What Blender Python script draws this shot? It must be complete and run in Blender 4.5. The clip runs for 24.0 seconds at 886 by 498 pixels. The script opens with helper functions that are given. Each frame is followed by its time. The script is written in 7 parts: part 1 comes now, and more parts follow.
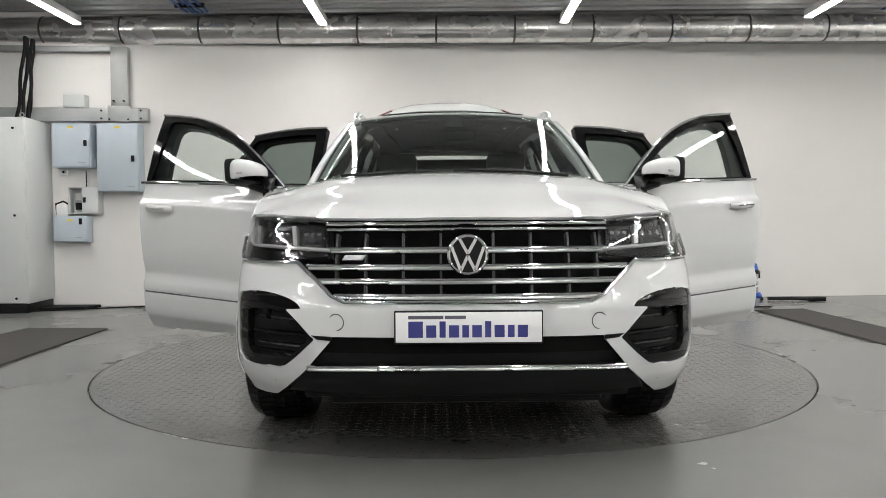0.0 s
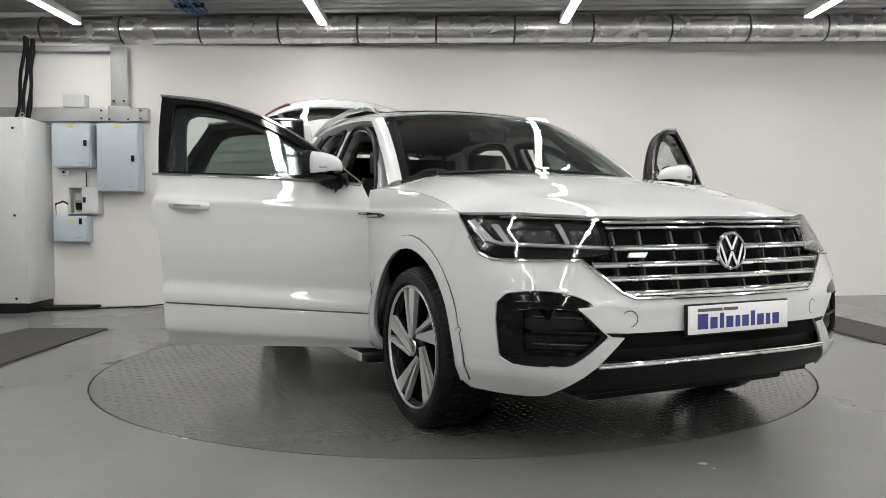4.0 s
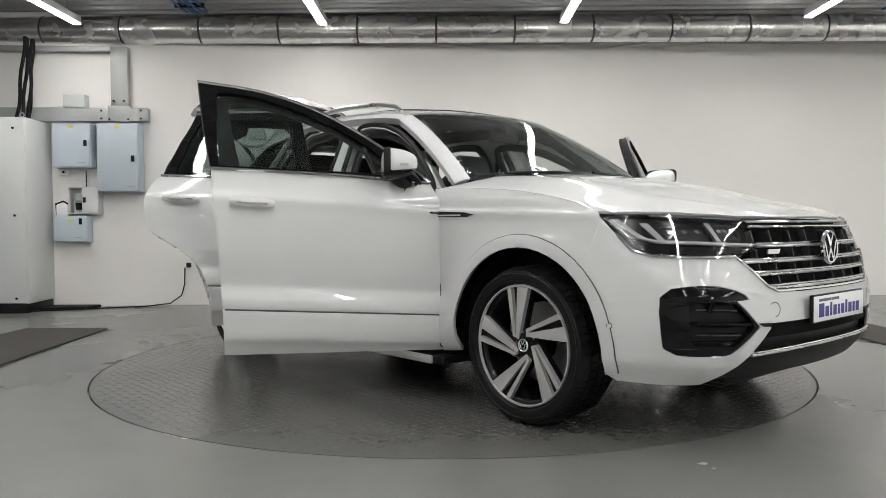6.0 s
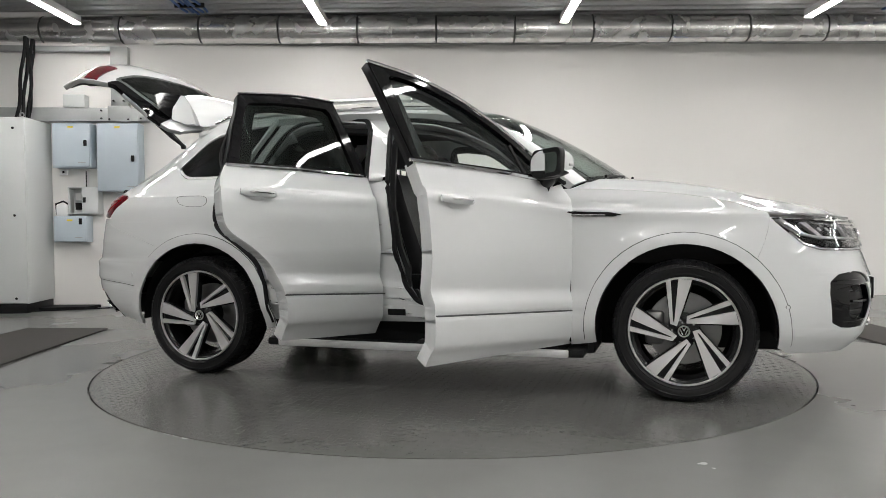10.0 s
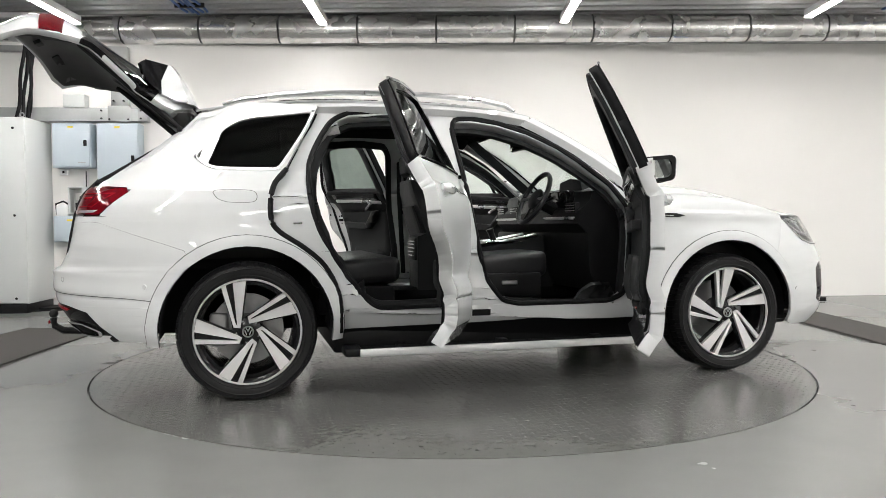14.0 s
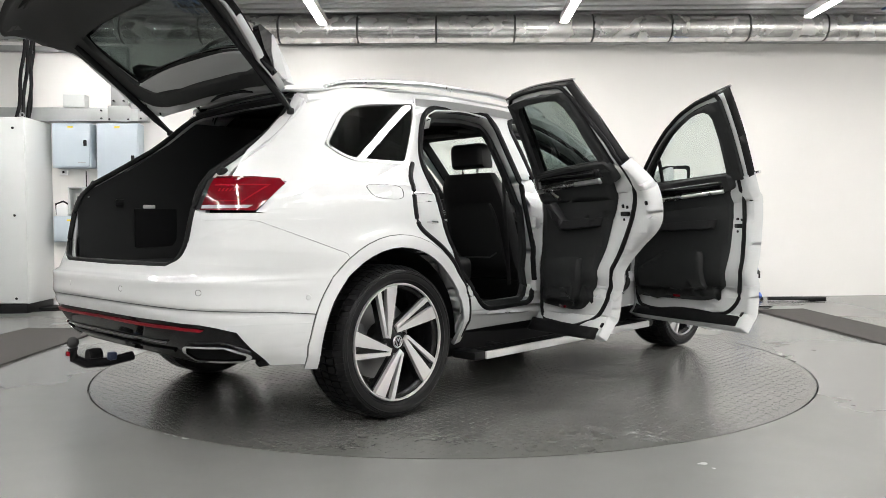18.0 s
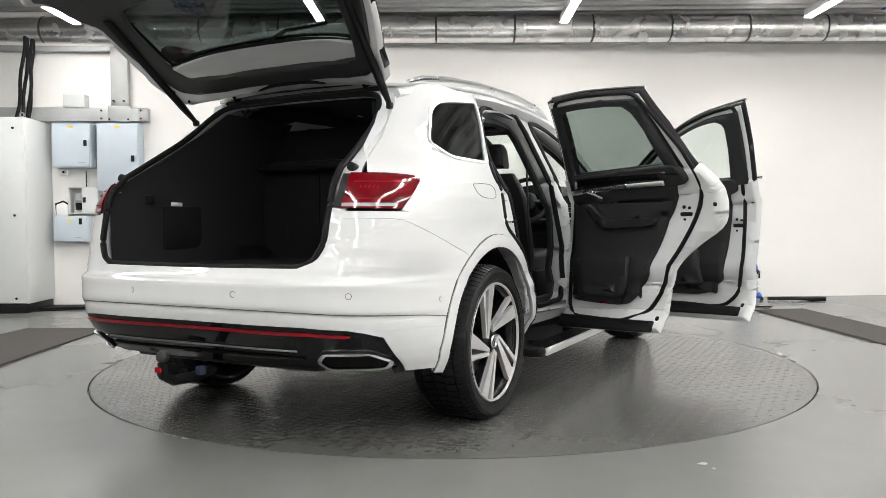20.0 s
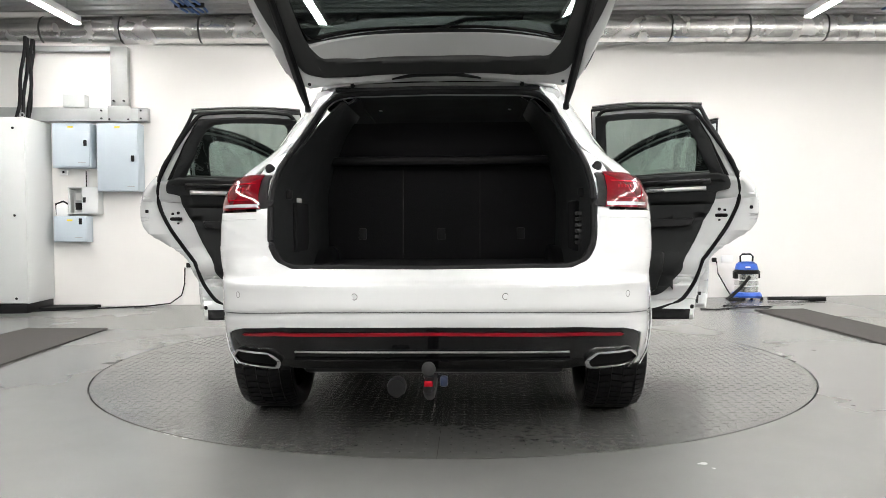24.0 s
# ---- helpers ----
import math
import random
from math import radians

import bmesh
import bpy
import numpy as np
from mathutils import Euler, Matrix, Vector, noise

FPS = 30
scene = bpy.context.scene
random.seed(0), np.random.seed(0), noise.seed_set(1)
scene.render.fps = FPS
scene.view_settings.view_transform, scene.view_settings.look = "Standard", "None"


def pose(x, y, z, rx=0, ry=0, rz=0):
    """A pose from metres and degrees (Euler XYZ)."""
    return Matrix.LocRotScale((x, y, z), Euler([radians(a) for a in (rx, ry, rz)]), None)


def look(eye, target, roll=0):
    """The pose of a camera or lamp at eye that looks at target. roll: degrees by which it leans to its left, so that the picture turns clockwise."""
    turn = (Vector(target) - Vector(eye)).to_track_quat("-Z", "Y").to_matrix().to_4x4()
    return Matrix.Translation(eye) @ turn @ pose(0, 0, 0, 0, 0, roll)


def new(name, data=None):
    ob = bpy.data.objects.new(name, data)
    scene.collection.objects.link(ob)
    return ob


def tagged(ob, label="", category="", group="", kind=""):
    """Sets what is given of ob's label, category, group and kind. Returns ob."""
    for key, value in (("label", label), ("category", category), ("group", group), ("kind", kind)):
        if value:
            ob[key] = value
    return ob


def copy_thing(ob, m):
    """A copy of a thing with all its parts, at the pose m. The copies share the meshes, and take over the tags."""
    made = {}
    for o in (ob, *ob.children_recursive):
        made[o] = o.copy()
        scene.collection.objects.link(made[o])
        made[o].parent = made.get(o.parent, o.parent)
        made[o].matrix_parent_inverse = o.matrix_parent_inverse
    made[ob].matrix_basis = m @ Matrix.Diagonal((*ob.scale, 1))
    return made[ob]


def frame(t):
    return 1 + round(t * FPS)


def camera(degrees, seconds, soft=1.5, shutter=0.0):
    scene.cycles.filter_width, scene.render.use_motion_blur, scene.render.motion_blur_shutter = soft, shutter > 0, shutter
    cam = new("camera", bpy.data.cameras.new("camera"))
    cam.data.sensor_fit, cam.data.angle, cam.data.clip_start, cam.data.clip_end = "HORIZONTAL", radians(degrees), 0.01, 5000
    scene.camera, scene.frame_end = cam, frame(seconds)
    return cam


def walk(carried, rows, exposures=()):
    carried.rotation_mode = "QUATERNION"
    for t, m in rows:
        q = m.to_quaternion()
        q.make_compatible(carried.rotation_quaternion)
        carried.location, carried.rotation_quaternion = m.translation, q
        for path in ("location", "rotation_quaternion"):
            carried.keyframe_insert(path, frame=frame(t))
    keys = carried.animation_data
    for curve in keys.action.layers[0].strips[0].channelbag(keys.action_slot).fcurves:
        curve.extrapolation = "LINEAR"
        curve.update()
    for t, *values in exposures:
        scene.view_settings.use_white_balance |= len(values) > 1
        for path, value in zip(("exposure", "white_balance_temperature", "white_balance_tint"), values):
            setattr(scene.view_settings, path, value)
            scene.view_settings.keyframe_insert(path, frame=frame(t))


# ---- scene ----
from mathutils import geometry

# ---- camera: it stands still while the turntable carries the car round ----
cam = camera(60.0, 24.0, soft=0.6)
EYE = look((0.0, -5.257, 0.920), (-0.00967, -4.25755, 0.88847), -0.378)
EXPOSURES = [(0, -0.22), (2.5, -0.24), (4.5, -0.28), (7, -0.31), (10, -0.26), (12.5, -0.01), (14, 0.25), (16, 0.40), (18.5, 0.35),
             (21, 0.37), (24, 0.52)]
walk(cam, [(0, EYE), (24, EYE)], EXPOSURES)

# heading of the turntable in degrees, time by time (the nose points at the camera at -90)
TURN = [(0.0, -88.93), (0.5, -87.47), (1.0, -85.44), (1.5, -82.82), (2.0, -79.66), (2.5, -76.08), (3.5, -68.2),
        (4.5, -60.14), (5.0, -56.11), (6.0, -48.05), (7.0, -40.43), (8.0, -32.5), (9.0, -24.5), (10.0, -16.8),
        (11.25, -7.0), (12.5, 3.4), (13.0, 7.5), (14.0, 15.35), (15.0, 23.14), (16.0, 30.9), (17.0, 38.75),
        (18.0, 46.8), (18.5, 50.85), (19.5, 58.8), (20.5, 66.58), (21.0, 70.46), (21.5, 74.2), (22.0, 77.78),
        (22.5, 81.08), (23.0, 83.95), (23.5, 86.45), (24.0, 88.49)]

# ---- light: rows of tube lamps on the ceiling, a dim grey world outside the closed room ----
world = bpy.data.worlds.new("world")
scene.world = world
world.use_nodes = True
world.node_tree.nodes["Background"].inputs[0].default_value = (0.5, 0.5, 0.5, 1)
world.node_tree.nodes["Background"].inputs[1].default_value = 0.05
TUBE_GLOW = 63.0


# ---- materials ----
def mat(name, col, rough=0.5, metal=0.0, coat=0.0, var=0.06, scale=6.0, fine=60.0, bump=0.0, rvar=0.1, emit=0.0, spec=0.5):
    """A surface with colour and gloss varied at two scales, and fine relief."""
    m = bpy.data.materials.new(name)
    m.use_nodes = True
    nt = m.node_tree
    b = nt.nodes["Principled BSDF"]
    b.inputs["Metallic"].default_value = metal
    b.inputs["Coat Weight"].default_value = coat
    b.inputs["Coat Roughness"].default_value = 0.012
    b.inputs["Specular IOR Level"].default_value = spec
    tc = nt.nodes.new("ShaderNodeTexCoord")
    n1, n2 = nt.nodes.new("ShaderNodeTexNoise"), nt.nodes.new("ShaderNodeTexNoise")
    n1.inputs["Scale"].default_value, n2.inputs["Scale"].default_value = scale, fine
    n1.inputs["Detail"].default_value, n2.inputs["Detail"].default_value = 5, 3
    for n in (n1, n2):
        nt.links.new(tc.outputs["Object"], n.inputs["Vector"])
    add = nt.nodes.new("ShaderNodeMath")
    add.operation = "MULTIPLY_ADD"
    nt.links.new(n1.outputs["Fac"], add.inputs[0])
    add.inputs[1].default_value = 0.65
    sc = nt.nodes.new("ShaderNodeMath")
    sc.operation = "MULTIPLY"
    nt.links.new(n2.outputs["Fac"], sc.inputs[0])
    sc.inputs[1].default_value = 0.35
    nt.links.new(sc.outputs[0], add.inputs[2])
    ramp = nt.nodes.new("ShaderNodeMapRange")
    ramp.inputs["From Min"].default_value, ramp.inputs["From Max"].default_value = 0.15, 0.85
    ramp.inputs["To Min"].default_value, ramp.inputs["To Max"].default_value = 1 - 1.7 * var, 1 + 1.7 * var
    nt.links.new(add.outputs[0], ramp.inputs["Value"])
    mul = nt.nodes.new("ShaderNodeVectorMath")
    mul.operation = "SCALE"
    mul.inputs[0].default_value = col
    nt.links.new(ramp.outputs[0], mul.inputs["Scale"])
    nt.links.new(mul.outputs[0], b.inputs["Base Color"])
    rr = nt.nodes.new("ShaderNodeMapRange")
    rr.inputs["From Min"].default_value, rr.inputs["From Max"].default_value = 0.15, 0.85
    rr.inputs["To Min"].default_value, rr.inputs["To Max"].default_value = rough * (1 - rvar), min(1, rough * (1 + rvar))
    nt.links.new(n1.outputs["Fac"], rr.inputs["Value"])
    nt.links.new(rr.outputs[0], b.inputs["Roughness"])
    if bump:
        bp = nt.nodes.new("ShaderNodeBump")
        bp.inputs["Strength"].default_value, bp.inputs["Distance"].default_value = bump, 0.004
        nt.links.new(n2.outputs["Fac"], bp.inputs["Height"])
        nt.links.new(bp.outputs[0], b.inputs["Normal"])
    if emit:
        b.inputs["Emission Color"].default_value = (*col, 1)
        b.inputs["Emission Strength"].default_value = emit
    return m


def glass(name, tint, rough=0.0):
    """A pane of two faces: see-through with a tint, mirror gloss that grows towards grazing angles."""
    m = bpy.data.materials.new(name)
    m.use_nodes = True
    nt = m.node_tree
    nt.nodes.remove(nt.nodes["Principled BSDF"])
    out = nt.nodes["Material Output"]
    tr, gl, mx, lw, pw, ma = (nt.nodes.new("ShaderNode" + k) for k in ("BsdfTransparent", "BsdfGlossy", "MixShader", "LayerWeight", "Math", "Math"))
    tr.inputs[0].default_value = (*[c ** 0.5 for c in tint], 1)
    gl.inputs["Roughness"].default_value = rough
    lw.inputs["Blend"].default_value = 0.5
    pw.operation, ma.operation = "POWER", "MULTIPLY_ADD"
    pw.inputs[1].default_value = 4.5
    ma.inputs[1].default_value, ma.inputs[2].default_value = 0.85, 0.045
    nt.links.new(lw.outputs["Facing"], pw.inputs[0])
    nt.links.new(pw.outputs[0], ma.inputs[0])
    nt.links.new(ma.outputs[0], mx.inputs[0])
    nt.links.new(tr.outputs[0], mx.inputs[1])
    nt.links.new(gl.outputs[0], mx.inputs[2])
    nt.links.new(mx.outputs[0], out.inputs[0])
    return m


WALL = mat("painted_wall", (0.80, 0.785, 0.762), 0.8, spec=0.2, var=0.02, scale=1.2, fine=140, bump=0.05)
# lighter than the back wall, to bounce fill light from unseen walls
WALL_FILL = mat("unseen_fill_wall", (0.88, 0.87, 0.85), 0.8, spec=0.2, var=0.02, scale=1.2, fine=140)
FLOOR = mat("grey_epoxy_floor", (0.148, 0.149, 0.144), 0.27, var=0.07, scale=0.55, fine=5, rvar=0.10)
DISC = mat("grey_painted_tread_plate", (0.098, 0.098, 0.093), 0.23, var=0.15, scale=1.3, fine=24, bump=0.12, rvar=0.18)
# near-black that puts the shade of deep recesses into shallow sheets
RECESS_SHADE = mat("recess_shade_black", (0.003, 0.003, 0.003), 0.8, spec=0.1)
GAP = mat("dark_gap", (0.02, 0.02, 0.02), 0.8)
DECK = mat("galvanised_deck", (0.45, 0.45, 0.45), 0.40, 0.9, var=0.08, scale=3, fine=40)
FOIL = mat("crinkled_foil", (0.76, 0.75, 0.74), 0.26, 1.0, var=0.05, scale=5, fine=75, bump=0.30, rvar=0.3)
TAPE = mat("dark_tape", (0.05, 0.05, 0.05), 0.5)
TUBE = mat("lamp_diffuser", (1.0, 0.985, 0.96), 0.5, var=0.0, emit=TUBE_GLOW)
LAMPBODY = mat("lamp_body_white", (0.8, 0.8, 0.8), 0.4)
GALV = mat("galvanised_steel", (0.37, 0.38, 0.375), 0.5, 0.3, var=0.06, scale=4, fine=50)
CABINET = mat("grey_enamel", (0.60, 0.615, 0.61), 0.4, var=0.03, scale=2, fine=90, bump=0.06)
BLUEBOX = mat("blue_grey_enamel", (0.47, 0.535, 0.59), 0.38, var=0.03, scale=3, fine=90, bump=0.05)
RUBBER = mat("black_rubber", (0.007, 0.007, 0.0075), 0.6, spec=0.15, var=0.2, scale=8, fine=90, bump=0.2)
MATTING = mat("dark_ribbed_mat", (0.042, 0.038, 0.035), 0.85, var=0.25, scale=3, fine=70, bump=0.5)
BLACKPL = mat("black_plastic", (0.007, 0.007, 0.0075), 0.45, spec=0.18, var=0.15, scale=10, fine=120, bump=0.08)
GLOSSBLK = mat("gloss_black", (0.005, 0.005, 0.0055), 0.06, spec=0.22, coat=0.12, var=0.05)
WHITEPL = mat("white_plastic", (0.8, 0.8, 0.79), 0.4, var=0.02)
YELLOW = mat("yellow_label", (0.8, 0.6, 0.05), 0.5)
BLUEPL = mat("blue_plastic", (0.03, 0.11, 0.52), 0.35, var=0.08)
STEEL = mat("polished_steel", (0.72, 0.72, 0.72), 0.18, 1.0, var=0.05, scale=5)
NAVY = mat("dark_navy_plastic", (0.010, 0.018, 0.045), 0.4)
BLUECABLE = mat("blue_cable", (0.03, 0.08, 0.22), 0.5)
PAINT = mat("white_car_paint", (0.575, 0.585, 0.585), 0.5, spec=0.0, coat=1.0, var=0.008, scale=2, fine=30, rvar=0.02)
CHROME = mat("chrome", (0.82, 0.82, 0.83), 0.06, 1.0, var=0.03)
BRUSHED = mat("brushed_silver", (0.70, 0.70, 0.70), 0.42, 0.6, var=0.05, scale=6)
SATIN = mat("satin_silver", (0.66, 0.66, 0.66), 0.28, 1.0, var=0.04)
MACHINED = mat("machined_alloy", (0.66, 0.65, 0.65), 0.34, 0.6, var=0.04, scale=9, fine=200)
RIMBLK = mat("black_rim_paint", (0.006, 0.006, 0.0065), 0.2, spec=0.25, coat=0.1, var=0.1)
TYRE = mat("tyre_rubber", (0.007, 0.007, 0.0075), 0.42, spec=0.22, var=0.15, scale=12, fine=90, bump=0.12)
BRAKE = mat("brake_disc", (0.26, 0.26, 0.26), 0.38, 0.8, var=0.1)
LEATHER = mat("black_leather", (0.012, 0.012, 0.013), 0.42, spec=0.3, var=0.12, scale=14, fine=220, bump=0.25)
SOFT = mat("charcoal_soft_trim", (0.015, 0.016, 0.0165), 0.6, spec=0.3, var=0.1, scale=12, fine=220, bump=0.2)
CARPET = mat("black_carpet", (0.008, 0.008, 0.0088), 0.95, spec=0.2, var=0.2, scale=10, fine=260, bump=0.5)
HEADLINER = mat("dark_headliner", (0.010, 0.010, 0.011), 0.9, spec=0.2, var=0.1)
GREYTRIM = mat("grey_tailgate_trim", (0.055, 0.058, 0.058), 0.55, var=0.08, scale=8, fine=160, bump=0.1)
REDLENS = mat("red_lamp_lens", (0.12, 0.001, 0.005), 0.12, spec=0.3, coat=0.6, var=0.12, scale=25, fine=90)
CLEARLENS = mat("clear_lamp_lens", (0.27, 0.20, 0.20), 0.22, coat=0.5, var=0.25, scale=30, fine=120)
REDBAR = mat("bright_red_lens", (0.24, 0.004, 0.011), 0.2, spec=0.2, var=0.1)
DARKTRIM = mat("dark_tailgate_trim", (0.026, 0.027, 0.027), 0.5, var=0.08, scale=8, fine=160, bump=0.1)
LAMPDARK = mat("dark_lamp_housing", (0.010, 0.010, 0.011), 0.18, spec=0.4, var=0.1)
DARKRED = mat("dark_red_lens", (0.22, 0.003, 0.010), 0.3, spec=0.3, var=0.1)
CLEARLENS = mat("clear_lamp_lens", (0.40, 0.40, 0.41), 0.2, coat=1.0, var=0.1)
PROJECTOR = mat("dark_projector_glass", (0.05, 0.05, 0.055), 0.05, coat=1.0, var=0.1)
PLATEW = mat("white_plate", (0.82, 0.82, 0.82), 0.35, var=0.01)
PLATEBLUE = mat("blue_print", (0.035, 0.04, 0.20), 0.5, var=0.02)
PLATEGREY = mat("grey_print", (0.10, 0.10, 0.13), 0.5, var=0.02)
CLEAR = glass("clear_glass", (0.78, 0.85, 0.82))
TINT = glass("tinted_glass", (0.06, 0.07, 0.066))
DOORTINT = glass("green_tinted_glass", (0.24, 0.29, 0.27))
REARTINT = glass("dark_rear_glass", (0.15, 0.18, 0.168))
COVER = glass("clear_lamp_cover", (0.93, 0.93, 0.93))
MIRROR = mat("mirror_glass", (0.9, 0.9, 0.9), 0.02, 1.0, var=0.0)


# ---- building helpers ----
def part(name, bm, material, parent=None, label="", smooth=True, at=None):
    """Links a bmesh as one mesh object, under a thing or a part."""
    me = bpy.data.meshes.new(name)
    if smooth:
        for f in bm.faces:
            f.smooth = True
        for e in bm.edges:
            if len(e.link_faces) == 2 and e.calc_face_angle(0) > 0.62:
                e.smooth = False
    bm.to_mesh(me)
    bm.free()
    me.materials.append(material)
    ob = new(name, me)
    if at is not None:
        ob.matrix_basis = at
    ob.parent = parent
    if label:
        tagged(ob, label)
    return ob


def holder(name, m, label, category, group="", kind=""):
    ob = new(name)
    ob.empty_display_size = 0.1
    ob.matrix_basis = m
    return tagged(ob, label, category, group, kind)


def box(x0, x1, y0, y1, z0, z1, bevel=0.0, seg=2, bm=None):
    bm = bm or bmesh.new()
    m = Matrix.LocRotScale(((x0 + x1) / 2, (y0 + y1) / 2, (z0 + z1) / 2), None, (abs(x1 - x0), abs(y1 - y0), abs(z1 - z0)))
    r = bmesh.ops.create_cube(bm, size=1, matrix=m)
    if bevel:
        ed = list({e for v in r["verts"] for e in v.link_edges})
        bmesh.ops.bevel(bm, geom=ed, offset=bevel, segments=seg, affect="EDGES", profile=0.5)
    return bm


def lathe(profile, seg=48, axis="z", bm=None, m=None):
    """Turns (radius, height) pairs about an axis into a closed or open skin."""
    bm = bm or bmesh.new()
    rings = []
    for r, h in profile:
        ring = []
        for i in range(seg):
            a = 2 * math.pi * i / seg
            c, s = r * math.cos(a), r * math.sin(a)
            co = Vector((c, s, h)) if axis == "z" else (Vector((c, h, s)) if axis == "y" else Vector((h, c, s)))
            ring.append(bm.verts.new(m @ co if m else co))
        rings.append(ring)
    for a, b in zip(rings, rings[1:]):
        for i in range(seg):
            bm.faces.new((a[i], a[(i + 1) % seg], b[(i + 1) % seg], b[i]))
    for ring, r in ((rings[0], profile[0][0]), (rings[-1], profile[-1][0])):
        if r < 1e-3:
            bmesh.ops.pointmerge(bm, verts=ring, merge_co=sum((v.co for v in ring), Vector()) / seg)
    bmesh.ops.recalc_face_normals(bm, faces=bm.faces)
    return bm


def sweep(points, radius, seg=8, bm=None, flat=1.0, cap=True, closed=False):
    """A round (or flattened) bar along a path."""
    bm = bm or bmesh.new()
    pts = [Vector(p) for p in points]
    n = len(pts)
    rings = []
    up = Vector((0, 0, 1))
    for i, p in enumerate(pts):
        a, b = (pts[(i - 1) % n], pts[(i + 1) % n]) if closed else (pts[max(i - 1, 0)], pts[min(i + 1, n - 1)])
        d = (b - a).normalized()
        s = d.cross(up if abs(d.z) < 0.95 else Vector((0, 1, 0))).normalized()
        t = s.cross(d)
        r = radius[i] if isinstance(radius, (list, tuple)) else radius
        rings.append([bm.verts.new(p + (s * math.cos(k) + t * math.sin(k) * flat) * r)
                      for k in (2 * math.pi * j / seg for j in range(seg))])
    pairs = list(zip(rings, rings[1:])) + ([(rings[-1], rings[0])] if closed else [])
    for a, b in pairs:
        for j in range(seg):
            bm.faces.new((a[j], a[(j + 1) % seg], b[(j + 1) % seg], b[j]))
    if cap and not closed:
        bm.faces.new(rings[0])
        bm.faces.new(rings[-1])
    bmesh.ops.recalc_face_normals(bm, faces=bm.faces)
    return bm


def curve(*pts):
    """A smooth function through (x, y) pairs."""
    xs, ys = [p[0] for p in pts], [p[1] for p in pts]
    n = len(xs)
    d = [(ys[i + 1] - ys[i]) / (xs[i + 1] - xs[i]) for i in range(n - 1)]
    t = [d[0]] + [0.0 if d[i - 1] * d[i] <= 0 else 2 * d[i - 1] * d[i] / (d[i - 1] + d[i]) for i in range(1, n - 1)] + [d[-1]]

    def f(x):
        if x <= xs[0]:
            return ys[0] + t[0] * (x - xs[0])
        if x >= xs[-1]:
            return ys[-1] + t[-1] * (x - xs[-1])
        i = 0
        while x > xs[i + 1]:
            i += 1
        h = xs[i + 1] - xs[i]
        s = (x - xs[i]) / h
        return (ys[i] * (1 + 2 * s) * (1 - s) ** 2 + t[i] * h * s * (1 - s) ** 2 + ys[i + 1] * s * s * (3 - 2 * s)
                + t[i + 1] * h * s * s * (s - 1))
    return f


def rounded(poly, radius, steps=4):
    """Rounds the corners of a closed outline."""
    out = []
    n = len(poly)
    for i in range(n):
        p, a, b = Vector(poly[i]), Vector(poly[i - 1]), Vector(poly[(i + 1) % n])
        r = min(radius, (a - p).length * 0.45, (b - p).length * 0.45)
        p0, p1 = p + (a - p).normalized() * r, p + (b - p).normalized() * r
        for k in range(steps + 1):
            s = k / steps
            out.append(tuple(p0 * (1 - s) ** 2 + p * 2 * s * (1 - s) + p1 * s * s))
    return out


def inset(poly, d):
    """Moves a closed outline inwards by d."""
    area = sum(poly[i - 1][0] * poly[i][1] - poly[i][0] * poly[i - 1][1] for i in range(len(poly)))
    sg = 1 if area > 0 else -1
    out = []
    n = len(poly)
    for i in range(n):
        p, a, b = Vector(poly[i]), Vector(poly[i - 1]), Vector(poly[(i + 1) % n])
        e1, e2 = (p - a), (b - p)
        if e1.length < 1e-9 or e2.length < 1e-9:
            out.append(tuple(p))
            continue
        n1 = Vector((-e1.y, e1.x)).normalized() * sg
        n2 = Vector((-e2.y, e2.x)).normalized() * sg
        m = n1 + n2
        m = n1 if m.length < 0.3 else m.normalized() / max(0.5, m.normalized().dot(n1))
        out.append(tuple(p + m * d))
    return out


def with_holes(outer, holes):
    """An outline and its holes, for panel()."""
    return (list(outer), *[list(h) for h in holes])


def triangles(loops):
    """Plane triangles that fill an outline with holes."""
    flat = []
    clean = []
    for lp in loops:
        c = [p for i, p in enumerate(lp) if (Vector(p) - Vector(lp[i - 1])).length > 2e-5]
        clean.append([Vector((p[0], p[1], 0)) for p in c])
        flat += c
    return [tuple(flat[i] for i in t) for t in geometry.tessellate_polygon(clean)]


def clip(poly, k, lim, keep_less):
    out = []
    for i in range(len(poly)):
        p, q = poly[i - 1], poly[i]
        ip, iq = (p[k] <= lim) == keep_less or p[k] == lim, (q[k] <= lim) == keep_less or q[k] == lim
        if ip != iq:
            s = (lim - p[k]) / (q[k] - p[k])
            c = [p[0] + (q[0] - p[0]) * s, p[1] + (q[1] - p[1]) * s]
            c[k] = lim
            out.append(tuple(c))
        if iq:
            out.append(q)
    return out


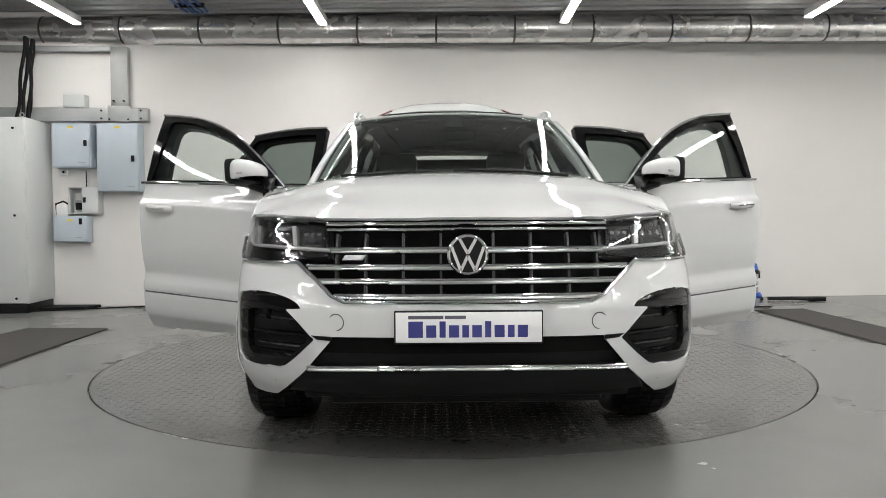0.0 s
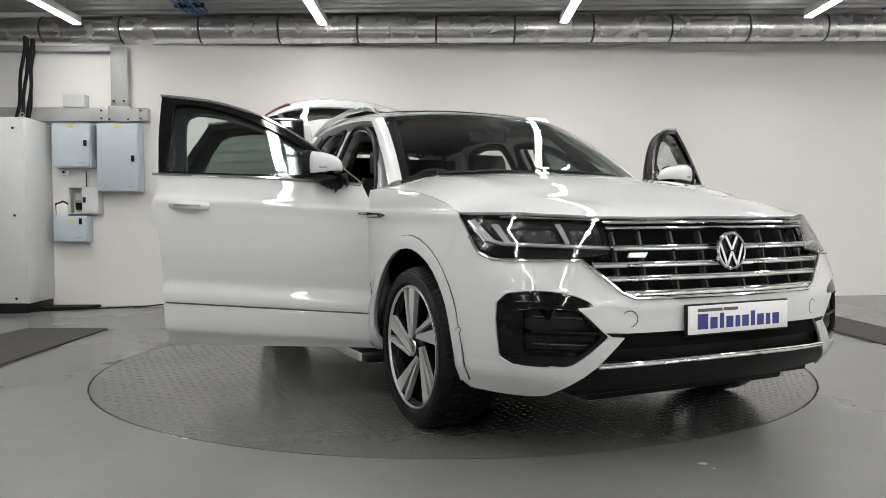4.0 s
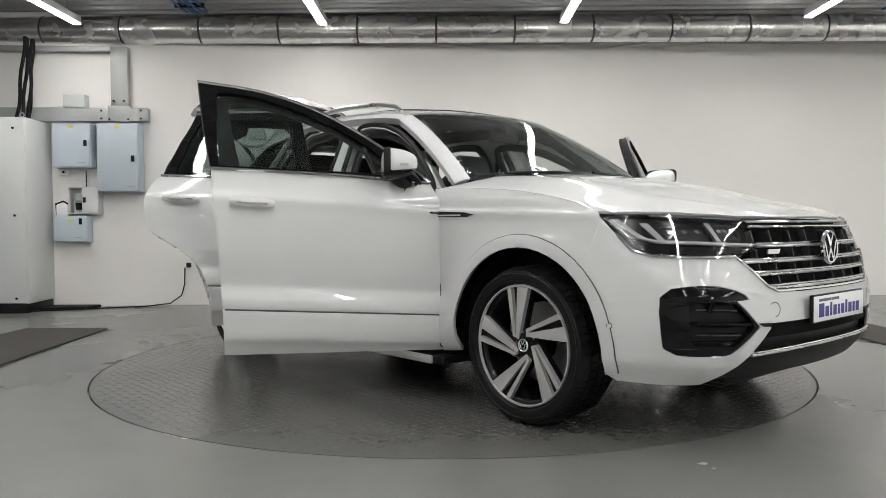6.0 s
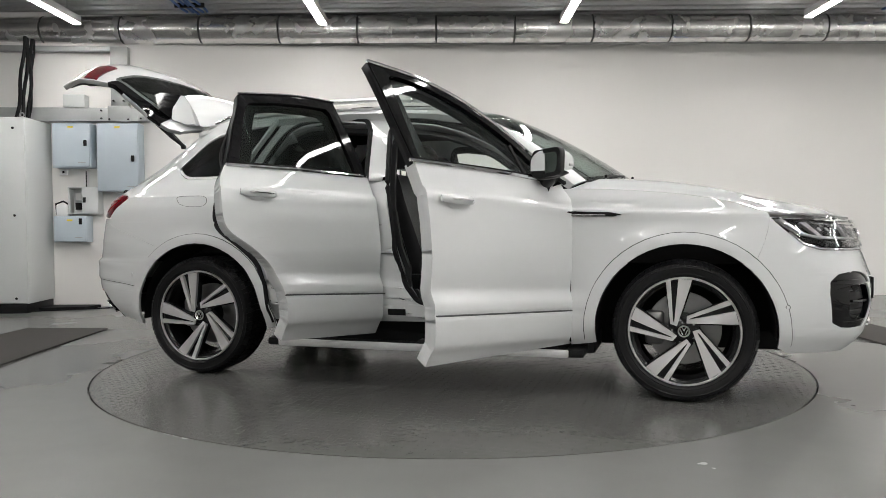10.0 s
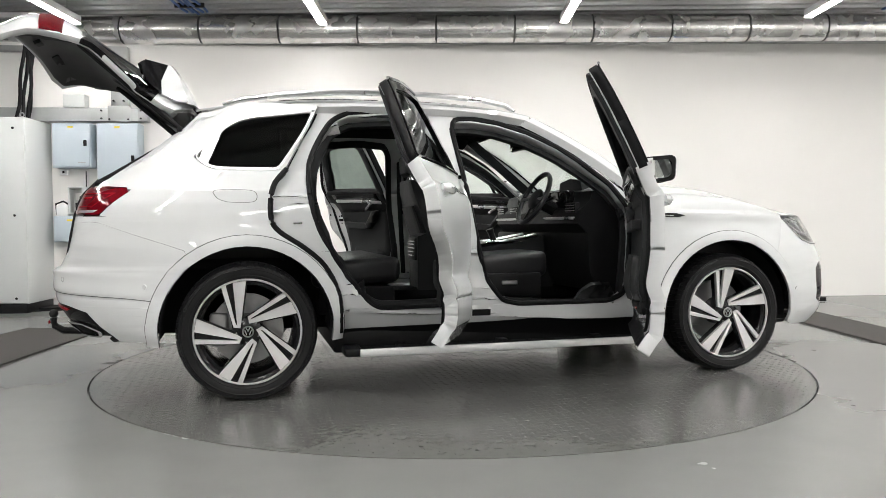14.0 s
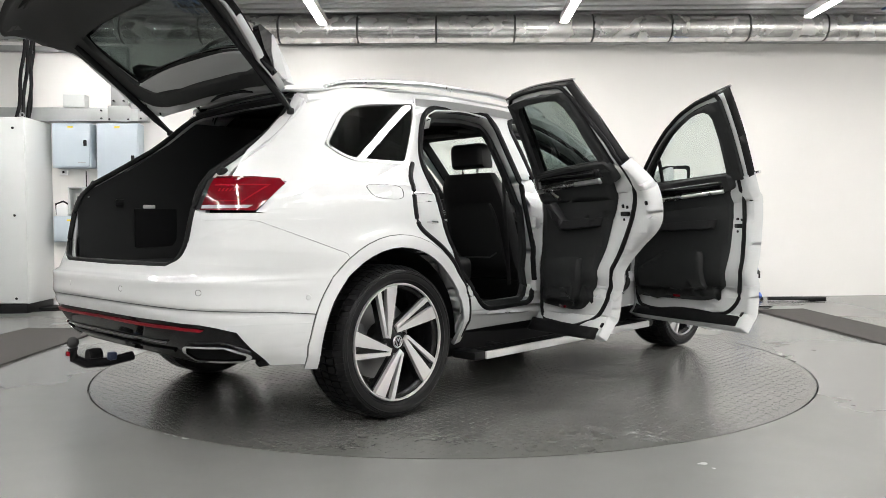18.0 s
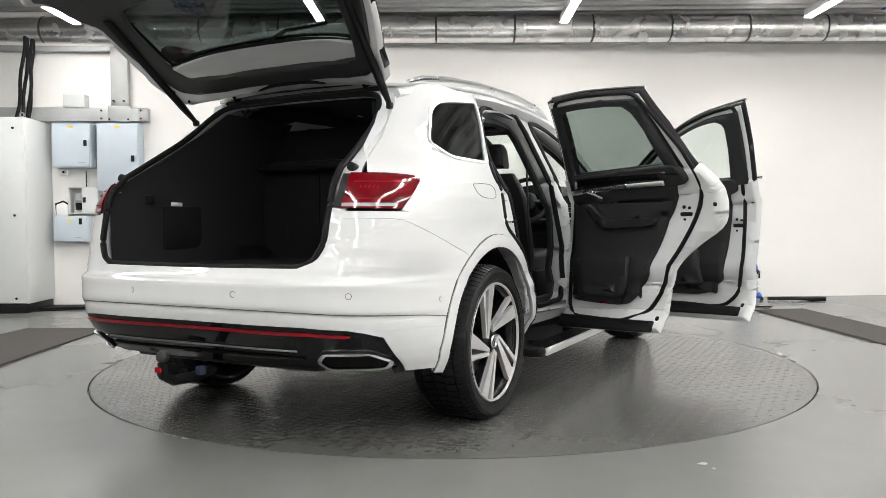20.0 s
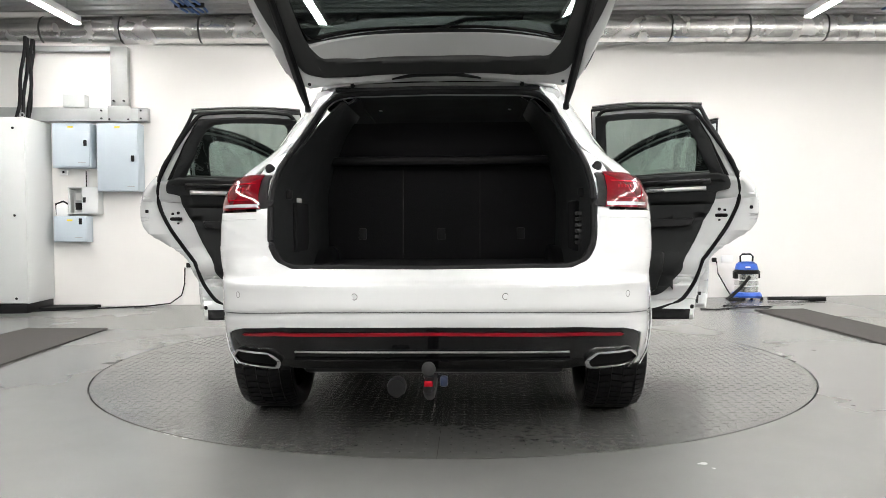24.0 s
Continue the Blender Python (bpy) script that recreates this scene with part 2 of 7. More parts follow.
def panel(poly, fn, du=0.05, dv=0.05, thick=0.012, inward=(0, 0, 0), off=0.0):
    """A sheet over the outline poly in (u, v), laid on the surface fn(u, v) with a thickness towards a point inside."""
    bm = bmesh.new()
    verts = {}

    def vert(p):
        k = (round(p[0], 5), round(p[1], 5))
        if k not in verts:
            verts[k] = bm.verts.new(fn(*k))
        return verts[k]
    loops = poly if isinstance(poly, tuple) else (poly,)
    for tri in triangles(loops):
        u0, u1 = min(p[0] for p in tri), max(p[0] for p in tri)
        for i in range(math.floor(u0 / du), math.ceil(u1 / du)):
            strip = clip(clip(list(tri), 0, i * du, False), 0, (i + 1) * du, True)
            if len(strip) < 3:
                continue
            v0, v1 = min(p[1] for p in strip), max(p[1] for p in strip)
            for j in range(math.floor(v0 / dv), math.ceil(v1 / dv)):
                c = clip(clip(strip, 1, j * dv, False), 1, (j + 1) * dv, True)
                vs = []
                for p in c:
                    v = vert(p)
                    if v not in vs:
                        vs.append(v)
                if len(vs) < 3:
                    continue
                try:
                    bm.faces.new(vs)
                except ValueError:
                    pass
    thin = [f for f in bm.faces if f.calc_area() < 1e-9]
    if thin:
        bmesh.ops.delete(bm, geom=thin, context="FACES_ONLY")
    bmesh.ops.recalc_face_normals(bm, faces=bm.faces)
    return shell(bm, thick, inward, off)


def shell(bm, thick, inward, off=0.0):
    """Gives a sheet its thickness on the side towards a point."""
    bm.normal_update()
    inn = Vector(inward)
    vote = sum(f.normal.dot(f.calc_center_median() - inn) * f.calc_area() for f in bm.faces)
    if vote < 0:
        bmesh.ops.reverse_faces(bm, faces=bm.faces)
        bm.normal_update()
    outer = list(bm.faces)
    nor = {v: v.normal.copy() for v in bm.verts}
    if off:
        for v in bm.verts:
            v.co += nor[v] * off
    if not thick:
        return bm
    rim = [e for e in bm.edges if len(e.link_faces) == 1]
    twin = {v: bm.verts.new(v.co - nor[v] * thick) for v in list(nor)}
    for f in outer:
        bm.faces.new([twin[v] for v in reversed(f.verts)])
    for e in rim:
        l = e.link_loops[0]
        a, b = l.vert, l.link_loop_next.vert
        try:
            bm.faces.new((b, a, twin[a], twin[b]))
        except ValueError:
            pass
        e.smooth = False
    return bm


def prism(poly, y0, y1, bevel=0.0):
    """A flat outline in (x, z) made thick along y."""
    bm = bmesh.new()
    vs = [bm.verts.new((p[0], y0, p[1])) for p in poly]
    f = bm.faces.new(vs)
    r = bmesh.ops.extrude_face_region(bm, geom=[f])
    bmesh.ops.translate(bm, verts=[v for v in r["geom"] if isinstance(v, bmesh.types.BMVert)], vec=(0, y1 - y0, 0))
    bmesh.ops.recalc_face_normals(bm, faces=bm.faces)
    if bevel:
        bmesh.ops.bevel(bm, geom=[e for e in bm.edges if e.calc_face_angle(0) > 0.6], offset=bevel, segments=2,
                        affect="EDGES", profile=0.5)
    return bm


def loft(rings, cap=True, closed=True):
    """A skin over rings of points of equal count."""
    bm = bmesh.new()
    vs = [[bm.verts.new(p) for p in ring] for ring in rings]
    n = len(vs[0])
    for a, b in zip(vs, vs[1:]):
        for i in range(n if closed else n - 1):
            bm.faces.new((a[i], a[(i + 1) % n], b[(i + 1) % n], b[i]))
    if cap:
        bm.faces.new(vs[0])
        bm.faces.new(vs[-1])
    bmesh.ops.recalc_face_normals(bm, faces=bm.faces)
    return bm


def merge(*bms):
    """Several shells as one mesh."""
    out = bmesh.new()
    me = bpy.data.meshes.new("joined")
    for b in bms:
        b.to_mesh(me)
        b.free()
        out.from_mesh(me)
    bpy.data.meshes.remove(me)
    return out



# ---- the room ----
WALL_K = 0.085            # the back wall runs at a slight angle to the view


def wall_y(x):
    return 3.97 + WALL_K * x


WALL_M = Matrix.Translation((0, 3.97, 0)) @ Matrix.Rotation(math.atan(WALL_K), 4, "Z")   # x along the wall, y into it
R_DISC = 2.263
bm = bmesh.new()
inner = [bm.verts.new(((R_DISC + 0.011) * math.cos(a), (R_DISC + 0.011) * math.sin(a), 0)) for a in (2 * math.pi * i / 128 for i in range(128))]
outer = []
for i in range(128):
    a = 2 * math.pi * i / 128
    k = 12.4 / max(abs(math.cos(a)), abs(math.sin(a)))
    outer.append(bm.verts.new((k * math.cos(a), k * math.sin(a) - 2.4, 0)))
low = [bm.verts.new((v.co.x, v.co.y, -0.03)) for v in inner]
for i in range(128):
    j = (i + 1) % 128
    bm.faces.new((inner[i], outer[i], outer[j], inner[j]))
    bm.faces.new((low[i], inner[i], inner[j], low[j]))
floor = tagged(part("floor", bm, FLOOR, smooth=False), "grey epoxy painted concrete workshop floor", "floor", kind="structure")
part("floor_joint", box(-9, 9, -2.815, -2.807, 0.0005, 0.003), GAP, floor)

bm = box(-12.4, 9.6, 0, 0.2, 0, 3.6)
w = tagged(part("wall_north", bm, WALL, smooth=False, at=WALL_M), "off-white painted plaster back wall", "wall", kind="structure")
# unseen walls added to close the room; their distances balance light left and right
for nm, dims in (("wall_south", (-12.2, 9.6, -12.2, -12.0, 0, 3.6)), ("wall_west", (-12.2, -12.0, -12, 5.2, 0, 3.6)),
                 ("wall_east", (7.9, 8.1, -12, 5.2, 0, 3.6))):
    tagged(part(nm, box(*dims), WALL_FILL, smooth=False), "unseen closing wall, brightened to fill light into the room", "wall", kind="structure")

# profiled steel deck: ribs run along the back wall
bm = bmesh.new()
prof = []
y = -12.2
while y < 5.4:
    prof += [(y, 3.36), (y + 0.075, 3.36), (y + 0.10, 3.41), (y + 0.175, 3.41)]
    y += 0.2
rows_ = [[bm.verts.new((sx, py, pz)) for py, pz in prof] for sx in (-12.4, 9.6)]
for i in range(len(prof) - 1):
    bm.faces.new((rows_[0][i], rows_[0][i + 1], rows_[1][i + 1], rows_[1][i]))
tagged(part("ceiling", bm, DECK, smooth=False), "galvanised profiled steel deck ceiling", "ceiling", kind="structure")


def tube_lamp():
    """One ceiling batten: a white body and a bright diffuser under it."""
    ob = holder("ceiling_light", pose(0, 0, 0), "long white tube lamp under the ceiling, switched on", "ceiling light", "ceiling lights")
    part("lamp_body", box(-0.045, 0.045, -0.722, 0.722, -0.0175, 0.060, 0.006), LAMPBODY, ob)
    part("diffuser", box(-0.042, 0.042, -0.72, 0.72, -0.026, -0.018, 0.003, 2), TUBE, ob, "glowing opal diffuser")
    for sy in (-0.5, 0.5):
        part("hanger", box(-0.004, 0.004, sy - 0.004, sy + 0.004, 0.061, 0.25), GALV, ob)
    return ob


first = tube_lamp()
first.matrix_basis = pose(-4.032, 2.382, 3.145)
for i, lx in enumerate((-4.032, -1.382, 1.258, 3.859, 6.528)):
    for k in range(9):
        if (i, k) != (0, 0):
            copy_thing(first, pose(lx, 2.382 - 1.498 * k + (0.115 if i in (1, 2) else 0), 3.145))

# foil-wrapped duct in front of the wall, with dark tape at the joints
DUCT_M = Matrix.Translation((0, 3.70, 3.185)) @ Matrix.Rotation(0.02, 4, "Z")
duct = holder("air_duct", DUCT_M, "round duct wrapped in crinkled silver foil", "duct")
x = -9.15
while x < 9.0:
    pr = [(0.13, x + 0.004), (0.155, x + 0.012), (0.158, x + 0.25), (0.154, x + 0.5), (0.158, x + 0.75), (0.155, x + 0.888), (0.13, x + 0.896)]
    part("duct_section", lathe(pr, 28, "x"), FOIL, duct)
    part("tape_band", lathe([(0.12, x - 0.008), (0.157, x - 0.006), (0.157, x + 0.006), (0.12, x + 0.008)], 28, "x"), TAPE, duct)
    x += 0.9

# wire basket tray under the duct
tray = holder("cable_tray", WALL_M @ pose(0, -0.12, 3.06), "galvanised wire basket cable tray along the wall", "cable tray")
tray.matrix_basis = Matrix.Translation((0, 3.80, 3.035)) @ Matrix.Rotation(0.02, 4, "Z")
for yy, zz in ((-0.05, 0.05), (-0.05, 0.0), (0.0, 0.0), (0.05, 0.0), (0.05, 0.05)):
    part("tray_wire", sweep([(-9, yy, zz), (9, yy, zz)], 0.004, 5), GALV, tray)
bm = bmesh.new()
x = -8.8
while x < 9:
    sweep([(x, -0.05, 0.05), (x, -0.05, 0), (x, 0.05, 0), (x, 0.05, 0.05)], 0.003, 4, bm)
    x += 0.125
tagged(part("tray_rung", bm, GALV, tray), kind="stuff")
part("tray_cable", sweep([(-9, 0.02, 0.012), (9, 0.02, 0.012)], 0.010, 6), GALV, tray, "grey cable")


def cable_bundle(x0, y0):
    ob = holder("cable_bundle", pose(x0, y0, 3.30), "blue cables strapped across the ceiling deck", "cables", "ceiling cables")
    for k in range(5):
        pts = [(-0.17 + 0.055 * k + 0.01 * math.sin(q * 1.7 + k), -0.9 + 0.2 * q, 0.015 * math.sin(q + 2 * k)) for q in range(8)]
        part("cable", sweep(pts, 0.014, 6), BLUECABLE, ob)
    for q in range(4):
        part("strap", box(-0.22, 0.10, -0.75 + 0.32 * q, -0.72 + 0.32 * q, -0.02, 0.03, 0.004), BLACKPL, ob)


cable_bundle(-2.74, 2.85)
cable_bundle(5.05, 3.0)


# ---- switchgear on the left of the wall: x along the wall, y out of it is negative ----
def on_wall(x, z, out=0.0):
    return WALL_M @ pose(x, -out, z)


def wall_box(name, x0, x1, z0, z1, depth, material, label, lock=(0.86, 0.5), marks=True):
    ob = holder(name, on_wall((x0 + x1) / 2, z0), label, "electrical box")
    hw, h = (x1 - x0) / 2, z1 - z0
    part("body", box(-hw, hw, -depth, -0.001, 0, h, 0.006), material, ob)
    door = part("door", box(-hw + 0.008, hw - 0.008, -depth - 0.018, -depth - 0.001, 0.012, h - 0.012, 0.004), material, ob)
    lx, lz = -hw + 2 * hw * lock[0], h * lock[1]
    part("lock", box(lx - 0.018, lx + 0.018, -depth - 0.028, -depth - 0.017, lz - 0.035, lz + 0.035, 0.004), BLACKPL, door)
    if marks:
        part("warning_label", box(-0.03, 0.03, -depth - 0.0195, -depth - 0.0175, h - 0.055, h - 0.035), YELLOW, door)
        part("nameplate", box(hw - 0.13, hw - 0.05, -depth - 0.0195, -depth - 0.0175, 0.05, 0.058), GALV, door)
    return ob


wall_box("electrical_box", -4.52, -4.10, 1.595, 2.095, 0.20, BLUEBOX, "blue-grey steel electrical box with a locked door on the wall", (0.88, 0.55))
wall_box("electrical_box", -4.03, -3.565, 1.325, 2.095, 0.20, BLUEBOX, "tall blue-grey steel electrical box on the wall", (0.86, 0.48))
wall_box("electrical_box", -4.53, -4.16, 0.75, 1.045, 0.18, BLUEBOX, "small blue-grey steel electrical box low on the wall", (0.82, 0.8))

ob = holder("open_enclosure", on_wall(-4.20, 1.07), "small grey electrical enclosure with its door ajar", "electrical box")
part("back", box(-0.18, 0.16, -0.012, -0.001, 0, 0.31), CABINET, ob)
for d in ((-0.18, -0.165, -0.15, -0.013, 0, 0.31), (0.145, 0.16, -0.15, -0.013, 0, 0.31), (-0.164, 0.144, -0.15, -0.013, 0.295, 0.31), (-0.164, 0.144, -0.15, -0.013, 0, 0.015)):
    part("side", box(*d, 0.003), CABINET, ob)
part("breaker", box(-0.13, -0.04, -0.07, -0.013, 0.05, 0.13, 0.005), BLACKPL, ob)
part("breaker", box(-0.13, -0.06, -0.06, -0.013, 0.16, 0.24, 0.005), WHITEPL, ob)
dr = part("door", box(-0.02, 0.16, -0.165, -0.151, 0.01, 0.30, 0.003), CABINET, ob)
part("lock", box(-0.005, 0.025, -0.175, -0.166, 0.13, 0.19, 0.003), BLACKPL, dr)
part("wire", sweep([(-0.02, -0.02, 0.31), (-0.02, -0.02, 0.50)], 0.006, 6), BLACKPL, ob)

ob = holder("switch_unit", on_wall(-4.45, 1.047), "white isolator with loose black wires on the box", "switch")
part("body", box(-0.07, 0.06, -0.13, -0.02, 0, 0.13, 0.01), WHITEPL, ob)
part("wire", sweep([(-0.08, -0.08, 0.02), (-0.08, -0.1, 0.14), (0.0, -0.1, 0.17), (0.06, -0.08, 0.13)], 0.012, 6), BLACKPL, ob)
ob = holder("junction_box", on_wall(-4.46, 1.52), "small white junction box on the wall", "junction box")
part("body", box(-0.045, 0.045, -0.05, -0.001, 0, 0.06, 0.006), WHITEPL, ob)
part("knob", box(-0.012, 0.012, -0.058, -0.051, 0.02, 0.045, 0.003), BLACKPL, ob)

tr = holder("cable_trunking", on_wall(0, 0), "galvanised steel cable trunking on the wall", "trunking")
part("trunking", box(-5.6, -3.49, -0.115, -0.001, 2.13, 2.283, 0.003), GALV, tr)
part("trunking", box(-3.90, -3.71, -0.095, -0.001, 2.284, 2.985, 0.003), GALV, tr)
part("trunking", box(-5.6, -3.90, -0.095, -0.001, 2.925, 2.985, 0.003), GALV, tr)
part("joint_plate", box(-3.93, -3.68, -0.122, -0.116, 2.125, 2.305, 0.002), GALV, tr)
part("end_plate", box(-3.59, -3.485, -0.121, -0.116, 2.135, 2.278, 0.002), GALV, tr)
for bx, bz in ((-3.86, 2.36), (-3.75, 2.36), (-4.0, 2.16), (-4.0, 2.25), (-3.56, 2.16), (-3.56, 2.25), (-3.91, 2.15), (-3.70, 2.15)):
    part("bolt", lathe([(0.0, -0.135), (0.011, -0.133), (0.011, -0.09)], 8, "y", m=pose(bx, 0, bz)), BLACKPL, tr)
part("raised_cover", box(-4.42, -4.18, -0.13, -0.001, 2.284, 2.43, 0.004), CABINET, tr)

cab = holder("switchgear_cabinet", on_wall(-5.03, 0), "tall grey enamelled switchgear cabinet on a black plinth", "cabinet")
part("plinth", box(-0.82, 0.42, -0.68, -0.03, 0, 0.10, 0.004), BLACKPL, cab)
part("body", box(-0.83, 0.43, -0.66, -0.01, 0.101, 2.10, 0.008), CABINET, cab)
cd = part("door", box(-0.82, 0.425, -0.682, -0.661, 0.11, 2.09, 0.005), CABINET, cab)
for z in (0.16, 1.05, 1.98):
    part("lock", lathe([(0.0, -0.69), (0.014, -0.688), (0.014, -0.66)], 10, "y", m=pose(0.31, 0, z)), BLACKPL, cd)
part("lifting_eye", lathe([(0.022, 0.0), (0.03, 0.006), (0.022, 0.012), (0.014, 0.006), (0.022, 0.0)], 14, "y", m=pose(0.37, -0.6, 2.13)), GALV, cab)

ob = holder("power_cables", on_wall(-4.80, 2.1), "thick black power cables hanging down to the cabinet", "cables")
for k, (xa, xb) in enumerate(((0.0, 0.095), (0.035, 0.105), (0.075, 0.118), (0.055, 0.110))):
    pts = [(xa + (xb - xa) * (q / 7) ** 0.75 + 0.012 * math.sin(q * 1.3 + 2 * k), -0.42 + 0.06 * k + 0.03 * q / 7, 0.02 + q * 0.128) for q in range(8)]
    part("cable", sweep(pts, 0.020 if k < 3 else 0.013, 7), RUBBER, ob)


def socket(x, z, plug, gap=0.0):
    ob = holder("wall_socket", on_wall(x, z), "white double wall socket with a black plug in it" if plug else "white double wall socket", "socket")
    part("plate", box(-0.073, 0.073, -0.012, -0.001, -0.043, 0.043, 0.004), WHITEPL, ob)
    if plug:
        part("plug", box(plug - 0.027, plug + 0.027, -0.05, -0.0125, -0.03, 0.025, 0.01), BLACKPL, ob)


socket(-3.04, 0.47, -0.035)
socket(3.21, 0.47, 0.045)
socket(3.43, 0.475, 0)

ob = holder("power_lead", pose(0, 0, 0), "thin dark power lead from the wall socket over the floor", "cable")
lead = [(-3.10, 3.66, 0.44), (-3.10, 3.64, 0.25), (-3.13, 3.62, 0.12), (-3.25, 3.58, 0.03), (-3.5, 3.5, 0.008), (-4.0, 3.28, 0.008), (-4.6, 3.02, 0.008), (-5.4, 2.92, 0.008), (-6.2, 2.9, 0.008)]
part("lead", sweep(lead, 0.008, 6), RUBBER, ob)

# mats on the floor
def floor_mat(name, pts, label, m=MATTING, h=0.014):
    bm = bmesh.new()
    f = bm.faces.new([bm.verts.new((x, y, 0.001)) for x, y in pts])
    r = bmesh.ops.extrude_face_region(bm, geom=[f])
    bmesh.ops.translate(bm, verts=[v for v in r["geom"] if isinstance(v, bmesh.types.BMVert)], vec=(0, 0, h))
    bmesh.ops.recalc_face_normals(bm, faces=bm.faces)
    tagged(part(name, bm, m, smooth=False), label, "mat")


floor_mat("floor_mat", [(-3.08, 1.575), (-3.82, 1.60), (-3.95, -1.5), (-2.92, -1.5)], "dark rubber mat lying on the workshop floor")
floor_mat("floor_mat", [(3.17, 2.76), (3.71, 2.84), (3.78, -1.5), (3.28, -1.5)], "dark rubber mat lying on the workshop floor")
floor_mat("floor_mat", [(-4.98, 3.10), (-4.62, 3.52), (-4.02, 3.50), (-4.08, 3.24)], "black rubber mat before the cabinet plinth", RUBBER, 0.03)

# wet and dry vacuum cleaner by the right-hand sockets
VAC = Matrix.Diagonal((0.84, 0.84, 0.78, 1))
vac = holder("vacuum_cleaner", pose(3.53, 3.92, 0, 0, 0, 8) @ VAC, "blue and steel workshop vacuum cleaner with a black hose", "vacuum cleaner")
part("base", lathe([(0.0, 0.05), (0.20, 0.05), (0.21, 0.075), (0.185, 0.12), (0.15, 0.125)], 28), BLUEPL, vac)
for a in (40, 140, 220, 320):
    c, s = math.cos(radians(a)), math.sin(radians(a))
    part("caster", lathe([(0.0, -0.015), (0.026, -0.012), (0.026, 0.012), (0.0, 0.015)], 12, "x", m=pose(0.205 * c, 0.205 * s, 0.0265)), BLACKPL, vac)
    part("foot", box(0.16 * c - 0.04, 0.16 * c + 0.04, 0.16 * s - 0.04, 0.16 * s + 0.04, 0.03, 0.09, 0.015), BLUEPL, vac)
part("drum", lathe([(0.150, 0.125), (0.160, 0.13), (0.160, 0.40), (0.152, 0.405)], 32), STEEL, vac, "polished steel drum")
for z in (0.22, 0.31):
    part("drum_rib", lathe([(0.158, z - 0.012), (0.167, z), (0.158, z + 0.012)], 32), WHITEPL, vac)
part("lid", lathe([(0.165, 0.402), (0.175, 0.41), (0.172, 0.45), (0.15, 0.475)], 32), BLACKPL, vac)
part("motor_head", lathe([(0.15, 0.455), (0.158, 0.47), (0.14, 0.55), (0.10, 0.585), (0.0, 0.592)], 32), BLUEPL, vac)
part("nameplate", box(-0.09, -0.02, -0.152, -0.13, 0.50, 0.52, 0.004), WHITEPL, vac)
part("handle", sweep([(-0.09, 0, 0.57), (-0.095, 0, 0.67), (-0.06, 0, 0.70), (0.06, 0, 0.70), (0.095, 0, 0.67), (0.09, 0, 0.57)], 0.013, 8), BLACKPL, vac)
for sx in (-0.165, 0.165):
    part("clip", box(sx - 0.025, sx + 0.025, -0.04, 0.04, 0.33, 0.44, 0.008), BLACKPL, vac)
part("hose", sweep([(-0.05, -0.17, 0.36), (-0.12, -0.22, 0.31), (-0.25, -0.26, 0.19), (-0.38, -0.29, 0.09), (-0.45, -0.30, 0.05), (-0.40, -0.27, 0.035), (-0.25, -0.24, 0.035), (-0.15, -0.22, 0.035)], 0.024, 10), BLACKPL, vac, "ribbed black hose")
ob = holder("vacuum_nozzle", pose(3.75, 3.78, 0.03), "black vacuum wand with a floor nozzle lying on the floor", "vacuum wand")
part("wand", sweep([(-0.02, 0, 0), (0.25, -0.02, 0.0), (0.42, -0.04, -0.004)], 0.022, 8), BLACKPL, ob)
part("nozzle", box(0.42, 0.62, -0.10, 0.0, -0.028, 0.02, 0.01), BLACKPL, ob)
ob = holder("vacuum_lead", pose(0, 0, 0), "dark vacuum power lead coiled over the floor", "cable")
part("lead", sweep([(3.27, 4.2, 0.45), (3.28, 4.17, 0.3), (3.36, 4.1, 0.12), (3.4, 4.0, 0.008), (3.35, 3.6, 0.008), (3.0, 3.2, 0.008), (3.5, 3.1, 0.008), (3.4, 2.95, 0.008), (3.1, 3.0, 0.008), (2.8, 2.85, 0.008), (2.65, 2.9, 0.008)], 0.007, 6), RUBBER, ob)


# ---- turntable: a steel disc flush with the floor, with raised tread bars ----
turntable = holder("turntable", pose(0, 0, 0), "round vehicle turntable of grey painted tread plate set in the floor", "turntable")
bm = bmesh.new()
for sgn, a0 in ((1, 0.0), (-1, math.pi)):
    vs = [bm.verts.new((R_DISC * math.cos(a0 + math.pi * i / 64), R_DISC * math.sin(a0 + math.pi * i / 64) + 0.0007 * sgn, 0.0)) for i in range(65)]
    f = bm.faces.new(vs)
    lo = [bm.verts.new(v.co - Vector((0, 0, 0.028))) for v in vs]
    for i in range(65):
        bm.faces.new((vs[i], lo[i], lo[(i + 1) % 65], vs[(i + 1) % 65]))
part("disc", bm, DISC, turntable, smooth=False)
part("pit", lathe([(0.0, -0.029), (R_DISC + 0.010, -0.029)], 64), GAP, turntable, smooth=False)
vv, ff = [], []
step = 0.052
n = int(R_DISC / step)
for i in range(-n, n + 1):
    for j in range(-n, n + 1):
        cx, cy = i * step, j * step
        if cx * cx + cy * cy > (R_DISC - 0.05) ** 2 or abs(cy) < 0.03:
            continue
        ax, ay = (0.020, 0.0045) if (i + j) % 2 else (0.0045, 0.020)
        b = len(vv)
        vv += [(cx - ax, cy, 0.0002), (cx, cy - ay, 0.0002), (cx + ax, cy, 0.0002), (cx, cy + ay, 0.0002), (cx, cy, 0.0013)]
        ff += [(b, b + 1, b + 4), (b + 1, b + 2, b + 4), (b + 2, b + 3, b + 4), (b + 3, b, b + 4)]
me = bpy.data.meshes.new("tread")
me.from_pydata(vv, [], ff)
me.materials.append(DISC)
tread = new("tread", me)
tread.parent = turntable
tagged(tread, kind="stuff")

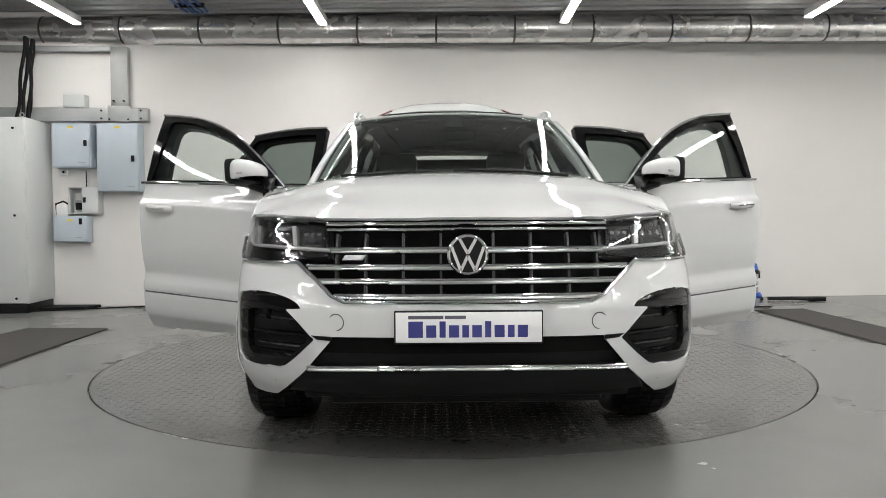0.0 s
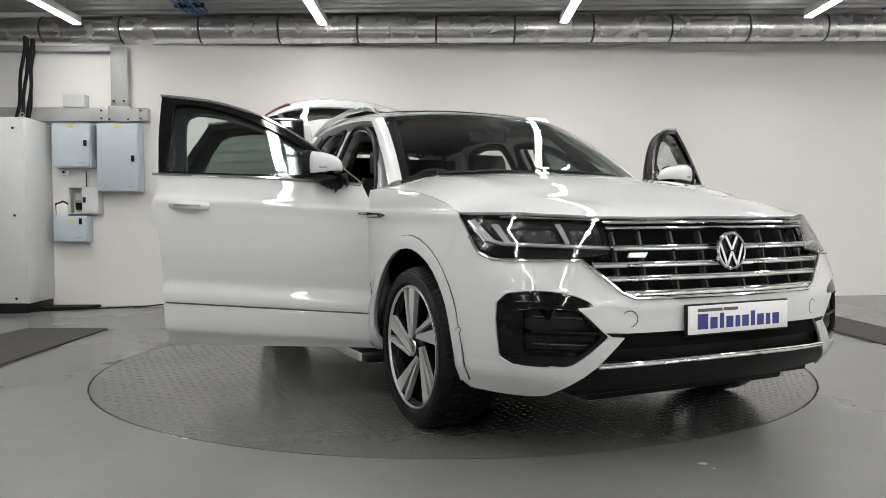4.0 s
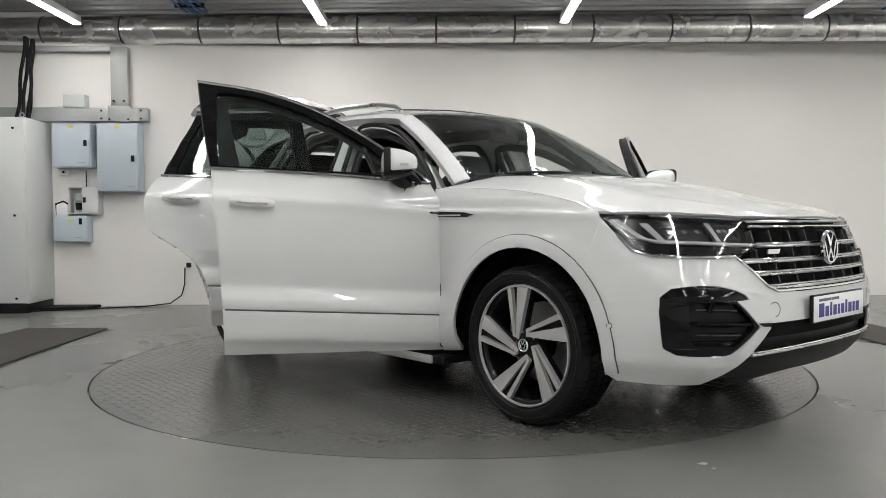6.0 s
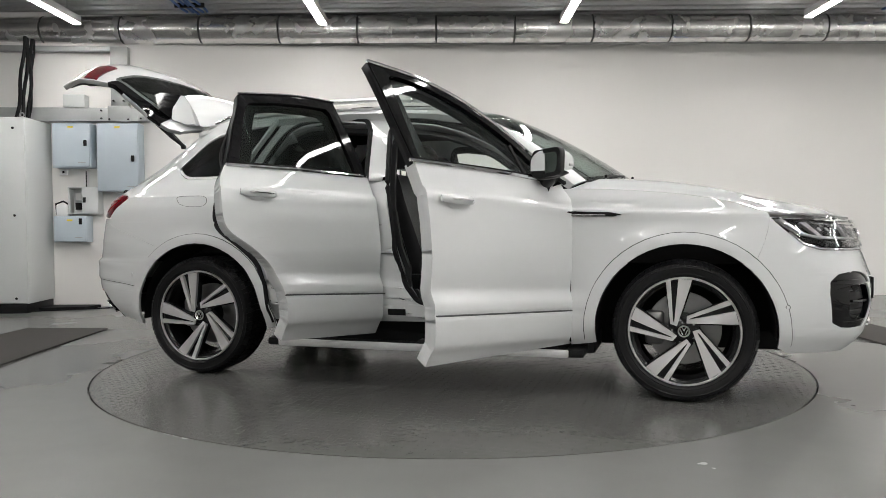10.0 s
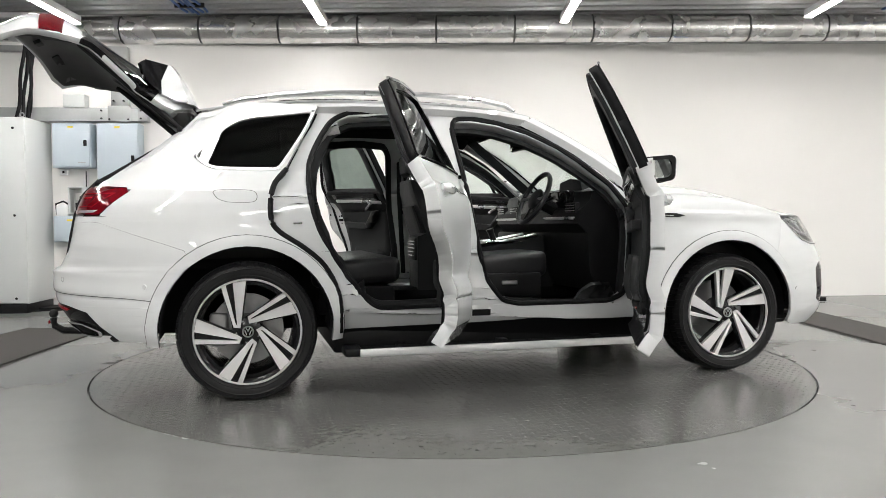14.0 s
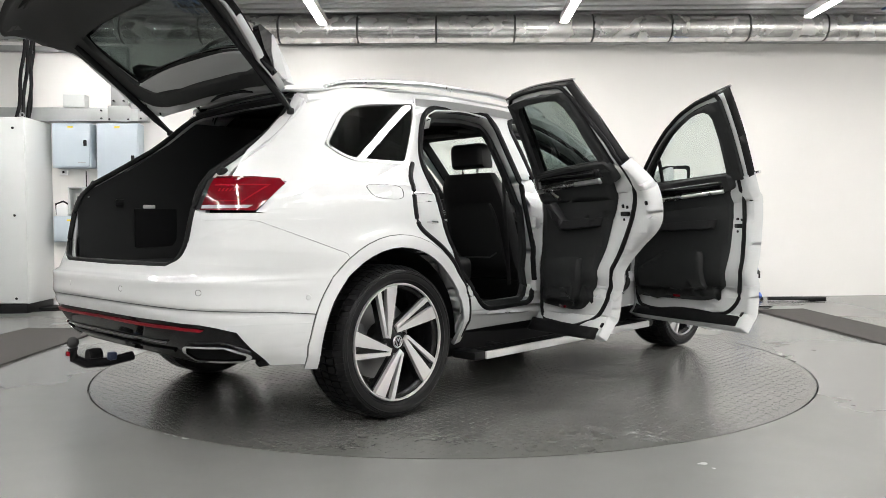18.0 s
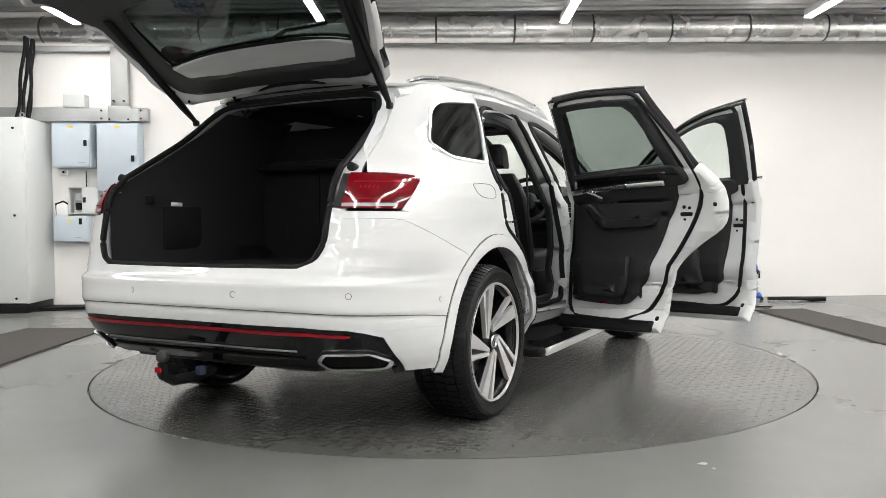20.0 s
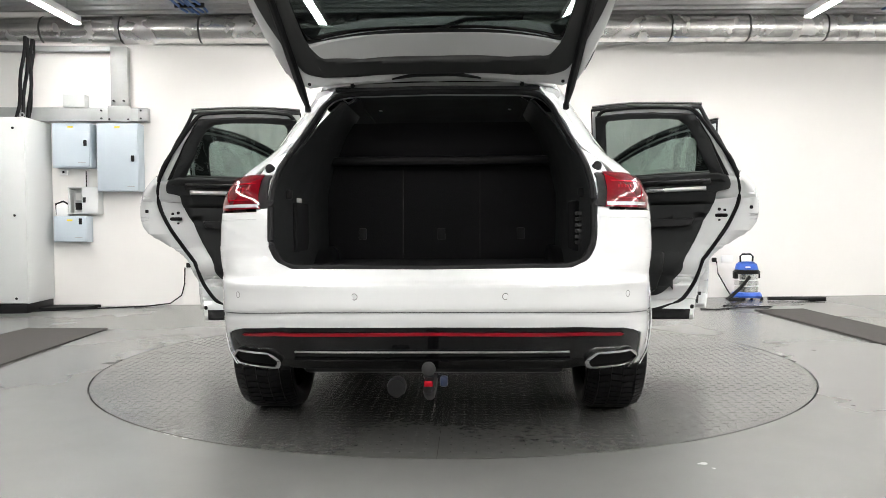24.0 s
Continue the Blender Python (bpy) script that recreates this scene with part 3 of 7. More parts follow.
# ---- the car: x forward, y to its left, z up; origin on the floor midway between the axles ----
CAR_AT = (0.084, 0.016)
car = holder("car", pose(0, 0, 0), "white SUV with open doors and raised tailgate on the turntable", "car")
HUB_X, HUB_Z = 1.443, 0.363
INSIDE = (0.0, 0.0, 0.75)

WIDTH = curve((0.20, 0.835), (0.30, 0.897), (0.345, 0.926), (0.357, 0.938), (0.38, 0.946), (0.42, 0.952), (0.496, 0.955), (0.506, 0.9475), (0.516, 0.956), (0.556, 0.955), (0.572, 0.949), (0.612, 0.9350), (0.622, 0.9335), (0.634, 0.9350), (0.72, 0.947), (0.80, 0.953), (0.93, 0.953),
              (1.03, 0.943), (1.10, 0.915), (1.20, 0.875), (1.35, 0.806), (1.50, 0.731), (1.60, 0.675), (1.68, 0.625))
# the wings and bumpers lack the doors' creases
PLAIN = curve((0.20, 0.835), (0.30, 0.897), (0.345, 0.926), (0.38, 0.941), (0.42, 0.948), (0.50, 0.952), (0.60, 0.950), (0.72, 0.950), (0.80, 0.953), (0.93, 0.953),
              (1.03, 0.943), (1.10, 0.915), (1.20, 0.875), (1.35, 0.806), (1.50, 0.731), (1.60, 0.675), (1.68, 0.625))
NOSE = curve((0.20, 2.24), (0.28, 2.36), (0.36, 2.41), (0.50, 2.435), (0.60, 2.43), (0.70, 2.40), (0.85, 2.37), (0.95, 2.33),
             (1.00, 2.26), (1.10, 2.08), (1.20, 1.95))
TAIL = curve((0.20, -2.22), (0.34, -2.32), (0.42, -2.40), (0.52, -2.455), (0.62, -2.474), (0.68, -2.472), (0.692, -2.468), (0.699, -2.458), (0.706, -2.440), (0.745, -2.410), (0.80, -2.375),
             (0.98, -2.335), (1.12, -2.29), (1.26, -2.18), (1.37, -2.05), (1.47, -1.90), (1.59, -1.76), (1.68, -1.70))
NOSE_K = curve((0.20, 6.2), (0.68, 6.2), (0.85, 4.8), (0.95, 4.2), (1.20, 4.2))
TAIL_K = curve((0.20, 5.0), (0.66, 5.0), (0.84, 6.5), (1.02, 6.5), (1.12, 5.4), (1.24, 3.8), (1.32, 3.3), (1.70, 3.3))


def squircle(f, k):
    c, q = math.cos(f * math.pi / 2), math.sin(f * math.pi / 2)
    r = (abs(c) ** k + abs(q) ** k) ** (-1 / k)
    return max(c, 0) * r, max(q, 0) * r


def crown(y):
    return 0.15 * y * y * (1 - y ** 6)


SHOULDER = curve((-2.2, 1.113), (-2.04, 1.112), (-1.3, 1.102), (-0.9, 1.092), (-0.23, 1.070), (0.30, 1.032), (0.87, 0.992), (1.4, 0.975), (2.0, 0.955))
TAIL_CREASE = curve((-2.48, 0.590), (-2.37, 0.576), (-2.20, 0.564), (-2.05, 0.552), (-1.90, 0.534))
TAIL_LEDGE = curve((-2.48, 0.70), (-2.19, 0.679), (-1.9, 0.668))


def lip(d, above, below):
    return math.exp(-(d / (above if d > 0 else below)) ** 2)


def skin(u, z, s=-1, off=0.0):
    """The body side: u 0..1 runs round the nose, 1..3 along the side (x = 2 - u), 3..4 round the tail."""
    lean = 0.062 * (2 - u) * max(0.0, min(1.0, (3.45 - u) / 0.5, (u - 0.55) / 0.5)) * max(0.0, min(1.0, (0.78 - z) / 0.12))
    plain = max(0.0, min(1.0, max((1.13 - u) / 0.12, (u - 2.96) / 0.12)))
    w = WIDTH(z + lean) * (1 - plain) + PLAIN(z) * plain + off
    px, py = 0.0, 1.0
    if u < 1:
        px, py = squircle(max(u, 0), NOSE_K(z))
        x, y = 1.0 + (NOSE(z) - 1.0 + off) * px - crown(py), w * py
    elif u > 3:
        px, py = squircle(4 - min(u, 4), TAIL_K(z))
        x, y = -1.0 + (TAIL(z) + 1.0 - off) * px, w * py
    else:
        x, y = 2 - u, w
    e = 0.009 * lip(z - SHOULDER(x), 0.007, 0.04) * max(0.0, min(1.0, (2.1 - x) / 0.5))
    if x < -1.92:
        e += (0.004 * lip(z - TAIL_LEDGE(x) + 0.004, 0.008, 0.03) * py + 0.003 * lip(z - TAIL_CREASE(x) - 0.010, 0.04, 0.006) - 0.004 * lip(z - TAIL_CREASE(x) + 0.005, 0.005, 0.016)) * min(1.0, (-1.92 - x) / 0.12)
        x -= e * px ** 3
    y += e * py ** 3 + 0.22 * max(0.0, 0.40 - z) * max(0.0, min(1.0, (abs(x) - 1.05) / 0.3)) * py ** 3
    # the cabin narrows towards the tail
    y -= 0.036 * max(0.0, min(1.0, (z - 1.12) / 0.12)) * max(0.0, min(1.0, (-0.75 - x) / 0.5)) * py
    for hx in (HUB_X, -HUB_X):
        r = math.hypot(x - hx, z - HUB_Z)
        if r < 0.8 and z < 0.95:
            y += 0.020 * math.exp(-((r - 0.47) / 0.085) ** 2) * min(1, max(0, (0.95 - z) / 0.1))
    return Vector((x, s * y, z))


def at_x(x, z):
    """u of the side at a given x."""
    if x > 1 or x < -1:
        lo, hi = (0.0, 1.0) if x > 1 else (3.0, 4.0)
        for _ in range(26):
            mid = (lo + hi) / 2
            if skin(mid, z).x > x:
                lo = mid
            else:
                hi = mid
        return (lo + hi) / 2
    return 2 - x


def nose_y(y, z):
    p, k = min(1, y / PLAIN(z)), NOSE_K(z)
    return math.atan2(p, (1 - p ** k) ** (1 / k)) / (math.pi / 2)


def tail_y(y, z):
    p, k = min(1, y / PLAIN(z)), TAIL_K(z)
    return 4 - math.atan2(p, (1 - p ** k) ** (1 / k)) / (math.pi / 2)


def sx(*pts):
    return [(at_x(x, z), z) for x, z in pts]


def ny(*pts):
    return [(nose_y(y, z), z) for y, z in pts]


def ty(*pts):
    return [(tail_y(y, z), z) for y, z in pts]


def arc(cx, r, a0, a1, n=18):
    return [(cx + r * math.cos(radians(a0 + (a1 - a0) * i / n)), HUB_Z + r * math.sin(radians(a0 + (a1 - a0) * i / n))) for i in range(n + 1)]


def sheet(name, poly, material, parent, s, label="", thick=0.010, off=0.0, du=0.028, dv=0.04, at=None, gap=0.0025, inward=INSIDE):
    if gap:
        poly = inset(poly, gap)
    return part(name, panel(poly, lambda u, z: skin(u, z, s), du, dv, thick, inward, off), material, parent, label, at=at)


def spline(pts, n=4):
    """A smooth open line through points."""
    out = []
    for i in range(len(pts) - 1):
        a, b, c, d = (Vector(pts[max(0, min(len(pts) - 1, i + k))]) for k in (-1, 0, 1, 2))
        for j in range(n):
            h = j / n
            out.append(tuple(0.5 * (2 * b + (c - a) * h + (2 * a - 5 * b + 4 * c - d) * h * h + (3 * b - a - 3 * c + d) * h ** 3)))
    return out + [tuple(pts[-1])]


ARCH = 0.452
# outlines in (x, z) on the side
FENDER = [(0.862, 0.268), (0.862, 0.91), (0.855, 1.00), (0.80, 1.105), (1.00, 1.102), (1.20, 1.09), (1.40, 1.072), (1.60, 1.04), (1.75, 1.003), (1.84, 0.967),
          (1.85, 0.945), (1.835, 0.86), (1.79, 0.74)] + arc(HUB_X, ARCH, 43, 190)
BUMPER_SIDE = [(1.85, 0.945), (1.835, 0.86), (1.79, 0.74)] + arc(HUB_X, ARCH, 43, -9, 8)
DOOR_F = [(0.855, 0.268), (0.855, 0.91), (0.848, 1.00), (0.79, 1.112), (0.78, 1.135), (0.30, 1.172), (-0.302, 1.20), (-0.290, 1.0), (-0.272, 0.8), (-0.256, 0.5), (-0.250, 0.292)]
TOP_F = spline([(0.78, 1.135), (0.60, 1.276), (0.42, 1.402), (0.25, 1.497), (0.08, 1.565), (-0.10, 1.612), (-0.36, 1.645)], 3)
FRAME_F = TOP_F + [(-0.335, 1.40), (-0.302, 1.20), (0.30, 1.172)]
GLASS_F = spline([(0.66, 1.160), (0.53, 1.280), (0.39, 1.378), (0.22, 1.470), (0.05, 1.537), (-0.10, 1.578), (-0.215, 1.594)], 3) + [(-0.258, 1.592), (-0.274, 1.572), (-0.276, 1.40), (-0.268, 1.206), (0.30, 1.182)]
PANE_F = spline([(0.63, 1.19), (0.50, 1.290), (0.37, 1.378), (0.21, 1.462), (0.04, 1.527), (-0.08, 1.556), (-0.165, 1.564)], 3) + [(-0.20, 1.548), (-0.212, 1.52), (-0.20, 1.40), (-0.165, 1.215), (0.30, 1.20)]
SEAL_F = [(0.80, 0.42), (0.805, 0.75), (0.80, 1.02), (0.735, 1.12), (0.575, 1.265), (0.40, 1.378), (0.23, 1.470), (0.06, 1.538), (-0.12, 1.585), (-0.295, 1.606), (-0.31, 1.57), (-0.285, 1.42), (-0.250, 1.25), (-0.225, 1.115), (-0.21, 0.90), (-0.205, 0.66), (-0.17, 0.47), (-0.08, 0.388), (0.12, 0.366), (0.65, 0.355), (0.76, 0.37)]
SHUT = spline([(-1.225, 1.225), (-1.290, 1.145), (-1.315, 1.06), (-1.313, 0.95), (-1.272, 0.885), (-1.145, 0.800), (-1.035, 0.700), (-0.968, 0.560), (-0.950, 0.42), (-0.945, 0.318)])
DOOR_R = [(-0.258, 0.285), (-0.264, 0.5), (-0.280, 0.8), (-0.298, 1.0), (-0.310, 1.20), (-0.8, 1.217)] + SHUT
TOP_R = spline([(-0.37, 1.640), (-0.60, 1.645), (-0.82, 1.632), (-1.02, 1.612)], 3)
FRAME_R = [(-0.310, 1.20), (-0.343, 1.40)] + TOP_R + [(-1.11, 1.44), (-1.225, 1.225), (-0.8, 1.217)]
GLASS_R = [(-0.385, 1.212), (-0.412, 1.40), (-0.428, 1.565), (-0.45, 1.592), (-0.60, 1.597), (-0.80, 1.588), (-0.965, 1.572), (-1.005, 1.545), (-1.06, 1.44), (-1.150, 1.232), (-0.8, 1.226)]
PANE_R = [(-0.41, 1.225), (-0.432, 1.40), (-0.445, 1.545), (-0.475, 1.577), (-0.60, 1.582), (-0.80, 1.574), (-0.895, 1.560), (-0.94, 1.525), (-0.99, 1.43), (-1.06, 1.245), (-0.8, 1.24)]
SEAL_R = [(-0.29, 0.42), (-0.32, 0.75), (-0.345, 1.02), (-0.365, 1.2), (-0.395, 1.45), (-0.415, 1.58), (-0.45, 1.605), (-0.60, 1.612), (-0.82, 1.602), (-0.985, 1.582), (-1.065, 1.47), (-1.19, 1.29), (-1.228, 1.15), (-1.213, 1.035), (-1.148, 0.90), (-1.035, 0.74), (-0.95, 0.552), (-0.87, 0.43), (-0.70, 0.368), (-0.35, 0.37)]
QWIN = [(-1.272, 1.228), (-1.45, 1.228), (-1.60, 1.231), (-1.655, 1.258), (-1.695, 1.293), (-1.62, 1.380), (-1.55, 1.455), (-1.465, 1.505), (-1.38, 1.523), (-1.20, 1.544), (-1.068, 1.560)]
QUARTER = [(-1.04, 1.60), (-1.052, 1.574), (-1.20, 1.554), (-1.38, 1.533), (-1.473, 1.516), (-1.56, 1.464), (-1.632, 1.388), (-1.712, 1.294), (-1.667, 1.249), (-1.61, 1.220)] + \
          [(x - 0.008, z - 0.003) for x, z in SHUT] + arc(-HUB_X, ARCH, -8, 128)

for s in (-1, 1):
    # front wing with its wheel arch
    fender = sheet("fender", sx(*FENDER), PAINT, car, s, dv=0.016, gap=0.0005)
    sheet("arch_trim", sx(*(arc(HUB_X, 0.450, -9, 189, 26) + arc(HUB_X, 0.506, 187, -7, 26))), PAINT, fender, s, thick=0.02, off=0.006, gap=0)
    sheet("trim_gap", sx(*(arc(HUB_X, 0.506, -7, 187, 26) + arc(HUB_X, 0.5105, 187, -7, 26))), GREYTRIM, fender, s, thick=0.004, off=0.0012, gap=0)
    part("shut_gap", sweep([skin(at_x(0.862, z), z, s, -0.004) for z in (0.29 + 0.02 * k for k in range(38))], 0.0075, 6), RUBBER, fender, "black shut line seal")
    sheet("side_vent", sx((0.872, 0.958), (1.09, 0.955), (1.135, 0.966), (1.07, 0.978), (0.872, 0.985)), GLOSSBLK, fender, s, "gloss black vent blade", thick=0.006, off=0.006, gap=0)
    sheet("vent_trim", sx((0.872, 0.962), (1.05, 0.962), (1.05, 0.968), (0.872, 0.969)), CHROME, fender, s, thick=0.006, off=0.010, gap=0)
    # rear quarter with the arch, up to the D pillar
    q = sx(*QUARTER) + sx((-1.754, 0.7935), (-2.156, 0.9365)) + ty((0.86, 0.943), (0.66, 0.943), (0.655, 0.985), (0.70, 0.972)) + sx((-2.13, 0.970), (-2.165, 0.976), (-2.01, 1.108), (-2.19, 1.128), (-2.150, 1.165), (-2.045, 1.255), (-1.90, 1.365), (-1.80, 1.448), (-1.715, 1.530), (-1.672, 1.588), (-1.30, 1.615))
    quarter = sheet("quarter_panel", q, PAINT, car, s, gap=0, dv=0.016)
    sheet("arch_trim", sx(*(arc(-HUB_X, 0.450, -9, 189, 26) + arc(-HUB_X, 0.506, 187, -7, 26))), PAINT, quarter, s, thick=0.02, off=0.006, gap=0)
    sheet("trim_gap", sx(*(arc(-HUB_X, 0.506, -7, 187, 26) + arc(-HUB_X, 0.5105, 187, -7, 26))), GREYTRIM, quarter, s, thick=0.004, off=0.0012, gap=0)
    QR = rounded(QWIN, 0.03, 3)
    # the pane is almost plane: a twisted sheet through four points of the body side
    corner = [skin(at_x(x, z), z, 1) for x, z in ((-1.275, 1.232), (-1.64, 1.262), (-1.50, 1.485), (-1.08, 1.555))]
    cy = np.linalg.solve([[1, p.x, p.z, p.x * p.z] for p in corner], [p.y for p in corner])
    qw = part("quarter_window", panel(inset(QR, -0.006), lambda x, z: Vector((x, s * float(cy[0] + cy[1] * x + cy[2] * z + cy[3] * x * z), z)), 0.06, 0.06, 0.005, INSIDE, -0.003), TINT, car, "dark tinted quarter window")
    out_ = sx(*inset(QR, -0.012))
    part("window_trim", panel(with_holes(out_, [sx(*inset(QR, 0.002))]), lambda u, z: skin(u, z, s), 0.02, 0.03, 0.030, INSIDE, 0.004), BRUSHED, qw, "bright window surround")
    part("c_pillar", panel(sx((-1.036, 1.606), (-1.122, 1.44), (-1.237, 1.222), (-1.268, 1.222), (-1.262, 1.240), (-1.062, 1.564), (-1.055, 1.575)), lambda u, z: skin(u, z, s), 0.03, 0.05, 0.03, INSIDE, 0.0022), PAINT, car, "white rear door pillar")
    part("sensor", lathe([(0.0, 0.004), (0.011, 0.004), (0.013, 0.0)], 12, "z", m=Matrix.Translation(skin(at_x(-1.95, 0.61), 0.61, s)) @ Matrix.Rotation(s * -math.pi / 2, 4, "X") @ Matrix.Rotation(0.35 * s, 4, "Y")), PAINT, quarter)
    if s < 0:
        fl = rounded(sx((-1.385, 1.108), (-1.385, 1.038), (-1.53, 1.040), (-1.585, 1.055), (-1.625, 1.108)), 0.03)
        part("fuel_flap", panel(with_holes(fl, [inset(fl, 0.0016)]), lambda u, z: skin(u, z, s), 0.06, 0.06, 0.002, INSIDE, 0.0012), GREYTRIM, quarter)

# bonnet
HC = curve((0.80, 1.205), (1.05, 1.196), (1.33, 1.174), (1.69, 1.112), (2.00, 1.035), (2.20, 0.984), (2.30, 0.955), (2.34, 0.943), (2.38, 0.93))
BON_EDGE = [(at_x(x, z), z) for x, z in ((0.86, 1.105), (1.00, 1.102), (1.20, 1.09), (1.40, 1.072), (1.60, 1.04), (1.75, 1.003), (1.84, 0.969), (1.92, 0.966), (2.02, 0.965))] + \
           [(nose_y(y, z), z) for y, z in ((0.70, 0.957), (0.525, 0.945), (0.36, 0.943), (0.18, 0.943), (0.0, 0.943))]
BON = [skin(u, z, 1, -0.004) for u, z in BON_EDGE]
HE = curve(*[(p.x, p.z) for p in BON[:-1]])
HY = curve(*[(p.x, p.y + 0.002) for p in BON[:-1]])


def bonnet_z(x, y):
    k = min(1.0, abs(y) / max(0.05, HY(min(x, BON[-2].x))))
    crease = 0.010 * math.exp(-((k - 0.70) / 0.10) ** 2)
    return Vector((x, y, HE(min(x, BON[-2].x)) + (HC(x) - HE(min(x, BON[-2].x))) * (1 - k ** 2.6) + crease * (1 if x < 2.1 else max(0, (2.3 - x) / 0.2))))


outline = [(p.x, p.y) for p in BON] + [(p.x, -p.y) for p in reversed(BON[:-1])] + [(0.99, -0.6), (1.05, 0.0), (0.99, 0.6)]
part("bonnet", panel(outline, bonnet_z, 0.06, 0.06, 0.012, (1.4, 0, 0.3)), PAINT, car)

# roof with a dark glass panel
RC = curve((-1.80, 1.592), (-1.50, 1.640), (-1.25, 1.670), (-0.90, 1.690), (-0.45, 1.692), (-0.10, 1.678), (0.12, 1.655), (0.30, 1.622), (0.40, 1.600), (0.5, 1.565))


def roof_pt(x, y):
    return Vector((x, y, RC(x) - 0.055 * (abs(y) / 0.66) ** 2.5))


RO = [(0.385, 0.0), (0.37, 0.25), (0.325, 0.48), (0.25, 0.630), (0.0, 0.668), (-0.5, 0.676), (-1.0, 0.652), (-1.40, 0.603), (-1.60, 0.566), (-1.68, 0.535), (-1.712, 0.46), (-1.728, 0.0)]
outline = RO + [(x, -y) for x, y in reversed(RO[1:-1])]
part("roof", panel(outline, roof_pt, 0.08, 0.08, 0.012, INSIDE), PAINT, car)
part("roof_glass", panel(rounded([(0.18, 0.46), (-0.62, 0.50), (-0.62, -0.50), (0.18, -0.46)], 0.08), roof_pt, 0.1, 0.1, 0.004, INSIDE, 0.005), GLOSSBLK, car, "dark panoramic roof glass")
part("roof_glass", panel(rounded([(-0.65, 0.50), (-1.25, 0.49), (-1.25, -0.49), (-0.65, -0.50)], 0.08), roof_pt, 0.1, 0.1, 0.004, INSIDE, 0.005), GLOSSBLK, car, "dark panoramic roof glass")
part("roof_aerial", loft([[(-1.40 + a * 0.10 - 0.02, b * 0.022, 1.652) for a, b in ((-1, 0), (0, 1), (1, 0.2), (1, -0.2), (0, -1))],
                          [(-1.47 + a * 0.02, b * 0.005, 1.712) for a, b in ((-1, 0), (0, 1), (1, 0.2), (1, -0.2), (0, -1))]]), PAINT, car)
for s in (-1, 1):
    pts = [(0.16, s * 0.625, 1.606), (0.10, s * 0.627, 1.640), (-0.05, s * 0.630, 1.668), (-0.4, s * 0.630, 1.690), (-0.9, s * 0.612, 1.686), (-1.25, s * 0.585, 1.662), (-1.45, s * 0.566, 1.636), (-1.56, s * 0.555, 1.604)]
    part("roof_rail", sweep(pts, [0.012, 0.018, 0.02, 0.02, 0.02, 0.02, 0.018, 0.012], 10, flat=0.8), SATIN, car, "satin silver roof rail")

# windscreen, A pillars and scuttle
WB = [(0.92, 0.79, 1.150), (1.05, 0.55, 1.176), (1.11, 0.28, 1.188), (1.13, 0.0, 1.190)]
WT = [(0.265, 0.640, 1.565), (0.33, 0.46, 1.590), (0.372, 0.23, 1.604), (0.385, 0.0, 1.608)]


def rail_line(pts):
    full = [Vector(p) for p in pts] + [Vector((p[0], -p[1], p[2])) for p in reversed(pts[:-1])]
    fx = [curve(*[(i / 6, v[k]) for i, v in enumerate(full)]) for k in range(3)]
    return lambda a: Vector((fx[0](a), fx[1](a), fx[2](a)))


wb, wt = rail_line(WB), rail_line(WT)


def screen(a, b):
    p = wb(a).lerp(wt(a), b)
    return p + Vector((0.03, 0, 0.045)) * 4 * b * (1 - b) * 0.45


sc = part("windscreen", panel([(0, 0), (1, 0), (1, 1), (0, 1)], screen, 0.0625, 0.1, 0.006, INSIDE), CLEAR, car, "laminated windscreen")
band = with_holes([(0, 0), (1, 0), (1, 1), (0, 1)], [rounded([(0.014, 0.05), (0.986, 0.05), (0.986, 0.95), (0.014, 0.95)], 0.03)])
part("screen_border", panel(band, screen, 0.0625, 0.1, 0.002, INSIDE, -0.008), GLOSSBLK, sc, "black ceramic border")
part("sensor_cover", panel([(0.46, 0.72), (0.54, 0.72), (0.53, 0.95), (0.47, 0.95)], screen, 0.05, 0.1, 0.03, INSIDE, -0.011), BLACKPL, sc)
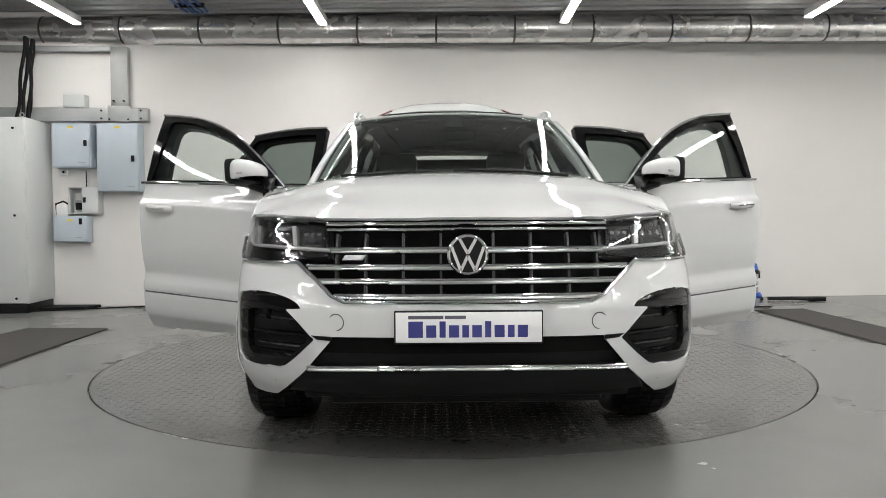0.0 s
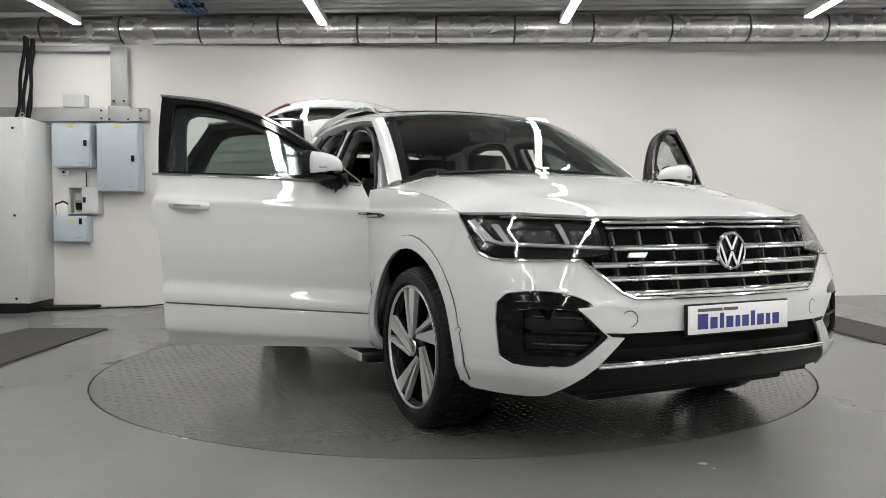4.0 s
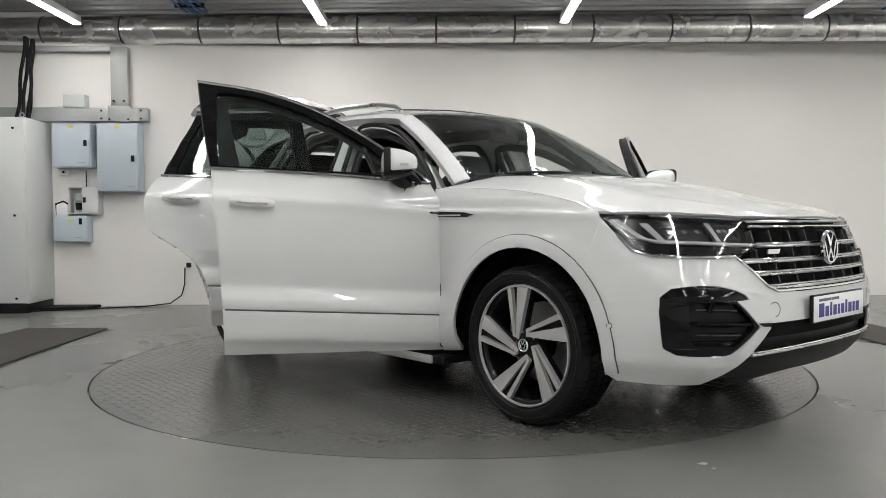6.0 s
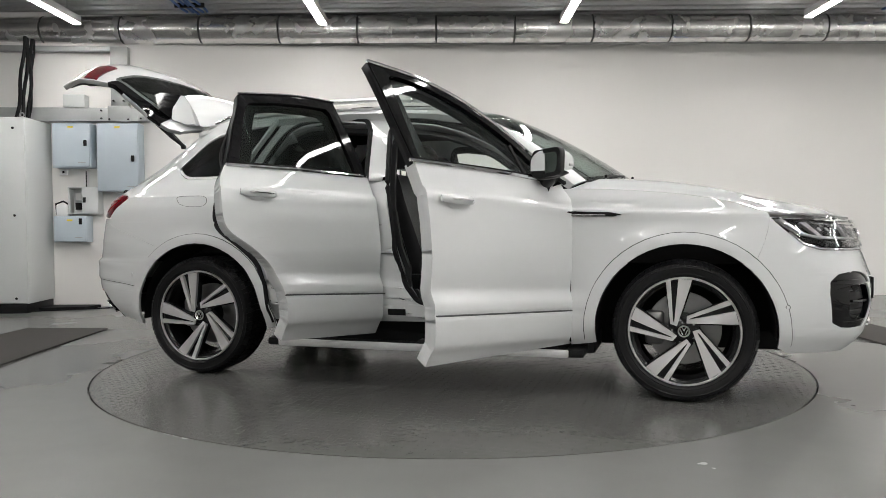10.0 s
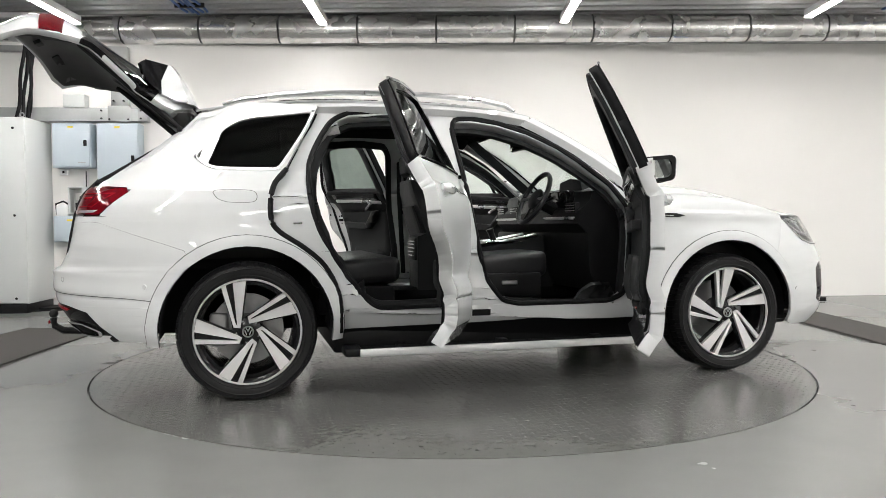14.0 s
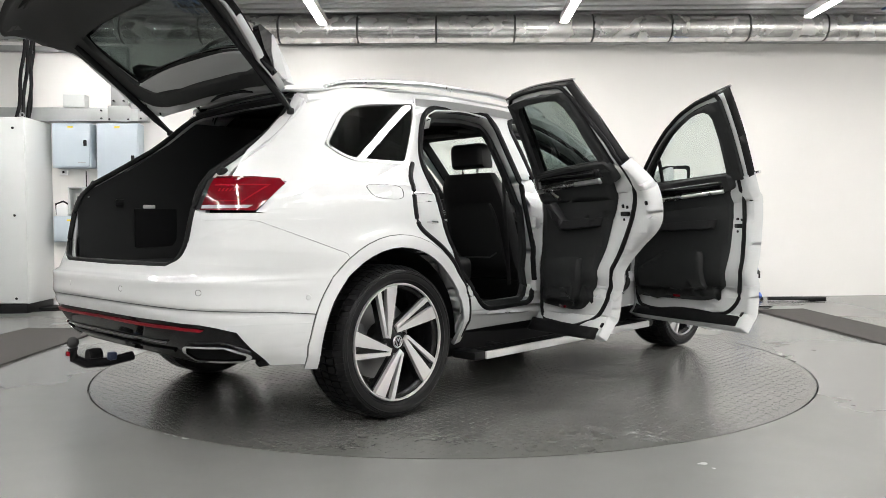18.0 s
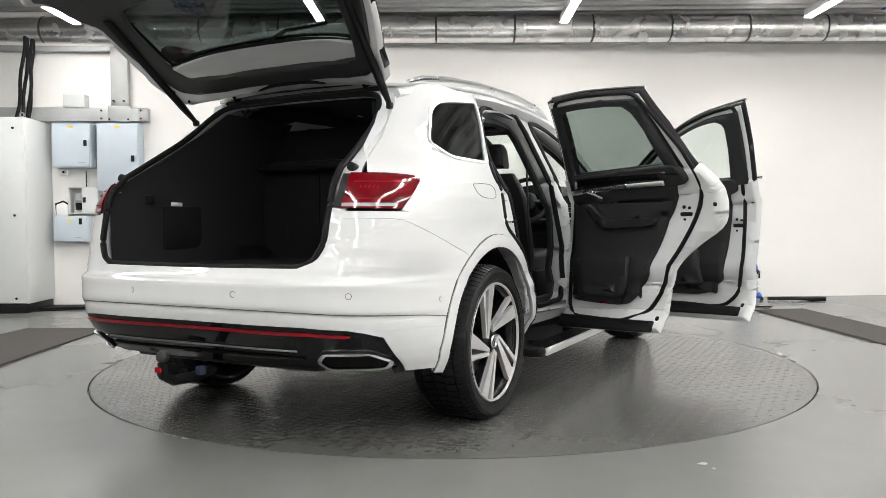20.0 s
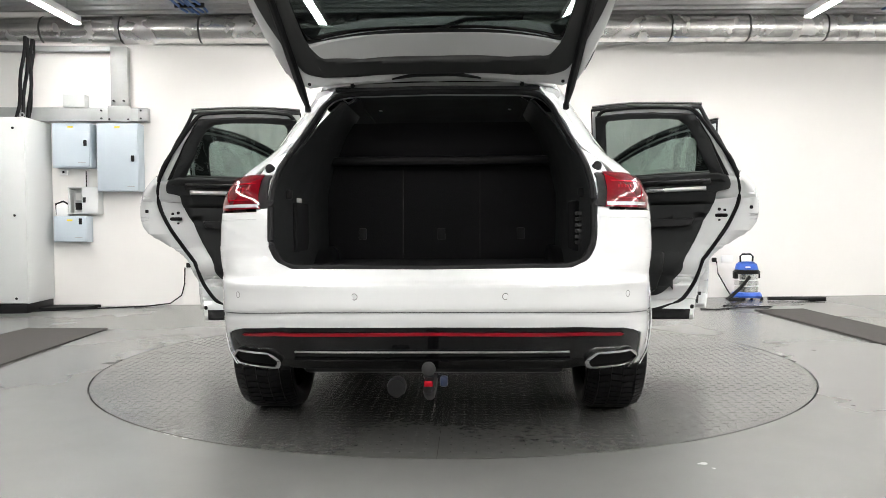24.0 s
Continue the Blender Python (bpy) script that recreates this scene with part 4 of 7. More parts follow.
for s in (-1, 1):
    outer0 = []
    for i in range(9):
        b = i / 8
        p = screen(0 if s > 0 else 1, b)
        a_, b_, c_ = p + Vector((0.012, -s * 0.004, 0.004)), p + Vector((0.004, s * 0.040, 0.004)), Vector((p.x - 0.05, s * min(WIDTH(p.z - 0.005) - 0.006, abs(p.y) + 0.048), p.z - 0.02))
        outer0.append([a_ * (1 - h) ** 2 + b_ * 2 * h * (1 - h) + c_ * h * h for h in (0, 0.25, 0.5, 0.75, 1)] + [
                       Vector((p.x - 0.085, s * (abs(p.y) + 0.022), p.z - 0.045)), p + Vector((-0.07, -s * 0.02, -0.03))])
    part("a_pillar", loft(outer0), PAINT, car)
    # roof side rail between the pillars, over the door tops
    rr = []
    for x in (0.24, 0.05, -0.2, -0.5, -0.8, -1.1, -1.4, -1.68):
        z = roof_pt(x, 0.63).z
        k_ = 0.672 - max(0, -x - 0.75) * 0.10
        rr.append([(x, s * (k_ - 0.06), z - 0.002), (x, s * (k_ - 0.008), z - 0.012), (x, s * (k_ + 0.004), z - 0.04), (x, s * (k_ - 0.03), z - 0.075), (x, s * (k_ - 0.10), z - 0.045)])
    part("roof_side_rail", loft(rr), PAINT, car)
    ct = []
    for x in (0.20, 0.0, -0.3, -0.7, -1.1, -1.45):
        z, k_ = roof_pt(x, 0.63).z, 0.672 - max(0, -x - 0.75) * 0.10
        ct.append([(x, s * (k_ + a), z + b) for a, b in ((-0.19, -0.020), (-0.10, -0.052), (-0.035, -0.082), (-0.035, -0.098), (-0.12, -0.078), (-0.20, -0.045))])
    part("cant_trim", loft(ct), HEADLINER, car, "dark roof edge trim")
scut = [(1.10, 0.62), (1.18, 0.0), (1.10, -0.62), (0.95, -0.84), (0.86, -0.80), (1.0, -0.5), (1.06, 0), (1.0, 0.5), (0.86, 0.80), (0.95, 0.84)]
part("scuttle", panel(scut, lambda x, y: Vector((x, y, 1.150 - 0.035 * (abs(y) / 0.8) ** 2)), 0.08, 0.08, 0.02, (1, 0, 0.4)), BLACKPL, car)
part("wiper", sweep([(1.03, 0.60, 1.18), (1.09, 0.35, 1.20), (1.13, -0.02, 1.206)], 0.009, 6), BLACKPL, car)
part("wiper", sweep([(1.10, -0.02, 1.19), (1.09, -0.30, 1.20), (1.02, -0.62, 1.185)], 0.009, 6), BLACKPL, car)

# ---- front end ----
FOG = [(0.901, 0.475), (0.903, 0.562), (0.900, 0.625), (0.876, 0.662), (0.81, 0.674), (0.736, 0.669), (0.670, 0.652), (0.631, 0.633), (0.612, 0.611), (0.675, 0.609), (0.630, 0.567), (0.580, 0.515), (0.562, 0.501), (0.620, 0.446), (0.655, 0.416), (0.690, 0.390), (0.762, 0.388), (0.862, 0.394), (0.894, 0.421)]
half = [(0.0, 0.632), (0.45, 0.632), (0.497, 0.653), (0.56, 0.715), (0.63, 0.775), (0.75, 0.774)]
edge_low = sx((2.085, 0.778), (2.005, 0.804), (1.93, 0.87))


def corner_hole(pts, r=0.014):
    return rounded(ny(*pts), r, 3)


def front(u, z, off=0.0):
    """The nose in one piece: u below 0 lies on the right side."""
    return skin(abs(u), z, 1 if u > 0 else -1, off)


def back(u, z, off=0.0):
    """The tail in one piece: u above 4 lies on the right side."""
    return skin(u if u <= 4 else 8 - u, z, 1 if u <= 4 else -1, off)


poly = ny(*half) + edge_low + sx(*BUMPER_SIDE) + sx((1.93, 0.268), (2.06, 0.266)) + ny((0.74, 0.266), (0.716, 0.268), (0.676, 0.306), (0.637, 0.345), (0.598, 0.383), (0.503, 0.495), (0.50, 0.512), (0.0, 0.514))
poly = poly + [(-u, z) for u, z in reversed(poly)]
hole = corner_hole(FOG, 0.007)
bumper = part("front_bumper", panel(with_holes(poly, [hole, [(-u, z) for u, z in hole]]), front, 0.035, 0.035, 0.012, INSIDE), PAINT, car)
for s in (-1, 1):
    mesh_edge = [(0.845, 0.604), (0.758, 0.612), (0.668, 0.596), (0.640, 0.566), (0.590, 0.512), (0.597, 0.487), (0.672, 0.424), (0.735, 0.426), (0.828, 0.430), (0.846, 0.464)]
    part("fog_surround", panel(with_holes(corner_hole(FOG), [corner_hole(mesh_edge, 0.010)]), lambda u, z: skin(u, z, s), 0.04, 0.03, 0.05, INSIDE, -0.008), GLOSSBLK, bumper, "gloss black intake surround")
    part("intake_back", panel(inset(corner_hole(FOG), 0.004), lambda u, z: skin(u, z, s), 0.08, 0.08, 0.01, INSIDE, -0.060), BLACKPL, bumper)
    low_y = curve((0.42, 0.678), (0.487, 0.600), (0.512, 0.594), (0.566, 0.644), (0.598, 0.672))
    for z0, z1 in ((0.428, 0.438), (0.444, 0.470), (0.477, 0.503), (0.524, 0.566), (0.573, 0.598)):
        part("slat", panel(ny((low_y(z0) + 0.004, z0), (0.843, z0 + 0.006), (0.843, z1 + 0.008), (low_y(z1) + 0.004, z1)), lambda u, z: skin(u, z, s), 0.05, 0.05, 0.012, INSIDE, -0.034), BLACKPL, bumper)
    # glints along the slats, painted as thin grey rods
    for z0, y1 in ((0.433, 0.682), (0.468, 0.645), (0.568, 0.660)):
        part("slat_glint", sweep([skin(nose_y(y1 + (0.82 - y1) * k / 4, z0), z0 + 0.008 * k / 4, s, -0.030) for k in range(5)], 0.0032, 5), GREYTRIM, bumper)
    part("intake_blade", panel(ny((0.512, 0.503), (0.822, 0.519), (0.822, 0.531), (0.515, 0.514)), lambda u, z: skin(u, z, s), 0.05, 0.05, 0.016, INSIDE, -0.014), GLOSSBLK, bumper)
    part("blade_gap", panel(ny((0.50, 0.497), (0.552, 0.501), (0.575, 0.516), (0.50, 0.513)), lambda u, z: skin(u, z, s), 0.05, 0.05, 0.004, INSIDE, 0.002), GLOSSBLK, bumper)
    part("sensor", lathe([(0.0, 0.004), (0.0085, 0.004), (0.0095, 0.0)], 12, "z", m=Matrix.Translation(skin(at_x(1.93, 0.50), 0.50, s)) @ Matrix.Rotation(s * -math.pi / 2, 4, "X") @ Matrix.Rotation(-0.5 * s, 4, "Y")), PAINT, bumper)
    part("sensor_ring", lathe([(0.0097, 0.0), (0.0100, 0.003), (0.0130, 0.003), (0.0135, 0.0)], 12, "z", m=Matrix.Translation(skin(at_x(1.93, 0.50), 0.50, s)) @ Matrix.Rotation(s * -math.pi / 2, 4, "X") @ Matrix.Rotation(-0.5 * s, 4, "Y")), GREYTRIM, bumper)
    for yy, zz in ((0.48, 0.565),):
        p = skin(nose_y(yy, zz), zz, s)
        part("tow_cap", lathe([(0.028, 0.0), (0.030, 0.0015), (0.032, 0.0)], 20, "x", m=Matrix.Translation(p) @ Matrix.Rotation(-s * 0.3 * -1, 4, "Z")), GREYTRIM, bumper)
    # headlamp
    fn = lambda u, z: skin(u, z, s)
    HL = sx((1.855, 0.945), (1.92, 0.963), (2.02, 0.962)) + ny((0.70, 0.953), (0.525, 0.940), (0.512, 0.803), (0.55, 0.796), (0.64, 0.788)) + sx((2.09, 0.790), (2.01, 0.816), (1.95, 0.865))
    lamp = part("headlamp", panel(HL, fn, 0.03, 0.03, 0.008, INSIDE, -0.055), LAMPDARK, car, "dark headlamp with twin lens units and a light blade")
    part("lamp_cover", panel(inset(HL, 0.002), fn, 0.03, 0.02, 0.004, INSIDE, 0.001), COVER, lamp, "clear polycarbonate cover")
    for ya, yb in ((0.556, 0.640), (0.690, 0.818)):
        zt, zb = 0.912, 0.852
        part("projector", panel(rounded(ny((ya, zb), (yb, zb), (yb, zt), (ya, zt)), 0.010), fn, 0.02, 0.02, 0.02, INSIDE, -0.036), PROJECTOR, lamp, "lens unit")
        part("lamp_bezel", panel(with_holes(rounded(ny((ya - 0.008, zb - 0.007), (yb + 0.008, zb - 0.007), (yb + 0.010, zt + 0.009), (ya - 0.008, zt + 0.009)), 0.012), [rounded(ny((ya, zb), (yb, zb), (yb, zt), (ya, zt)), 0.010)]), fn, 0.02, 0.02, 0.016, INSIDE, -0.028), LAMPDARK, lamp, "dark lens frame")
        for k in range(3):
            yy = ya + (yb - ya) * (k + 0.5) / 3
            part("reflector_cell", panel(rounded(ny((yy - 0.008, zt - 0.020), (yy + 0.008, zt - 0.020), (yy + 0.008, zt - 0.008), (yy - 0.008, zt - 0.008)), 0.004), fn, 0.05, 0.05, 0.004, INSIDE, -0.033), CHROME, lamp)
        part("lamp_fin", panel(ny((yb + 0.010, zb - 0.004), (yb + 0.026, zb - 0.004), (yb + 0.040, zt + 0.012), (yb + 0.022, zt + 0.012)), fn, 0.03, 0.03, 0.02, INSIDE, -0.016), CLEARLENS, lamp, "bright slanted light guide")
    blade = [skin(nose_y(0.516 + 0.34 * k / 12, 0.82), 0.824 + 0.018 * k / 12, s, -0.012) for k in range(13)] + [skin(at_x(x, z), z, s, -0.012) for x, z in ((2.02, 0.858), (1.96, 0.892), (1.90, 0.932))]
    part("light_blade", sweep(blade, [0.0075] * 13 + [0.007, 0.006, 0.004], 8), CLEARLENS, lamp, "bright running-light blade")
    part("lamp_band", panel(sx((2.0, 0.826), (2.09, 0.798)) + ny((0.64, 0.795), (0.55, 0.801), (0.520, 0.806), (0.522, 0.816), (0.64, 0.817), (0.80, 0.826)) + sx((2.01, 0.846)), fn, 0.03, 0.03, 0.012, INSIDE, -0.010), GLOSSBLK, lamp, "gloss black lower lamp band")
    part("lamp_wedge", panel(sx((1.876, 0.936), (1.915, 0.942), (2.045, 0.862), (1.992, 0.860)), fn, 0.03, 0.03, 0.01, INSIDE, -0.022), CLEARLENS, lamp, "bright slanted corner reflector")
    part("lamp_brow", sweep([skin(nose_y(0.53 + 0.30 * k / 8, 0.93), 0.930 + 0.018 * k / 8, s, -0.010) for k in range(9)], 0.0035, 6), CHROME, lamp)
    # bright moulding under the lamp, running down beside the grille
    line = sx((1.935, 0.870), (2.005, 0.809), (2.085, 0.784)) + ny((0.75, 0.780), (0.63, 0.781), (0.56, 0.720), (0.497, 0.659), (0.45, 0.638), (0.3, 0.637), (0.15, 0.637), (0.0, 0.637))
    fine = []
    for (u0, z0), (u1, z1) in zip(line, line[1:]):
        fine += [(u0 + (u1 - u0) * k / 4, z0 + (z1 - z0) * k / 4) for k in range(4)]
    part("lamp_moulding", sweep([skin(u, z, s, 0.003) for u, z in fine + [line[-1]]], 0.0075, 8), CHROME, bumper, "chrome moulding")

# grille: back sheet painted near-black as deep shade, upright ribs and bright bars
GR = [(0.525, 0.938), (0.508, 0.80), (0.515, 0.79), (0.60, 0.783), (0.625, 0.776), (0.56, 0.718), (0.495, 0.656), (0.45, 0.636)]
gpoly = [(-nose_y(y, z), z) for y, z in GR] + [(nose_y(y, z), z) for y, z in reversed(GR)]
grille = part("grille", panel(gpoly, front, 0.05, 0.05, 0.01, INSIDE, -0.07), RECESS_SHADE, car, "black radiator grille with chrome bars")


def bar(z0, z1, y0, mt, nm, depth=0.03, off=-0.005, par=grille):
    a = nose_y(y0(z0) if callable(y0) else y0, z0)
    b = nose_y(y0(z1) if callable(y0) else y0, z1)
    return part(nm, panel([(-a, z0), (a, z0), (b, z1), (-b, z1)], front, 0.05, 0.012, depth, INSIDE, off), mt, par)


def rod(z, y0, r, off, flat, mt, nm, par=grille, sag=0.0):
    """A rounded bar across the nose."""
    a = nose_y(y0, z)
    pts = [front(a * k / 16, z - sag * (k / 16) ** 2, off) for k in range(-16, 17)]
    return part(nm, sweep(pts, r, 10, flat=flat), mt, par)


rod(0.921, 0.520, 0.010, 0.004, 0.75, CHROME, "grille_bar")
rod(0.901, 0.518, 0.009, 0.002, 0.8, CHROME, "grille_bar")
for z, y0 in ((0.826, 0.508), (0.764, 0.596), (0.713, 0.548), (0.658, 0.488)):
    rod(z + 0.005, y0, 0.0085, 0.000, 0.75, CHROME, "grille_bar")
    rod(z - 0.006, y0 - 0.006, 0.0075, -0.003, 0.8, SATIN, "grille_bar")
for y in (0.098, 0.238, 0.379, 0.490):
    for z0, z1 in ((0.668, 0.702), (0.724, 0.752), (0.775, 0.814), (0.837, 0.892)):
        for sg in (-1, 1):
            if y < 0.45 or z0 > 0.7:
                u0, u1 = nose_y(y - 0.004, z0), nose_y(y + 0.004, z0)
                part("grille_rib", panel([(sg * u0, z0), (sg * u1, z0), (sg * u1, z1), (sg * u0, z1)], front, 0.2, 0.2, 0.03, INSIDE, -0.018), GREYTRIM, grille)
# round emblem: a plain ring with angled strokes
EMB = pose(2.402, 0, 0.808, 0, -3, 0)
emblem = part("emblem", lathe([(0.0, 0.004), (0.066, 0.004), (0.068, 0.0)], 40, "x", m=EMB), GLOSSBLK, car, "round chrome emblem")
part("emblem_ring", lathe([(0.064, 0.002), (0.064, 0.014), (0.070, 0.016), (0.075, 0.010), (0.075, 0.0)], 48, "x", m=EMB), CHROME, emblem)


def stroke(y0, z0, y1, z1, wd=0.011):
    d = Vector((y1 - y0, z1 - z0)).normalized()
    n = Vector((-d.y, d.x)) * wd / 2
    bm = bmesh.new()
    q = [(y0 + n.x, z0 + n.y), (y1 + n.x, z1 + n.y), (y1 - n.x, z1 - n.y), (y0 - n.x, z0 - n.y)]
    vs = [[bm.verts.new(EMB @ Vector((h, a, b))) for a, b in q] for h in (0.004, 0.013)]
    bm.faces.new(vs[0]), bm.faces.new(vs[1])
    for i in range(4):
        bm.faces.new((vs[0][i], vs[0][(i + 1) % 4], vs[1][(i + 1) % 4], vs[1][i]))
    bmesh.ops.recalc_face_normals(bm, faces=bm.faces)
    return bm


for s in (-1, 1):
    for q in ((0.030 * s, 0.058, 0.0, 0.004), (0.058 * s, 0.028, 0.026 * s, -0.058), (0.026 * s, -0.058, 0.0, -0.004)):
        part("emblem_stroke", stroke(*q), CHROME, emblem)
badge = part("grille_badge", panel([(-nose_y(0.46, 0.79), 0.788), (-nose_y(0.385, 0.79), 0.788), (-nose_y(0.372, 0.79), 0.806), (-nose_y(0.447, 0.79), 0.806)], front, 0.05, 0.05, 0.006, INSIDE, 0.008), SATIN, grille, "small silver badge")

# number plate carrier: lettering replaced by plain bars
pl = part("plate_holder", box(2.437, 2.452, -0.266, 0.266, 0.492, 0.612, 0.004), BLACKPL, car, "black number plate carrier")
part("plate", box(2.4525, 2.456, -0.260, 0.260, 0.498, 0.606, 0.001), PLATEW, pl, "white show plate with blue print")
wds = [0.052, 0.036, 0.022, 0.036, 0.024, 0.034, 0.022, 0.036, 0.024, 0.036]
y = -0.215
for i, wd in enumerate(wds):
    part("print_bar", box(2.4562, 2.4568, y, y + wd, 0.516, 0.574 if i in (0, 2, 6) else 0.560), PLATEBLUE, pl)
    y += wd + 0.0115
part("print_bar", box(2.4562, 2.4568, -0.215, -0.09, 0.582, 0.594), PLATEGREY, pl)
part("print_bar", box(2.4562, 2.4568, -0.085, -0.01, 0.582, 0.594), PLATEGREY, pl)

# lower intake, splitter and its bright strip
LI = [(0.51, 0.512), (0.505, 0.495), (0.56, 0.42), (0.645, 0.32), (0.68, 0.275)]
lp = [(-nose_y(a, b), b) for a, b in LI] + [(nose_y(a, b), b) for a, b in reversed(LI)]
li = part("lower_intake", panel(lp, front, 0.05, 0.05, 0.01, INSIDE, -0.035), BLACKPL, car, "black lower intake and splitter")
# near-black sheet painted as the shade inside the lower intake
bar(0.450, 0.512, curve((0.44, 0.54), (0.512, 0.505)), RECESS_SHADE, "intake_shade", 0.04, -0.014, li)
rod(0.407, 0.592, 0.010, 0.0, 0.7, CHROME, "intake_strip", li, 0.010)
rod(0.396, 0.590, 0.008, 0.0, 0.8, SATIN, "intake_strip", li, 0.010)
bar(0.285, 0.392, curve((0.28, 0.675), (0.395, 0.578)), BLACKPL, "splitter", 0.05, -0.008, li)

# ---- rear end ----
poly = sx(*arc(-HUB_X, ARCH, 185.5, 128, 10)) + sx((-1.756, 0.7925), (-2.156, 0.9355)) + ty((0.86, 0.942), (0.70, 0.942), (0.648, 0.99), (0.640, 0.84), (0.60, 0.775), (0.54, 0.750), (0.0, 0.746))
low = ty((0.0, 0.530), (0.57, 0.528), (0.745, 0.515), (0.79, 0.503)) + sx((-2.24, 0.480), (-2.085, 0.326), (-1.895, 0.318))
poly = poly + [(8 - u, z) for u, z in reversed(poly[:-1])] + [(8 - u, z) for u, z in reversed(low)] + low[1:]
rb = part("rear_bumper", panel(poly, back, 0.03, 0.010, 0.012, INSIDE), PAINT, car)


def across(*pts):
    """An outline on the tail, mirrored over the middle: (y, z) from the middle outwards along the top, then back below."""
    h = ty(*pts)
    return h + [(8 - u, z) for u, z in reversed(h)]


top = sx((-2.12, 0.315), (-2.085, 0.322), (-2.24, 0.476)) + ty((0.79, 0.500), (0.74, 0.512), (0.57, 0.525), (0.0, 0.527))
low = ty((0.0, 0.345), (0.55, 0.345), (0.575, 0.352), (0.83, 0.352)) + sx((-2.14, 0.335))
dif = top + [(8 - u, z) for u, z in reversed(top[:-1])] + [(8 - u, z) for u, z in reversed(low)] + low[1:]
diff = part("diffuser", panel(dif, back, 0.04, 0.02, 0.02, INSIDE, -0.004), GLOSSBLK, car, "gloss black rear diffuser")
part("bumper_crease", sweep([back(u, TAIL_CREASE(back(u, 0.56).x), 0.0005) for u in [3.36 + 1.28 * k / 48 for k in range(49)]], 0.0022, 6), GREYTRIM, rb, "dark crease line")
part("reflector", panel(across((0.0, 0.508), (0.60, 0.504), (0.735, 0.494), (0.75, 0.489), (0.735, 0.484), (0.60, 0.493), (0.0, 0.497)), back, 0.04, 0.05, 0.012, INSIDE, 0.003), DARKRED, diff, "thin red reflector strip")
part("diffuser_strip", sweep([back(tail_y(abs(0.53 * k / 10), 0.427) if k <= 0 else 8 - tail_y(0.53 * k / 10, 0.427), 0.427, 0.002) for k in range(-10, 11)], 0.004, 8), BRAKE, diff, "thin dark moulding")
for k in (0.395,):
    part("diffuser_lip", sweep([back(tail_y(abs(0.54 * j / 8), k) if j <= 0 else 8 - tail_y(0.54 * j / 8, k), k - 0.004, 0.0) for j in range(-8, 9)], 0.008, 6), GLOSSBLK, diff)
for s in (-1, 1):
    for yy in (0.283, 0.757):
        p = skin(tail_y(yy, 0.648), 0.648, s)
        nrm = (p - skin(tail_y(yy, 0.648), 0.648, s, -0.02)).normalized()
        m = Matrix.Translation(p + nrm * 0.001) @ nrm.to_track_quat("Z", "Y").to_matrix().to_4x4()
        part("sensor", lathe([(0.0, 0.001), (0.0105, 0.001), (0.0105, 0.0005)], 14, "z", m=m), PAINT, rb)
        part("sensor_ring", lathe([(0.0108, 0.0015), (0.0130, 0.0015)], 16, "z", m=m), GREYTRIM, rb)
    ex = rounded(ty((0.595, 0.388), (0.612, 0.352), (0.80, 0.352), (0.832, 0.382), (0.79, 0.422), (0.635, 0.424)), 0.012, 3)
    tip = part("exhaust_trim", panel(with_holes(inset(ex, -0.002), [inset(ex, 0.007)]), lambda u, z: skin(u, z, s), 0.02, 0.05, 0.016, INSIDE, 0.010), CHROME, diff, "chrome exhaust surround")
    # flat near-black sheet: the hollow's shade is put into its colour
    part("exhaust_shade", panel(inset(ex, 0.003), lambda u, z: skin(u, z, s), 0.05, 0.05, 0.005, INSIDE, 0.000), RECESS_SHADE, diff, "near-black sheet painted as the exhaust hollow's shade")
    # tail lamp
    fn = lambda u, z: skin(u, z, s)
    TL = sx((-2.165, 0.980), (-2.022, 1.095), (-2.030, 1.119)) + [(3.50, 1.1265)] + ty((0.680, 1.126), (0.680, 0.984)) + [(3.51, 0.980)]
    tl = part("tail_lamp", panel(inset(TL, 0.001), fn, 0.012, 0.016, 0.02, INSIDE, 0.003), REDLENS, car, "red tail lamp with a clear lower strip")
    a0, a1 = tail_y(0.855, 0.99), tail_y(0.690, 0.99)
    part("lamp_base", panel([(a0, 0.990), (a1, 0.990), (a1, 1.004), (a0 - 0.010, 1.003)], fn, 0.012, 0.03, 0.003, INSIDE, 0.0046), CLEARLENS, tl, "clear reversing lamp strip")
    part("light_bar", panel([(3.514, 1.012), (3.510, 1.012), (3.466, 1.083), (3.471, 1.083)], fn, 0.012, 0.02, 0.003, INSIDE, 0.0046), REDBAR, tl, "bright red light guide")
    for k in range(5):
        part("light_cell", panel([(3.560 - 0.008 * k, 1.060), (3.5565 - 0.008 * k, 1.060), (3.553 - 0.008 * k, 1.072), (3.5565 - 0.008 * k, 1.072)], fn, 0.012, 0.02, 0.003, INSIDE, 0.0046), REDBAR, tl)
    for z0, b0 in ((1.085, 3.466), (1.018, 3.512)):
        part("light_bar", panel([(b0, z0), (3.568, z0), (3.569, z0 + 0.005), (b0 - 0.003, z0 + 0.005)], fn, 0.012, 0.03, 0.003, INSIDE, 0.0046), REDBAR, tl, "bright red light guide")

# tow bar
tb = part("tow_bar", sweep([(-2.30, 0.0, 0.30), (-2.42, 0.0, 0.285), (-2.52, 0.0, 0.29), (-2.57, 0.0, 0.32), (-2.575, 0.0, 0.37)], 0.022, 10), BLACKPL, car, "black swan-neck tow bar")
bm = bmesh.new()
bmesh.ops.create_uvsphere(bm, u_segments=18, v_segments=12, radius=0.026, matrix=pose(-2.575, 0, 0.395))
part("tow_ball", bm, GAP, tb, "dark steel tow ball")
